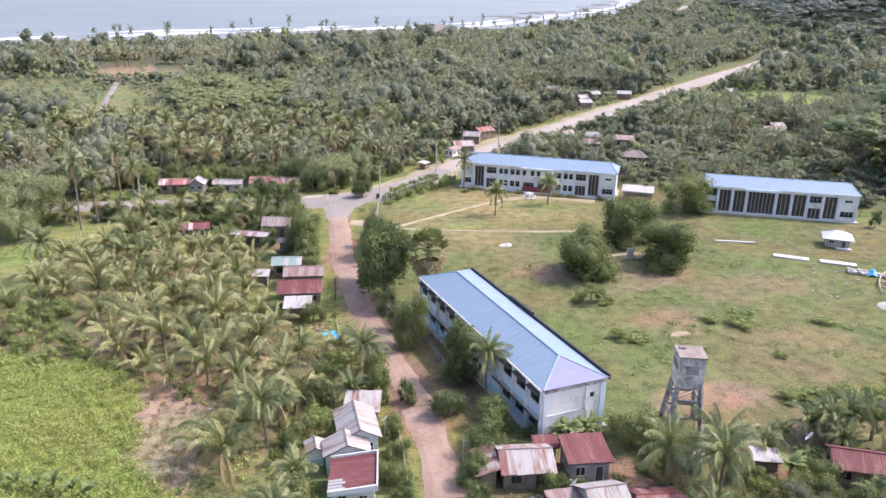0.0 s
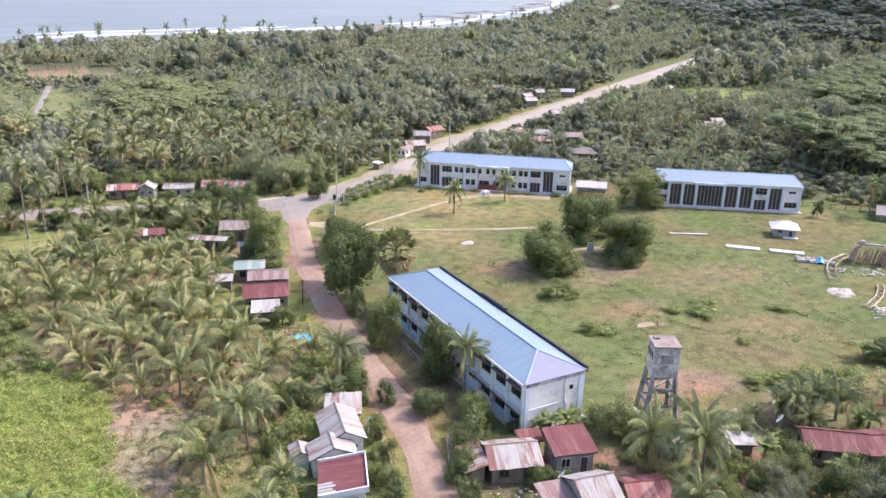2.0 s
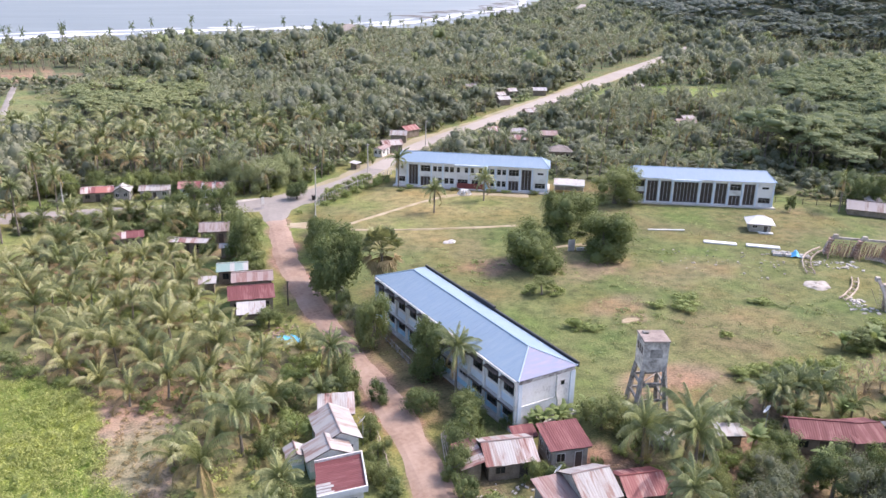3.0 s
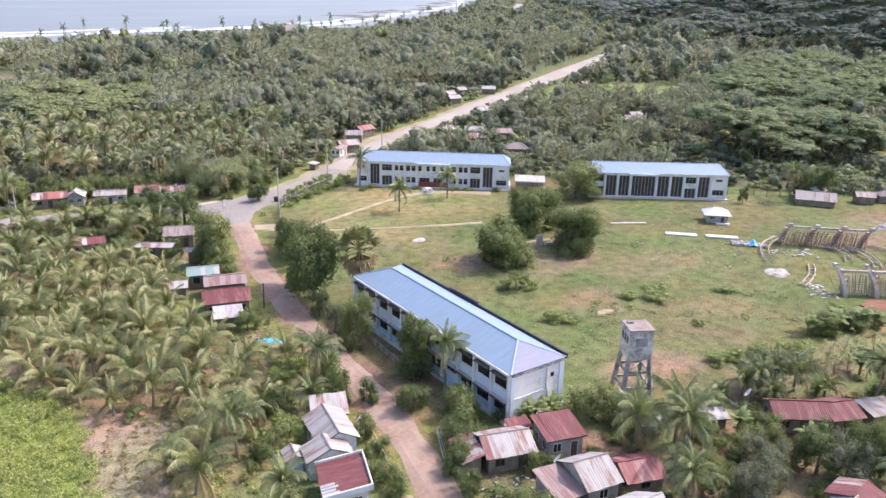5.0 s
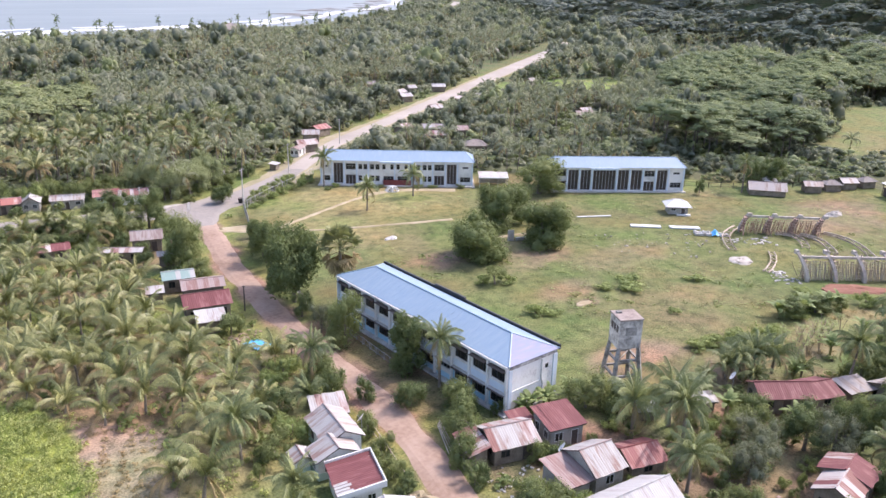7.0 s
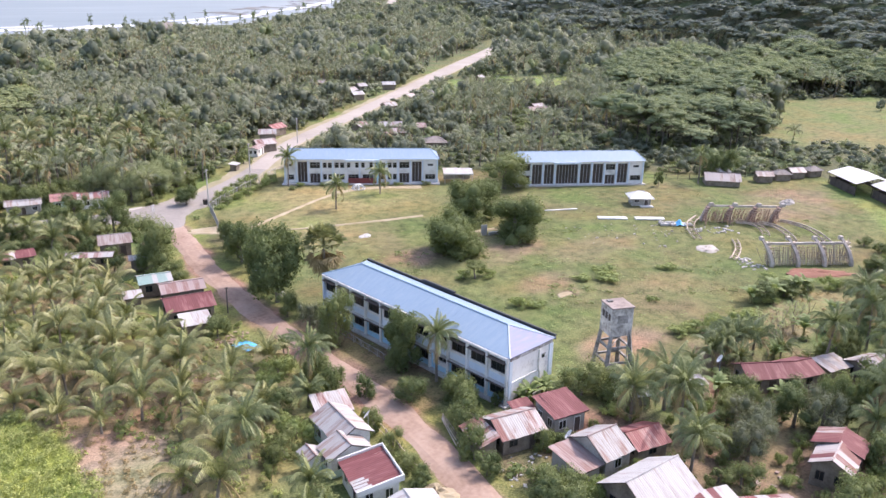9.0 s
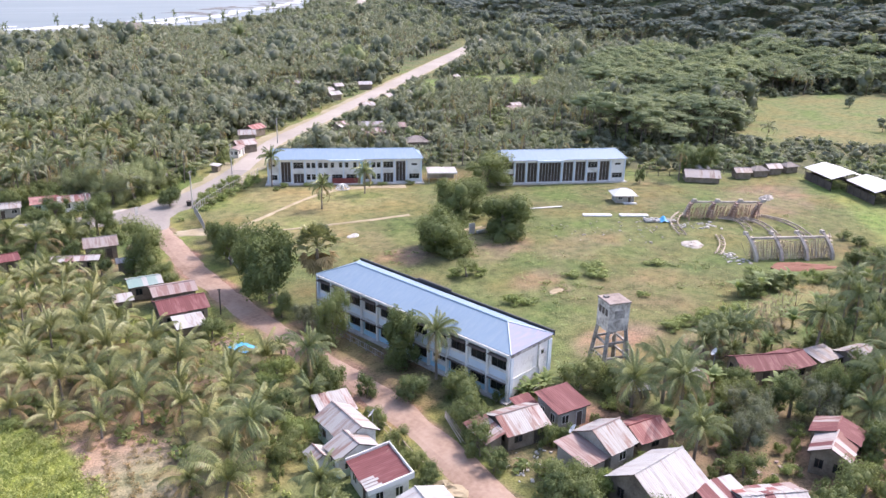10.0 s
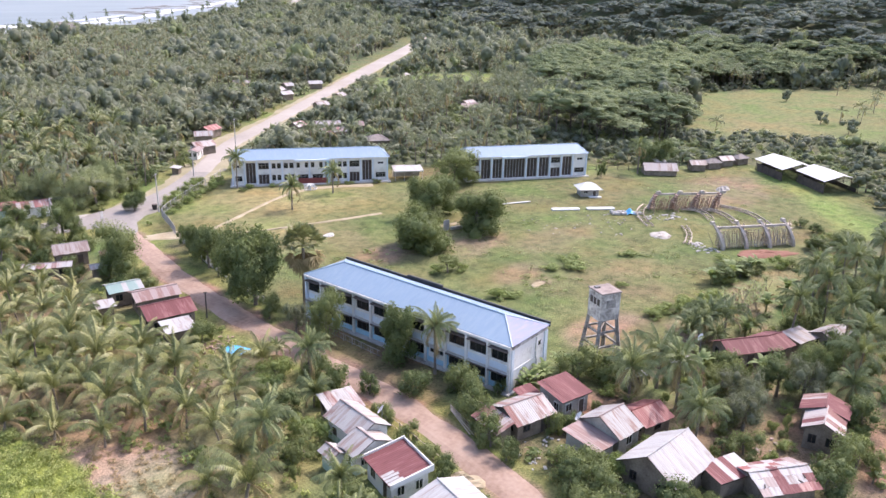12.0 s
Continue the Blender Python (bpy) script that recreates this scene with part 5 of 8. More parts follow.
water_tower()


def stand_frame(label, p0, p1, turn, height, seed, infill, skew, half):
    """Four curved concrete ribs, bases outside and heads leaning in, tied by a beam and full of bamboo."""
    rng = random.Random(seed)
    a, b = Vector((*p0, 0)), Vector((*p1, 0))
    L = (b - a).length
    ang = math.degrees(math.atan2(b.y - a.y, b.x - a.x))
    t = thing("grandstand_frame", label, "building frame", pose(a.x, a.y, 0, 0, 0, ang), "unfinished frames")

    def outer(z):
        u = z / height
        return turn * (2.5 * u ** 1.9)

    def inner(z):
        u = z / height
        return turn * (0.75 + 2.35 * u ** 1.7)

    levels = [-0.3, 0.6, 1.5, 2.4, 3.3, 4.1, height - 0.35, height]
    for i in range(4):
        x = L * i / 3 - skew * 0.5
        w, vs = half, []
        for z in levels:
            q = max(z, 0)
            y0, y1 = outer(q), inner(q)
            sx = x + skew * (q / height) ** 1.6
            vs += [(sx - w, y0, z), (sx + w, y0, z), (sx + w, y1, z), (sx - w, y1, z)]
        n = len(levels)
        fs = [(3, 2, 1, 0), tuple(4 * n - 4 + j for j in range(4))]
        for k in range(n - 1):
            fs += [(4 * k + j, 4 * k + (j + 1) % 4, 4 * k + 4 + (j + 1) % 4, 4 * k + 4 + j) for j in range(4)]
        rib = part("rib", MB().add(vs, fs), "rib", t, "curved tapered concrete rib")
        part("rib_head", MB().bevel_box(x + skew - half * 1.15, min(outer(height), inner(height)) - 0.12, height - 0.5, x + skew + half * 1.15, max(outer(height), inner(height)) + 0.12, height + 0.22, 0.06), "rib", rib)
        # props round every rib
        for k in range(7):
            yy = turn * (0.9 + 0.5 * k)
            part("prop", MB().tube([(x + rng.uniform(-0.5, 0.5), yy, -0.1), (x + rng.uniform(-0.3, 0.3), turn * 2.6, height * rng.uniform(0.7, 0.95))], [0.07, 0.055], 4), infill, t)
        for k in range(6):
            z = 0.5 + 0.7 * k
            part("form_board", MB().box(x - 0.4, min(inner(z), inner(z) + turn * 1.3), z, x + 0.4, max(inner(z), inner(z) + turn * 1.3), z + 0.14), infill, t)
    zb = height * 0.83
    for i in range(3):
        part("beam", MB().bevel_box(L * i / 3 + half + 0.02 + skew * 0.25, outer(zb) - 0.2, zb - 0.22, L * (i + 1) / 3 - half - 0.02 + skew * 0.25, outer(zb) + 0.2, zb + 0.22, 0.03), "rib", t)
    # screen of bamboo between the ribs
    for k in range(int(L / 0.3)):
        x = 0.2 + k * 0.3 + rng.uniform(-0.1, 0.1)
        part("scaffold_pole", MB().tube([(x, turn * 1.2, -0.1), (x + rng.uniform(-0.2, 0.2), turn * rng.uniform(1.9, 2.6), height * rng.uniform(0.5, 0.78))], [0.085, 0.065], 4), infill, t)
    for k in range(7):
        z = 0.45 + 0.48 * k
        part("scaffold_rail", MB().tube([(-0.5, turn * (1.15 + 0.3 * z), z + rng.uniform(-0.12, 0.12)), (L + 0.5, turn * (1.15 + 0.3 * z), z + rng.uniform(-0.12, 0.12))], [0.055, 0.05], 4), infill, t)
    for k in range(26):
        x = rng.uniform(0, L)
        part("scaffold_brace", MB().tube([(x, turn * rng.uniform(0.8, 3), 0), (x + rng.uniform(-1.5, 1.5), turn * rng.uniform(1.6, 3.2), height * rng.uniform(0.4, 0.8))], [0.055, 0.045], 4), infill, t)


stand_frame("unfinished curved concrete frame with reddish bamboo props", (97.4, 24.4), (109.4, 13.1), -1, 4.8, 5, "form_wood", 0.9, 0.4)
stand_frame("unfinished curved concrete frame with grey bamboo over red soil", (77.4, -0.1), (90.1, -10.5), 1, 5.2, 6, "bamboo", -1.7, 0.3)


def truss(label, pts, seed, width=1.5):
    """A long bent ladder of bamboo: two poles with rungs, lying on the grass."""
    rng = random.Random(seed)
    o = Vector((pts[0][0], pts[0][1], 0))
    t = thing("bamboo_truss", label, "bamboo truss", Matrix.Translation(o), "bent bamboo trusses")
    q = [Vector((*p, 0)) for p in pts]
    rails = [[], []]
    n = 12
    for i in range(n + 1):
        u = i / n
        p = q[0] * (1 - u) ** 2 + q[1] * 2 * u * (1 - u) + q[2] * u * u
        d = ((q[1] - q[0]) * (1 - u) + (q[2] - q[1]) * u).normalized()
        side = Vector((-d.y, d.x, 0)) * width / 2
        for s in (0, 1):
            rails[s].append(p - o + side * (2 * s - 1) + Vector((rng.uniform(-0.06, 0.06), rng.uniform(-0.06, 0.06), 0.16 + 0.3 * math.sin(math.pi * u))))
    for s in (0, 1):
        for k in (0, 1):
            part("pole", MB().tube([p + Vector((0.14 * k, 0.1 * k, 0.16 * k)) for p in rails[s]], [0.1] * (n + 1), 5), "bamboo", t)
    for i in range(n):
        part("rung", MB().tube([rails[0][i], rails[1][i + (i % 2)]], [0.06, 0.06], 4), "bamboo", t)


truss("bent bamboo truss lying on the grass", ((99.0, 26.2), (88.5, 25.0), (83.0, 17.8)), 1)
truss("long bamboo truss between the two frames", ((101.2, 18.2), (104, 13.5), (96.9, 9.0)), 2)
truss("long bamboo truss between the two frames", ((104.6, 14.4), (105.5, 9.5), (98.0, 3.6)), 3)
truss("long bamboo truss between the two frames", ((110.3, 12.0), (110.5, 4.0), (100.6, -3.4)), 4)
truss("bent bamboo truss lying on the grass", ((88.2, 12.1), (81.0, 7.0), (76.3, 6.8)), 5, 1.1)


def heap(name, label, x, y, rx, ry, h, mat, seed, category="mound"):
    """A low uneven heap."""
    rng = random.Random(seed)
    vs, fs, rings, seg = [(0, 0, h)], [], 5, 18
    for r in range(1, rings + 1):
        k = r / rings
        for s in range(seg):
            a = 2 * math.pi * s / seg
            j = 1 + rng.uniform(-0.16, 0.16) + 0.12 * math.sin(3 * a + seed)
            vs.append((rx * k * j * math.cos(a), ry * k * j * math.sin(a), max(-0.15, h * (1 - k * k) * (1 + rng.uniform(-0.3, 0.3))) if r < rings else -0.2))
    fs += [(0, 1 + s, 1 + (s + 1) % seg) for s in range(seg)]
    for r in range(rings - 1):
        fs += [(1 + r * seg + s, 1 + (r + 1) * seg + s, 1 + (r + 1) * seg + (s + 1) % seg, 1 + r * seg + (s + 1) % seg) for s in range(seg)]
    single(name, MB().add(vs, fs), mat, label, category, pose(x, y, 0.0, 0, 0, -42 if name == "soil_bank" else 0))


heap("mound", "low pale heap of gravel on the grass", 78.9, 13.6, 3.0, 2.4, 0.28, "gravel", 1)
heap("soil_bank", "fresh red soil spread below the concrete frame", 81.4, -7.6, 7.4, 2.6, 0.3, "redsoil", 2)
heap("sand_patch", "bare pale sand patch on the grass", 36.0, 18.2, 2.0, 0.9, 0.1, "path", 3)
heap("mound", "pale sand heap beside the dirt road", -19.6, -7.2, 2.4, 2.0, 0.9, "path", 4)
heap("mound", "small white rubble heap on the lawn", 30.2, 66.6, 1.6, 0.9, 0.4, "rubble", 5)
ornament = thing("garden_ornament", "white star-shaped concrete ornament on the school lawn", "ornament", pose(53.6, 98.6, 0))
for k in range(8):
    a = radians(45 * k + 10)
    part("arm", MB().tube([(0.25 * math.cos(a), 0.25 * math.sin(a), 1.25), (1.1 * math.cos(a), 1.1 * math.sin(a), 1.0), (1.9 * math.cos(a), 1.9 * math.sin(a), 0.05)], [0.2, 0.17, 0.13], 5), "white", ornament)
part("hub", MB().tube([(0, 0, -0.1), (0, 0, 1.0), (0, 0, 1.4)], [0.5, 0.4, 0.2], 8), "white", ornament)
part("ring", MB().tube([(1.7 * math.cos(radians(30 * k)), 1.7 * math.sin(radians(30 * k)), 0.12) for k in range(13)], [0.12] * 13, 4), "white", ornament)
heap("mound", "pale sand heap at the far edge of the field", 128.5, 17.6, 3.2, 1.6, 0.8, "rubble", 7)
heap("roadside_sand", "pale spilled sand beside the highway", 1.5, 117.5, 3.4, 1.1, 0.2, "gravel", 8)
for i, (x, y, yaw) in enumerate(((82.0, 39.2, -44), (88.4, 33.2, -44))):
    s = thing("slab_stack", "stack of long white slabs lying on the grass", "slabs", pose(x, y, 0, 0, 0, yaw), "white slabs")
    for k in range(4):
        part("slab", MB().bevel_box(-3.4, -0.75 + 0.38 * k, 0, 3.4, -0.4 + 0.38 * k, 0.28 + 0.03 * (k % 2), 0.03), "white", s)
s = thing("plank", "long pale plank lying on the grass", "plank", pose(78.5, 51.5, 0.02, 0, 0, -30))
part("board", MB().bevel_box(-4.2, -0.22, 0, 4.2, 0.22, 0.16, 0.02), "white", s)


def sack_stack():
    rng = random.Random(3)
    t = thing("sack_stack", "stacked white sacks and blocks beside blue barrels", "sacks", pose(89.2, 26.6, 0, 0, 0, -44))
    for i in range(46):
        x, y = (i % 12) * 0.6 - 3.6 + rng.uniform(-0.1, 0.1), (i // 12 % 4) * 0.55 - 0.9
        if abs(x - 0.4) < 0.8:
            continue
        part("sack", MB().bevel_box(-0.28, -0.22, 0, 0.28, 0.22, 0.3 + 0.35 * rng.random(), 0.08), "rubble", t, m=pose(x, y, 0, 0, 0, rng.uniform(-15, 15)))
    b = thing("tarp_cover", "bright blue tarpaulin over a small stack", "tarpaulin", pose(89.6, 26.2, 0, 0, 0, -44))
    vs = [(x, y, 1.25 * math.exp(-(x * x * 2.2 + y * y * 0.8)) + rng.uniform(0, 0.12)) for y in np.linspace(-1.3, 1.3, 9) for x in np.linspace(-1.1, 1.1, 9)]
    part("cloth", MB().add(vs, [(j * 9 + i, j * 9 + i + 1, j * 9 + i + 10, j * 9 + i + 9) for j in range(8) for i in range(8)]), "tarp_blue", b)


sack_stack()


def tarp():
    rng = random.Random(5)
    t = thing("tarpaulin", "bright blue tarpaulin spread on the ground", "tarpaulin", pose(-15.9, 37.2, 0.03, 0, 0, 12))
    n = 10
    vs = [(-1.25 + 2.5 * i / n + rng.uniform(-0.08, 0.08), -1.8 + 3.6 * j / n + rng.uniform(-0.1, 0.1), 0.12 + rng.uniform(0, 0.1)) for j in range(n + 1) for i in range(n + 1)]
    part("cloth", MB().add(vs, [(j * (n + 1) + i, j * (n + 1) + i + 1, (j + 1) * (n + 1) + i + 1, (j + 1) * (n + 1) + i) for j in range(n) for i in range(n)]), "tarp_blue", t)


tarp()


def debris(label, spots, mat, seed, count, size):
    rng = random.Random(seed)
    mb = MB()
    for _ in range(count):
        cx, cy, r = spots[rng.randrange(len(spots))]
        a, d = rng.uniform(0, 6.28), r * rng.random() ** 0.7
        s = size * rng.uniform(0.4, 1.4)
        mb.bevel_box(-s, -s * rng.uniform(0.3, 0.9), -0.05, s * rng.uniform(0.5, 1.2), s * 0.6, s * rng.uniform(0.12, 0.4), 0.06 * s, pose(cx + d * math.cos(a), cy + d * math.sin(a), 0, rng.uniform(-12, 12), rng.uniform(-12, 12), rng.uniform(0, 180)))
    single("debris", mb, mat, label, "debris", kind="stuff")


debris("scattered white building debris on the grass", [(74, 34, 7), (78, 30, 7), (70, 38, 6), (84, 26, 6), (76, 24, 7), (66, 34, 7)], "gravel", 11, 60, 0.22)
debris("white rubble and broken boards by the frame", [(75.5, 2.2, 2.6), (77.5, 5.0, 2.2), (91, 20, 3), (95, 17, 3)], "rubble", 12, 80, 0.32)
debris("scraps and stones beside the rusty house", [(-6.5, -9.6, 2.6), (-2.0, -10.3, 2.0), (-11, -10.5, 2)], "rubble", 13, 40, 0.22)
debris("loose bricks and stones by the roadside yard", [(-14.6, 40.8, 2.2), (-17.5, 41, 2)], "dirt", 14, 50, 0.25)
debris("scraps on the bare ground between the huts", [(6.5, -31, 3), (10.5, -31, 3)], "roof_pink", 15, 16, 0.26)


def monument():
    t = thing("monument", "small white concrete block monument under the trees", "monument", pose(37.2, 49.4, 0, 0, 0, 30))
    part("base", MB().bevel_box(-1.6, -0.9, -0.1, 1.6, 0.9, 0.45, 0.05), "white", t)
    part("block", MB().bevel_box(-0.7, -0.5, 0.45, 0.8, 0.5, 1.5, 0.1), "white", t)
    w = thing("low_wall", "low pale concrete wall under the trees", "wall", pose(50.0, 50.5, 0, 0, 0, -20))
    part("panel", MB().bevel_box(-0.7, -0.12, -0.1, 0.7, 0.12, 2.3, 0.04), "concrete_pale", w)
    part("bench", MB().bevel_box(1.2, -0.3, -0.1, 4.2, 0.3, 0.5, 0.04), "concrete_pale", w)


monument()


def dish(x, y, z, label):
    d = thing("satellite_dish", label, "satellite dish", pose(x, y, 0, 0, 0, 215))
    n, vs, fs = 14, [(0, 0.0, 0)], []
    for r in (0.5, 1.0):
        vs += [(0.62 * r * math.cos(2 * math.pi * i / n), -0.16 * r * r, 0.62 * r * math.sin(2 * math.pi * i / n)) for i in range(n)]
    fs = [(0, 1 + i, 1 + (i + 1) % n) for i in range(n)] + [(1 + i, 1 + n + i, 1 + n + (i + 1) % n, 1 + (i + 1) % n) for i in range(n)]
    part("bowl", MB().add(vs, fs), "white", d, "white round bowl", m=pose(0, 0, z, -35, 0, 0))
    part("mast", MB().tube([(0, 0.05, -0.1), (0, 0.05, z)], [0.045, 0.04], 6), "frame", d)
    part("arm", MB().tube([(0, -0.02, z - 0.1), (0, -0.55, z + 0.35)], [0.03, 0.03], 4), "frame", d)


dish(-17.9, 6.3, 3.2, "white satellite dish on a mast beside the cottage")
dish(-2.9, -11.9, 2.6, "white satellite dish on a mast beside the grey house")
dish(11.0, -11.5, 3.4, "white satellite dish on a tall mast among palms")
dish(14.8, -16.3, 5.4, "white satellite dish on a tall mast among palms")
dish(27.4, -15.0, 3.0, "white satellite dish behind the long house")


def utility_pole(x, y, h, yaw=0):
    p = thing("utility_pole", "grey concrete utility pole with a crossarm", "utility pole", pose(x, y, 0, 0, 0, yaw), "utility poles")
    part("shaft", MB().tube([(0, 0, -0.4), (0, 0, h)], [0.19, 0.12], 7), "concrete_pale", p)
    part("crossarm", MB().box(-1.0, -0.07, h - 0.5, 1.0, 0.07, h - 0.36), "timber", p)
    for s in (-0.85, -0.3, 0.3, 0.85):
        part("insulator", MB().tube([(s, 0, h - 0.36), (s, 0, h - 0.16)], [0.05, 0.035], 5), "white", p)


POLES = [(16.2, 108.2, 9.0), (-39.5, 116.5, 9.5), (-62, 123, 9.5), (-8.5, 106.8, 8.5), (41, 131, 8.5), (75, 158, 8.5)]
post = thing("wooden_post", "dark wooden post beside a maroon roadside house", "post", pose(-11.6, 50.2, 0))
part("shaft", MB().tube([(0, 0, -0.3), (0.05, 0, 4.2)], [0.13, 0.11], 6), "timber", post)
part("cap", MB().bevel_box(-0.2, -0.12, 4.2, 0.25, 0.12, 4.32, 0.02), "timber", post)
for px, py, ph in POLES:
    utility_pole(px, py, ph, 35)


def wire(a, b, name="power_line"):
    pts = []
    for i in range(11):
        u = i / 10
        pts.append((a[0] + (b[0] - a[0]) * u, a[1] + (b[1] - a[1]) * u, a[2] + (b[2] - a[2]) * u - 1.0 * math.sin(math.pi * u)))
    single(name, MB().tube(pts, [0.02] * 11, 3), "gutter", "thin black power line between poles", "power line", group="power lines")


for i, j in ((2, 1), (1, 3), (3, 0), (0, 4), (4, 5)):
    for s in (-0.5, 0.5):
        wire((POLES[i][0] + s, POLES[i][1] - s, POLES[i][2] - 0.2), (POLES[j][0] + s, POLES[j][1] - s, POLES[j][2] - 0.2))


def fence(label, line, gap, h, mat, rails=2, infill=0, seed=1):
    rng = random.Random(seed)
    f = thing("fence", label, "fence", pose(line[0][0], line[0][1], 0))
    o = Vector((line[0][0], line[0][1], 0))
    for (x0, y0), (x1, y1) in zip(line[:-1], line[1:]):
        a, b = Vector((x0, y0, 0)) - o, Vector((x1, y1, 0)) - o
        n = max(1, round((b - a).length / gap))
        for i in range(n):
            p, q = a.lerp(b, i / n), a.lerp(b, (i + 1) / n)
            part("post", MB().tube([p + Vector((0, 0, -0.2)), p + Vector((rng.uniform(-0.05, 0.05), 0, h))], [0.1, 0.09], 4), mat, f)
            for r in range(rails):
                z = h * (0.92 - 0.75 * r / max(1, rails - 1))
                part("rail", MB().tube([p + Vector((0, 0, z)), q + Vector((0, 0, z))], [0.045, 0.045], 4), mat, f)
            for k in range(infill):
                c = p.lerp(q, (k + 0.5) / infill)
                part("slat", MB().box(c.x - 0.03, c.y - 0.03, 0.1, c.x + 0.03, c.y + 0.03, h * 0.92), mat, f)


fence("pale post and rail fence along the school lawn", [(46, 126), (41.9, 122.8), (37.3, 120.3), (26.9, 113.6), (17.6, 107.1), (14.4, 104.3)], 2.4, 2.0, "concrete_pale", 2, 1, 1)
fence("grey slatted metal fence at the corner of the school lawn", [(14.4, 104.2), (11.5, 96.4), (9.0, 90.4)], 1.8, 1.9, "frame", 2, 7, 7)
fence("grey slatted metal fence along the dirt road", [(7.8, 86.8), (6.1, 81.1), (2.8, 70.1), (1.3, 62.9)], 1.9, 1.6, "frame", 2, 5, 2)
fence("concrete post fence between the road and the school", [(1.2, 62.6), (-0.4, 54.4), (-3.0, 44)], 2.2, 1.3, "concrete_pale", 2, 2, 8)
kerb = thing("fence_wall", "low white concrete wall under the fence", "wall", pose(0, 0, 0))
for (x0, y0), (x1, y1) in (((7.7, 86.5), (6.0, 81.0)), ((6.0, 81.0), (2.7, 70.0)), ((2.7, 70.0), (1.2, 62.9))):
    part("wall", MB().tube([(x0 + 0.25, y0, 0.1), (x1 + 0.25, y1, 0.1)], [0.24, 0.24], 4), "white", kerb)
sign = thing("road_sign", "back of a grey sign board on two posts", "sign", pose(2.8, 108.6, 0, 0, 0, 35))
part("board", MB().bevel_box(-0.6, -0.04, 1.0, 0.6, 0.0, 2.8, 0.02), "frame", sign)
for s_ in (-0.4, 0.4):
    part("post", MB().tube([(s_, 0.05, -0.2), (s_, 0.05, 2.8)], [0.05, 0.05], 5), "frame", sign)
bin_ = thing("rubbish_bin", "black rubbish bin beside a utility pole", "bin", pose(16.6, 110.6, 0))
part("body", MB().tube([(0, 0, -0.02), (0, 0, 1.1)], [0.5, 0.6], 10), "gutter", bin_)
part("rim", MB().tube([(0, 0, 1.102), (0, 0, 1.2)], [0.64, 0.64], 10), "timber", bin_)
fence("low concrete fence in front of the school block", [(-2.6, 40.5), (-3.0, 30), (-3.6, 20)], 1.9, 1.1, "concrete", 2, 2, 3)
poles = thing("bamboo_poles", "long bamboo poles leaning beside the dirt road", "bamboo poles", pose(-9.2, 0.4, 0))
for k in range(4):
    part("pole", MB().tube([(0.9 - 0.3 * k, 3.0 - 0.25 * k, 0.75), (-1.5 - 0.2 * k, -3.6 + 0.4 * k, 0.06)], [0.075, 0.06], 5), "bamboo", poles)
fence("bamboo fence along the cottage yard", [(-14.9, 10.5), (-16.8, 3.0), (-18.6, -3.5)], 1.8, 1.3, "bamboo", 2, 0, 5)
fence("wire fence on wooden posts behind the school", [(122, 56), (132, 47), (144, 39), (158, 32)], 3.2, 1.5, "timber", 2, 0, 6)

# ---- plants ----


def frond(mb, base, az, e0, droop, L, leaflets, width, rng, rachis=0.05, blade=0.5):
    """A feather leaf: a bent rib with narrow leaflets on both sides."""
    n = max(4, leaflets)
    p = Vector(base)
    pts, tans = [p.copy()], []
    curl = rng.uniform(-0.7, 0.7)
    for i in range(n):
        u = (i + 1) / n
        e, a = e0 - droop * u ** 1.9, az + curl * u * u
        t = Vector((math.cos(a) * math.cos(e), math.sin(a) * math.cos(e), math.sin(e)))
        p = p + t * (L / n)
        pts.append(p.copy())
        tans.append(t)
    side = Vector((-math.sin(az), math.cos(az), 0))
    vs, fs = [], []
    for i in range(0, n + 1, 2):
        w = rachis * (1 - 0.8 * i / n)
        vs += [pts[i] - side * w, pts[i] + side * w]
    k = len(vs) // 2
    fs += [(2 * i, 2 * i + 1, 2 * i + 3, 2 * i + 2) for i in range(k - 1)]
    mb.add(vs, fs)
    sag = rng.uniform(0.5, 1.5)
    for i in range(n):
        u = (i + 0.5) / n
        if u < 0.1:
            continue
        ln = width * math.sin(math.pi * (0.16 + 0.8 * u)) ** 0.6
        a = pts[i].lerp(pts[i + 1], 0.5)
        hw = tans[i] * (L / n * blade)
        for s in (-1, 1):
            g = ln * rng.uniform(0.85, 1.1)
            tip = a + side * s * g * 0.8 + tans[i] * g * 0.55 + Vector((0, 0, -g * sag * rng.uniform(0.8, 1.2)))
            mb.add([a - hw, a + hw, tip], [(0, 1, 2)])


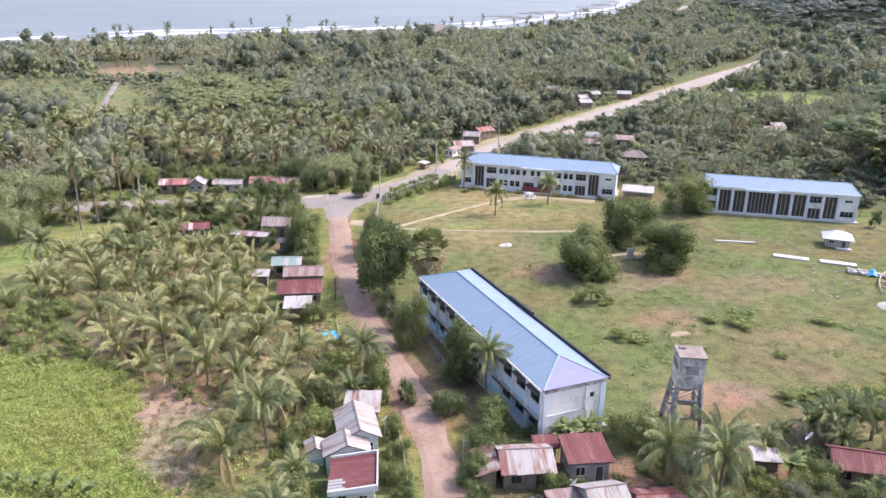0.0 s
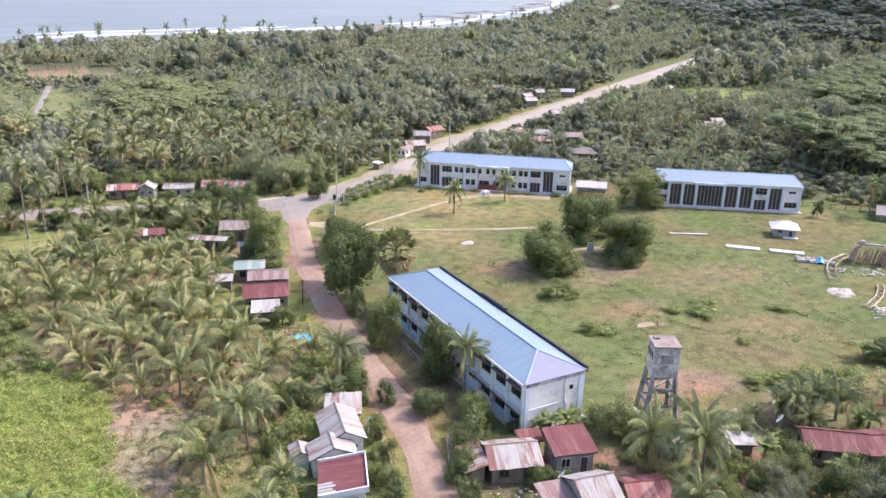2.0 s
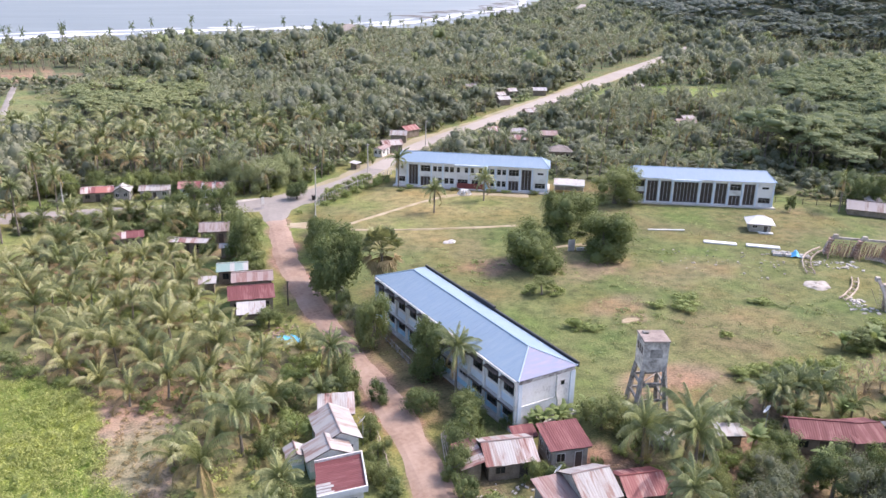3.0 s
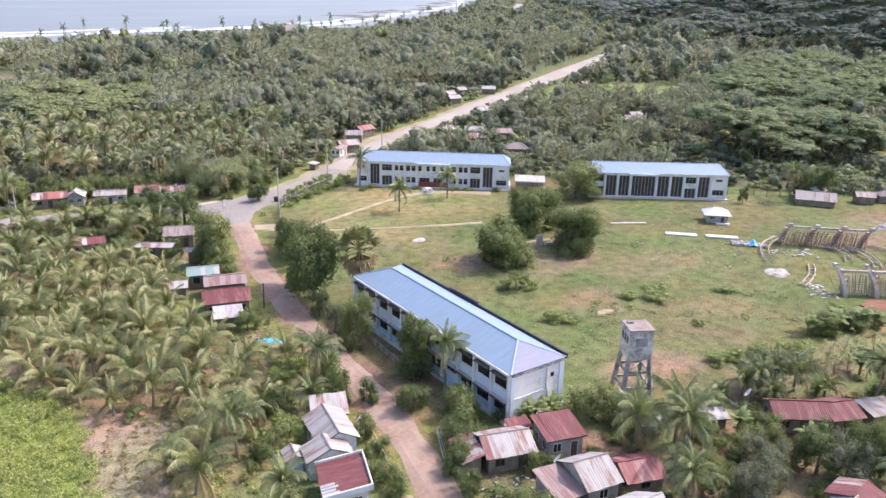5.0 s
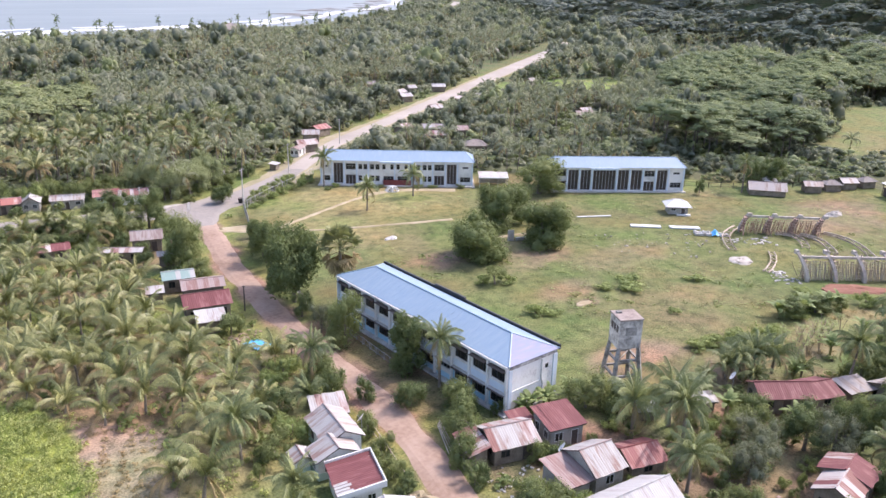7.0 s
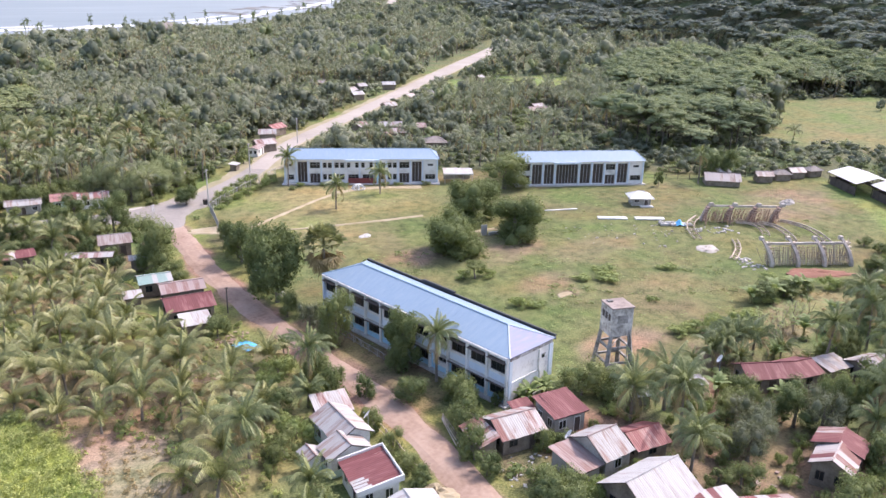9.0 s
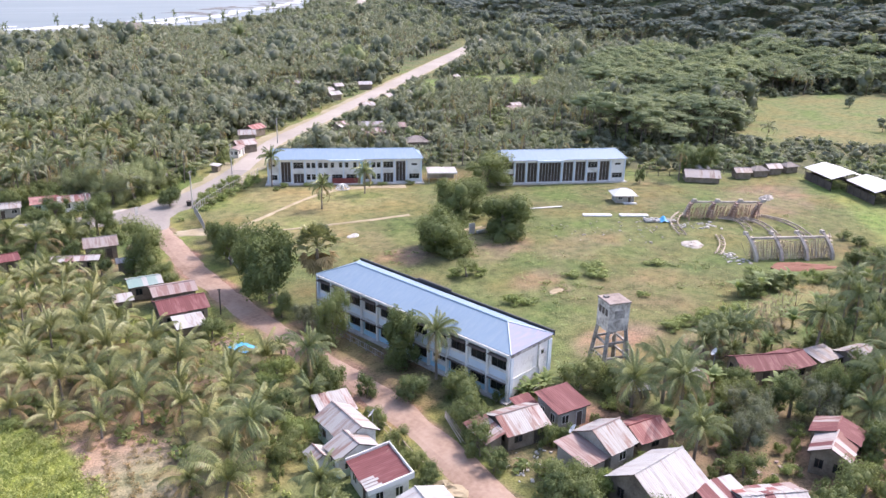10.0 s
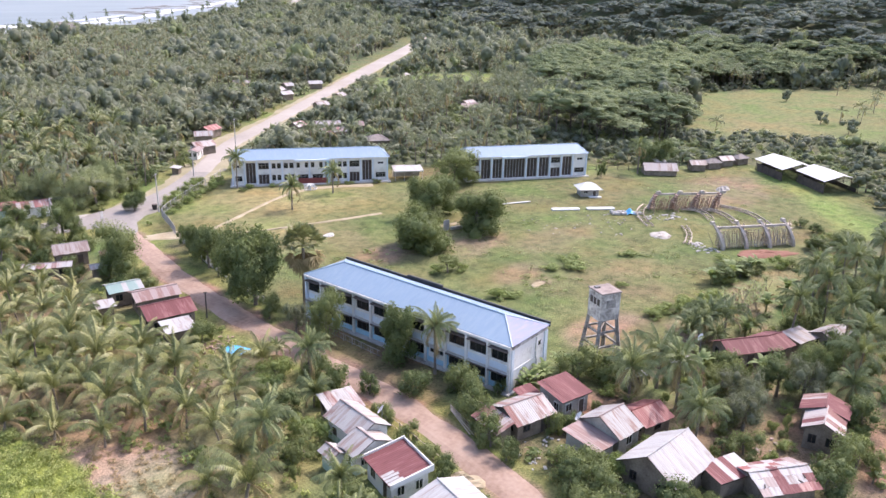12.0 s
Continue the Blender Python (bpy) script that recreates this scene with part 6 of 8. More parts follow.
def palm_parts(seed, h, fronds, leaflets, L, lean=0.6, trunk_sides=6, dry=0.25, r0=0.2, spread=52, blade=0.5):
    """Trunk, green fronds rising and arching over, and yellowed fronds hanging below them."""
    rng = random.Random(seed)
    az0, ln = rng.uniform(0, 6.28), lean * rng.uniform(0.2, 1.0)
    tip = Vector((math.cos(az0) * ln, math.sin(az0) * ln, h))
    trunk = MB()
    m = 5
    trunk.tube([(tip.x * (i / m) ** 1.6, tip.y * (i / m) ** 1.6, -0.3 + (h + 0.3) * i / m) for i in range(m + 1)], [r0 * (1.25 - 0.55 * (i / m) ** 0.5) for i in range(m + 1)], trunk_sides)
    green, brown = MB(), MB()
    for i in range(fronds):
        u = (i + 0.5) / fronds
        az = i * 2.399 + rng.uniform(-0.6, 0.6)
        e0 = radians(86 - spread * u ** 1.2 + rng.uniform(-10, 10))
        droop = radians(52 + 88 * u + rng.uniform(-25, 25))
        old = u > 1 - dry
        frond(brown if old else green, tip, az, e0 - (radians(24) if old else 0), droop, L * rng.uniform(0.72, 1.15) * (0.8 + 0.2 * min(1, 3 * u)), leaflets, L * rng.uniform(0.13, 0.19), rng, 0.05, blade)
    return trunk, green, brown


def cards(rng, centres, normals, size, tilt=0.55):
    """Leaf clumps: uneven four-cornered blades facing roughly outwards."""
    n = len(centres)
    nrm = normals + rng.normal(0, tilt, (n, 3))
    nrm /= np.linalg.norm(nrm, axis=1)[:, None] + 1e-6
    ref = rng.normal(0, 1, (n, 3))
    u = np.cross(nrm, ref)
    u /= np.linalg.norm(u, axis=1)[:, None] + 1e-6
    v = np.cross(nrm, u)
    s = size * rng.uniform(0.6, 1.35, (n, 1))
    k = rng.uniform(0.55, 1.15, (n, 4, 1))
    bend = nrm * s * rng.uniform(-0.3, 0.1, (n, 1))
    q = np.stack([centres - u * s * k[:, 0] * 1.25, centres + v * s * k[:, 1] * 0.75 + bend, centres + u * s * k[:, 2] * 1.25, centres - v * s * k[:, 3] * 0.75 + bend], 1)
    i = np.arange(n)[:, None] * 4
    return q.reshape(-1, 3), np.concatenate([i + [[0, 1, 2]], i + [[0, 2, 3]]])


def ball_arrays(level):
    """A unit ball of 20 or 80 triangles."""
    bm = bmesh.new()
    bmesh.ops.create_icosphere(bm, subdivisions=level, radius=1.0)
    v = np.array([p.co[:] for p in bm.verts], np.float32)
    f = np.array([[q.index for q in t.verts] for t in bm.faces], np.int64)
    bm.free()
    return v, f


BALLS = {1: ball_arrays(1), 2: ball_arrays(2)}


def clumps(rng, centres, radii, squash, level):
    """Uneven leafy masses inside a crown, under its outer leaves."""
    bv, bf = BALLS[level]
    vs, fs, n = [], [], 0
    for c, r in zip(centres, radii):
        wob = 1 + 0.2 * np.sin(bv @ rng.normal(0, 3.2, 3) + rng.uniform(0, 6))[:, None] + rng.uniform(-0.1, 0.1, (len(bv), 1))
        vs.append(c + bv * r * wob * squash)
        fs.append(bf + n)
        n += len(bv)
    return np.concatenate(vs), np.concatenate(fs)


def joined(a, b):
    return np.concatenate([a[0], b[0]]), np.concatenate([a[1], b[1] + len(a[0])])


def crown_arrays(seed, H, R, n, size, flat=1.0, lobes=7, base=0.35, tilt=0.55, up=0.0, shell=(0.72, 1.08), core=0, fill=0.9):
    """Leaves of a broad crown: several overlapping lobes, denser outside."""
    rng = np.random.RandomState(seed)
    cz, ch = H * (base + 1) / 2, H * (1 - base) / 2
    k = lobes
    a = rng.uniform(0, 6.28, k)
    d = R * 0.74 * np.sqrt(rng.uniform(0.1, 1, k))
    lc = np.stack([d * np.cos(a), d * np.sin(a), cz + ch * rng.uniform(-0.62, 0.6, k)], 1)
    lc[0] = (0, 0, cz + ch * 0.35)
    lr = R * rng.uniform(0.24, 0.46, k) * (1.0 if k > 8 else 1.25)
    which = rng.randint(0, k, n)
    dirs = rng.normal(0, 1, (n, 3))
    dirs[:, 2] = dirs[:, 2] * 0.9 + 0.25
    dirs /= np.linalg.norm(dirs, axis=1)[:, None]
    rad = lr[which][:, None] * rng.uniform(*shell, (n, 1))
    sq = np.array([1, 1, min(1.25, max(0.35, ch / R * 1.25)) * flat])
    c = lc[which] + dirs * rad * sq
    v, f = cards(rng, c, dirs + np.array([0, 0, up]), size, tilt)
    if core:
        v, f = joined((v, f), clumps(rng, lc, lr * fill, sq, core))
    return v, f, lc


def trunk_mb(seed, H, lobes, r, limbs=5):
    rng = random.Random(seed)
    mb = MB()
    top = Vector((rng.uniform(-0.3, 0.3), rng.uniform(-0.3, 0.3), H * 0.42))
    mb.tube([(0, 0, -0.3), (0, 0, 0.25), top * 0.6, top], [r * 1.35, r, r * 0.85, r * 0.6], 7)
    for l in lobes[:limbs]:
        e = Vector(l)
        mb.tube([top * 0.85, top.lerp(e, 0.5) + Vector((0, 0, 0.2)), e], [r * 0.5, r * 0.33, r * 0.12], 5)
    return mb


PARK = pose(0, 0, -60)
TREES, PALMS = {}, {}


def tree_proto(key, seed, H, R, n, size, mat, lobes=7, base=0.3, flat=1.0, tilt=0.38, fill=0.5):
    v, f, lc = crown_arrays(seed, H, R, int(n * (2.0 if R > 3 else 1.3)), size * (0.62 if R > 3 else 0.78), flat, lobes, base, tilt, 0.0, (0.62, 1.16), 1, fill)
    TREES[key] = (trunk_mb(seed, H, lc, 0.03 * H + 0.02).mesh("trunk", M["bark"]), fast_mesh("crown", v, f, M[mat], True), H, R)


for i in range(3):
    tree_proto(("tree_dark", i), 10 + i, 10, 4.6, 4800, 0.21, "tree_dark", 17, -0.02)
    tree_proto(("tree_full", i), 14 + i, 10, 4.6, 7600, 0.22, "tree_full", 30, -0.2, tilt=0.5, fill=0.6)
    tree_proto(("tree_road", i), 60 + i, 10, 4.8, 4600, 0.3, "tree_dark", 19, 0.06, tilt=0.6, fill=0.52)
    tree_proto(("tree_oval", i), 70 + i, 10, 3.4, 4200, 0.27, "tree_dark", 22, -0.1, tilt=0.6, fill=0.55)
    tree_proto(("tree_light", i), 24 + i, 10, 6.0, 9000, 0.21, "wood_bright", 26, 0.0)
    tree_proto(("tree_mid", i), 20 + i, 8, 4.0, 3200, 0.18, "tree_mid", 12)
    tree_proto(("tree_grey", i), 30 + i, 8, 3.6, 2600, 0.17, "tree_grey", 17, 0.0)
    tree_proto(("tree_soft", i), 64 + i, 8, 3.6, 5200, 0.16, "tree_mid", 26, -0.1, fill=0.45)
    tree_proto(("bush_dark", i), 40 + i, 4, 2.6, 2300, 0.125, "tree_dark", 14, -0.1)
    tree_proto(("bush_mid", i), 50 + i, 4, 2.6, 2300, 0.125, "tree_mid", 14, -0.1)
    tree_proto(("bush_low", i), 56 + i, 2, 2.6, 1700, 0.12, "shrub_bright", 16, -0.1, tilt=0.5)


def tree(name, label, x, y, H, R, key, yaw=None, group=""):
    r = random.Random(round(x * 13 + y * 7))
    tr, cr, h0, r0 = TREES[(key, r.randrange(3))]
    t = thing(name, label, "bush" if key.startswith("bush") else "tree", Matrix.Translation((x, y, 0)) @ pose(0, 0, 0, 0, 0, r.uniform(0, 360)) @ Matrix.Diagonal((R / r0, R / r0, H / h0, 1)), group)
    part("trunk", tr, None, t)
    part("crown", cr, None, t)


for i in range(5):
    tk, gr, br = palm_parts(100 + i, 2.6, 17, 25, 5.6, 0.7, dry=0.24, r0=0.2, blade=0.46)
    PALMS[("young", i)] = (tk.mesh("trunk", M["palm_bark"]), gr.mesh("crown", M["palm_leaf"]), br.mesh("dry_fronds", M["palm_dry"]), 2.6)
    tk, gr, br = palm_parts(120 + i, 8.5, 26, 22, 4.3, 0.6, dry=0.14, r0=0.19, spread=108, blade=0.52)
    PALMS[("tall", i)] = (tk.mesh("trunk", M["palm_bark"]), gr.mesh("crown", M["palm_green"]), br.mesh("dry_fronds", M["palm_dry"]), 8.5)


for i in range(5):
    tk, gr, br = palm_parts(140 + i, 1.2, 26, 20, 4.0, 0.3, dry=0.06, r0=0.2)
    PALMS[("short", i)] = (tk.mesh("trunk", M["palm_bark"]), gr.mesh("crown", M["palm_green"]), br.mesh("dry_fronds", M["palm_dry"]), 1.2)


def palm(x, y, h, kind="tall", k=1.0, label="tall coconut palm with a slender grey trunk", group="coconut palms"):
    r = random.Random(round(x * 31 + y * 17))
    tk, gr, br, h0 = PALMS[(kind, r.randrange(5))]
    t = thing("coconut_palm", label, "palm tree", Matrix.Translation((x, y, 0)) @ pose(0, 0, 0, 0, 0, r.uniform(0, 360)) @ Matrix.Diagonal((k, k, k, 1)), group)
    z = h / (h0 * k)
    part("trunk", tk, None, t, m=Matrix.Diagonal((1, 1, z, 1)))
    part("crown", gr, None, t, m=Matrix.Translation((0, 0, h0 * (z - 1))))
    part("dry_fronds", br, None, t, m=Matrix.Translation((0, 0, h0 * (z - 1))))


def fan_palm(x, y, h, k=1.0):
    """A palm with round pleated leaves on long stalks and a skirt of dead ones."""
    rng = random.Random(round(x * 5 + y))
    t = thing("fan_palm", "fan palm with a skirt of dry brown leaves", "palm tree", pose(x, y, 0))
    part("trunk", MB().tube([(0, 0, -0.3), (0, 0, h * 0.5), (0.1, 0, h)], [0.34, 0.28, 0.25], 7), "palm_bark", t)
    green, dead = MB(), MB()
    for i in range(60):
        u = i / 59
        az, e = i * 2.399 + rng.uniform(-0.3, 0.3), radians(88 - 105 * u ** 0.9 + rng.uniform(-8, 8))
        old = u > 0.68
        if old:
            e = radians(rng.uniform(-62, -8))
        mb = dead if old else green
        L = (rng.uniform(1.3, 1.75) if not old else rng.uniform(1.0, 1.6)) * k
        d = Vector((math.cos(az) * math.cos(e), math.sin(az) * math.cos(e), math.sin(e)))
        top = Vector((0.1, 0, h - (0.5 * k if old else 0)))
        hub = top + d * L - Vector((0, 0, 0.1 * L * u))
        mb.tube([top, hub], [0.035, 0.025], 3)
        side = Vector((-math.sin(az), math.cos(az), 0))
        r = rng.uniform(0.95, 1.25) * k
        for j in range(-5, 6):
            a = j * 0.27
            tip = hub + (d * math.cos(a) + side * math.sin(a)) * r + Vector((0, 0, (-0.45 * rng.random() - 0.1) * r))
            w = (side * math.cos(a) - d * math.sin(a)) * 0.15 * k
            mid = hub.lerp(tip, 0.5) + Vector((0, 0, 0.08 * r))
            mb.add([hub, mid + w, tip, mid - w], [(0, 1, 2, 3)])
    part("crown", green, "palm_leaf", t)
    part("dead_leaves", dead, "palm_dry", t, "dry brown hanging leaves")


def banana(x, y, k=1.0):
    rng = random.Random(round(x * 11 + y * 3))
    t = thing("banana_plant", "banana plant with broad torn green leaves", "banana plant", pose(x, y, 0, 0, 0, rng.uniform(0, 360)), "banana plants")
    part("stem", MB().tube([(0, 0, -0.2), (0, 0, 0.9 * k), (0.05, 0, 1.5 * k)], [0.17 * k, 0.13 * k, 0.07 * k], 6), "lawn_tuft", t)
    for i in range(10):
        az, e0 = i * 2.4 + rng.uniform(-0.3, 0.3), radians(rng.uniform(45, 86))
        mb, p, L, n = MB(), Vector((0, 0, rng.uniform(0.8, 1.4) * k)), rng.uniform(1.8, 2.6) * k, 7
        side = Vector((-math.sin(az), math.cos(az), 0))
        vs = []
        for j in range(n + 1):
            u = j / n
            e = e0 - radians(95) * u ** 1.4
            w = 0.36 * k * math.sin(math.pi * (0.08 + 0.86 * u)) ** 0.8
            vs += [p - side * w + Vector((0, 0, -0.12 * w)), p.copy(), p + side * w + Vector((0, 0, -0.12 * w))]
            p = p + Vector((math.cos(az) * math.cos(e), math.sin(az) * math.cos(e), math.sin(e))) * (L / n)
        fs = [(j * 3 + a, j * 3 + 3 + a, j * 3 + 4 + a, j * 3 + 1 + a) for j in range(n) for a in (0, 1)]
        part("leaf", mb.add(vs, fs), "banana", t)


BIG = [(-3.2, 48.6, 14, 5.4), (-1.4, 55.4, 11.5, 4.0), (2.0, 69.0, 8.5, 3.3), (4.0, 75.5, 6.8, 2.5), (37.0, 46.8, 10.5, 6.6), (56.0, 59.4, 11, 6.6), (53.8, 45.2, 10.5, 6.6), (-3.0, 17.0, 9.8, 2.9), (13.0, 113, 5, 3.0)]
for i, (x, y, h, r) in enumerate(BIG):
    tree("shade_tree", "large dark green broad-crowned tree on the school grounds", x, y, h, r, "tree_full" if i in (4, 5, 6) else "tree_oval" if i == 7 else "tree_road", group="shade trees")
GREY = [(-5.5, 29.2, 9.8, 3.2), (-5.9, 35.4, 5.4, 2.0), (-10.6, 76.4, 11.4, 4.8), (83.8, 74.6, 10.8, 7.4), (17.2, -23.6, 4.6, 2.6), (11.4, -26.8, 6.4, 3.0), (15.4, -25.6, 6.4, 2.8), (23.0, -30.6, 7, 3.0)]
for x, y, h, r in GREY:
    tree("grey_green_tree", "loose-crowned green tree with a light open crown", x, y, h, r, "tree_soft" if r > 3.1 else "tree_grey", group="sparse trees")
DARKER = [(-8.2, 103.6, 9.0, 4.3), (-13.2, 104.4, 5.5, 2.6), (83.0, 144.0, 6.0, 3.4), (82.0, 136.4, 7.0, 4.0), (88.0, 134.4, 7.0, 4.2), (78.6, 129.0, 6.5, 3.4), (85.4, 126.6, 6.0, 3.6), (22.8, -27.4, 6.2, 3.3), (25.8, -30.6, 7.8, 2.4), (28.4, -31.8, 7.0, 2.4), (59.5, -6.6, 3.4, 2.8), (65.0, -8.4, 3.0, 2.6), (71, -19, 3.6, 3.2), (95, -20, 4.5, 4), (91, -15.5, 3.2, 2.8), (-5.2, 42.6, 4.6, 2.0), (-16.2, 112.0, 5.5, 3.2), (-11.0, 117.8, 6, 3.6), (-46, 112.6, 4.0, 2.4), (-41.8, 94.5, 6.5, 3.4), (138, 44, 8, 3.4), (142.5, 41, 9, 3.6), (118.0, 48.6, 4.5, 1.4)]
for x, y, h, r in DARKER:
    tree("dark_tree", "dense dark green tree at the edge of the grounds", x, y, h, r, "tree_dark", group="dark trees")
BUSHES = [(106.5, -8.0, 1.9, 2.1, 1), (103.6, -12.3, 2.7, 2.1, 0), (97.6, -16.5, 2.3, 2.5, 2), (95.6, -20.0, 1.9, 1.8, 2), (75.0, -12.4, 2.2, 2.1, 2), (68.9, -11.0, 2.4, 1.8, 1), (67.5, -8.0, 2.6, 2.1, 0), (92.1, -14.2, 2.4, 1.7, 0), (76.9, -14.5, 2.0, 1.6, 1), (84.4, -18.0, 2.2, 2.3, 2), (83.4, -21.8, 2.5, 2.5, 2),
          (12.9, -21.4, 2.6, 1.8, 1), (19.2, -19.4, 2.8, 2.0, 1), (16.4, -21.6, 2.4, 1.7, 0), (20.8, -24.6, 2.6, 1.8, 1), (9.0, -22.4, 2.2, 1.6, 1), (17.8, -15.6, 2.4, 1.8, 1), (22.6, -22.0, 3.0, 2.0, 0), (17.0, -18.0, 2.0, 1.6, 2), (-17.6, 80.4, 3.2, 2.2, 1), (-22.8, 80.6, 3.4, 2.4, 1), (-15.8, 86.2, 3.4, 2.0, 0), (-25.2, 88.0, 3.8, 2.6, 1), (-18.2, 92.0, 4.0, 2.4, 0), (-23.0, 92.8, 3.8, 2.6, 1), (-7.8, 95.8, 3.6, 2.2, 1), (-11.4, 98.6, 4.0, 2.6, 1), (-17.2, 98.2, 4.2, 2.8, 0), (-12.4, 66.6, 3.0, 2.3, 1), (-8.2, 9.4, 4.0, 2.7, 0), (-7.4, 0.2, 5.2, 3.3, 1), (-4.4, 3.6, 4.6, 2.8, 1), (-9.6, -2.6, 3.4, 2.0, 0), (-3.6, 6.4, 3.6, 2.2, 0), (-12.2, 13.8, 3.4, 1.7, 0), (-15.2, 17.4, 5.2, 2.3, 1), (-17.2, 26.6, 3.0, 3.0, 2), (-14.9, 21.9, 4.2, 2.8, 1), (-20.6, 24.6, 2.6, 2.6, 2), (-17.2, 43.4, 4.0, 2.7, 1), (-12.2, 70.0, 3.6, 2.6, 1),
          (-16.6, 6.6, 3.2, 1.8, 1), (-17.6, 2.6, 3.0, 1.8, 1), (-18.9, -1.6, 3.0, 1.8, 1), (-19.8, -4.6, 2.6, 1.7, 0), (-11.6, -5.2, 4.2, 2.2, 1), (-12.7, -8.2, 3.2, 1.8, 0), (-4.6, -9.4, 3.6, 1.4, 1), (9.6, -4.8, 5.0, 3.4, 1), (12.2, -7.8, 4.6, 3.0, 0), (14.6, -9.8, 4.2, 2.8, 1),
          (39.5, -4.6, 1.4, 2.6, 2), (44.6, -5.8, 1.5, 2.8, 2), (50.5, -8.6, 1.6, 3.0, 2), (36.5, -4.0, 1.2, 2.2, 2), (71, -3.0, 1.2, 2.4, 2), (66.0, -6.4, 1.2, 2.6, 2), (60, -7.6, 1.6, 2.6, 2), (41.5, -7.2, 2.6, 2.2, 2), (46.0, -9.5, 3.0, 2.6, 2), (6.0, -28.6, 3.6, 2.4, 1), (9.8, -25.4, 3.8, 2.4, 1), (-10.6, -14.6, 4.0, 2.8, 1), (-8.4, -16.2, 3.6, 2.4, 1), (-11.8, -17.8, 4.2, 2.8, 1), (-7.6, -19.0, 3.0, 2.0, 2), (-13.4, -16.6, 4.0, 2.6, 0), (-12.0, -20.8, 4.0, 3.0, 1),
          (-10.6, -26.4, 4.2, 3.2, 0), (-15.5, -20.5, 3.6, 2.6, 1), (28.4, 35.6, 1.4, 1.8, 2), (32.2, 33.4, 1.5, 2.0, 2), (47.9, 17.2, 1.3, 3.2, 2), (44.6, 20.6, 0.8, 2.2, 2), (51.4, 20.4, 1.0, 2.6, 2), (26.0, 20.0, 1.7, 2.0, 2), (28.2, 18.4, 0.9, 2.2, 2), (61.8, 12.9, 0.8, 2.4, 2), (45.5, 6.3, 0.8, 1.4, 2), (-24.2, 12.0, 3.4, 3.0, 2), (-27.5, 9.5, 3.6, 2.6, 1),
          (-30.5, -3.5, 4.4, 3.0, 1), (-22.5, 18.5, 4.2, 2.8, 0), (-10.2, 72.0, 3.0, 2.2, 1), (-46.5, 116, 3.4, 2.0, 0), (-20, 108, 4, 2.6, 1), (-27, 110, 4, 2.6, 0),
          (33.5, -28.5, 4.0, 3.0, 1), (38.5, -32, 5.5, 3.4, 0), (20.5, -21.0, 4.4, 2.8, 1), (24.5, -19.5, 4.0, 2.6, 0), (11.5, -20.5, 4.0, 2.6, 1), (46, -24, 5, 3.4, 1), (21.8, -38, 5, 3.2, 0), (10.5, -39.5, 5, 3.2, 1), (4.5, -38, 4.6, 3, 0), (-36.5, 129.5, 2.6, 2.0, 1), (-29.0, 129.2, 2.4, 1.8, 0), (-21.0, 127.0, 2.6, 2.0, 1), (-13.4, 123.6, 2.8, 2.0, 0), (0.8, 124.5, 4.0, 2.6, 1), (-30, 112.5, 3.4, 2.4, 1), (-24, 111, 3.4, 2.4, 0), (-36, 114, 3.2, 2.4, 1), (-13.5, 107, 3.6, 2.4, 1), (-6.5, 101.5, 3.4, 2.2, 1), (14, 127, 5, 3.2, 0), (22, 129.5, 5, 3.2, 1), (30, 134, 5, 3, 0), (46, 143, 5, 3, 1), (10, 125, 5, 3.0, 1)]
for x, y, h, r, k in BUSHES:
    tree("bush", ("dark dense bush beside a house", "dense leafy green bush on rough grass", "low pale green shrub spreading over the grass")[k], x, y, h, r, ("bush_dark", "bush_mid", "bush_low")[k], group="bushes")
tree("small_tree", "small thin-branched light green tree on the field", 30.0, 34.2, 3.4, 2.7, "tree_mid", group="field trees")
for x, y, h, r in ((5.2, 79.6, 5.4, 1.5), (3.0, 72.4, 5.6, 1.5), (0.8, 64.4, 5.4, 1.4), (6.6, 84.4, 4.2, 1.2)):
    tree("roadside_tree", "slim dark tree beside the dirt road", x, y, h, r, "tree_dark", group="roadside trees")
for i, (x, y, h, r) in enumerate(((19.0, 109.6, 2.0, 2.0), (22.4, 112.4, 2.6, 2.4), (25.6, 115.0, 2.2, 2.2), (29.0, 117.4, 2.6, 2.4), (33.2, 120.0, 2.4, 2.3), (36.4, 122.6, 2.4, 2.3), (21.0, 107.6, 1.4, 1.7), (25.0, 110.2, 1.8, 2.0), (29.4, 112.6, 2.2, 2.2), (33.4, 115.2, 2.0, 2.1), (37.0, 117.0, 2.2, 2.2), (40.2, 119.4, 2.4, 2.2), (40.4, 109.0, 1.0, 1.3), (43.6, 110.6, 1.1, 1.5), (48.6, 107.2, 0.9, 1.4), (53.0, 103.4, 0.9, 1.4), (61.0, 97.0, 1.1, 1.6), (64.0, 94.6, 1.0, 1.5), (70.4, 90.6, 1.1, 1.5), (17.4, 104.8, 1.2, 1.5))):
    tree("shrub", "leafy green shrub along the school fence", x, y, h, r, "bush_low" if i % 3 else "bush_mid", group="shrubs")
for x, y, h, r in ((-65, 112.5, 12, 8.6), (-73, 125, 11, 8), (-60, 121, 10, 6.0), (-64, 103.5, 7, 4.6), (4.6, 124.4, 9.0, 4.8), (10.4, 125.4, 8.6, 5.0), (0.6, 131.5, 10.0, 4.8), (17.0, 129.6, 8.4, 4.4)):
    tree("spreading_tree", "large light green spreading tree beside the highway", x, y, h, r, "tree_light", group="spreading trees")
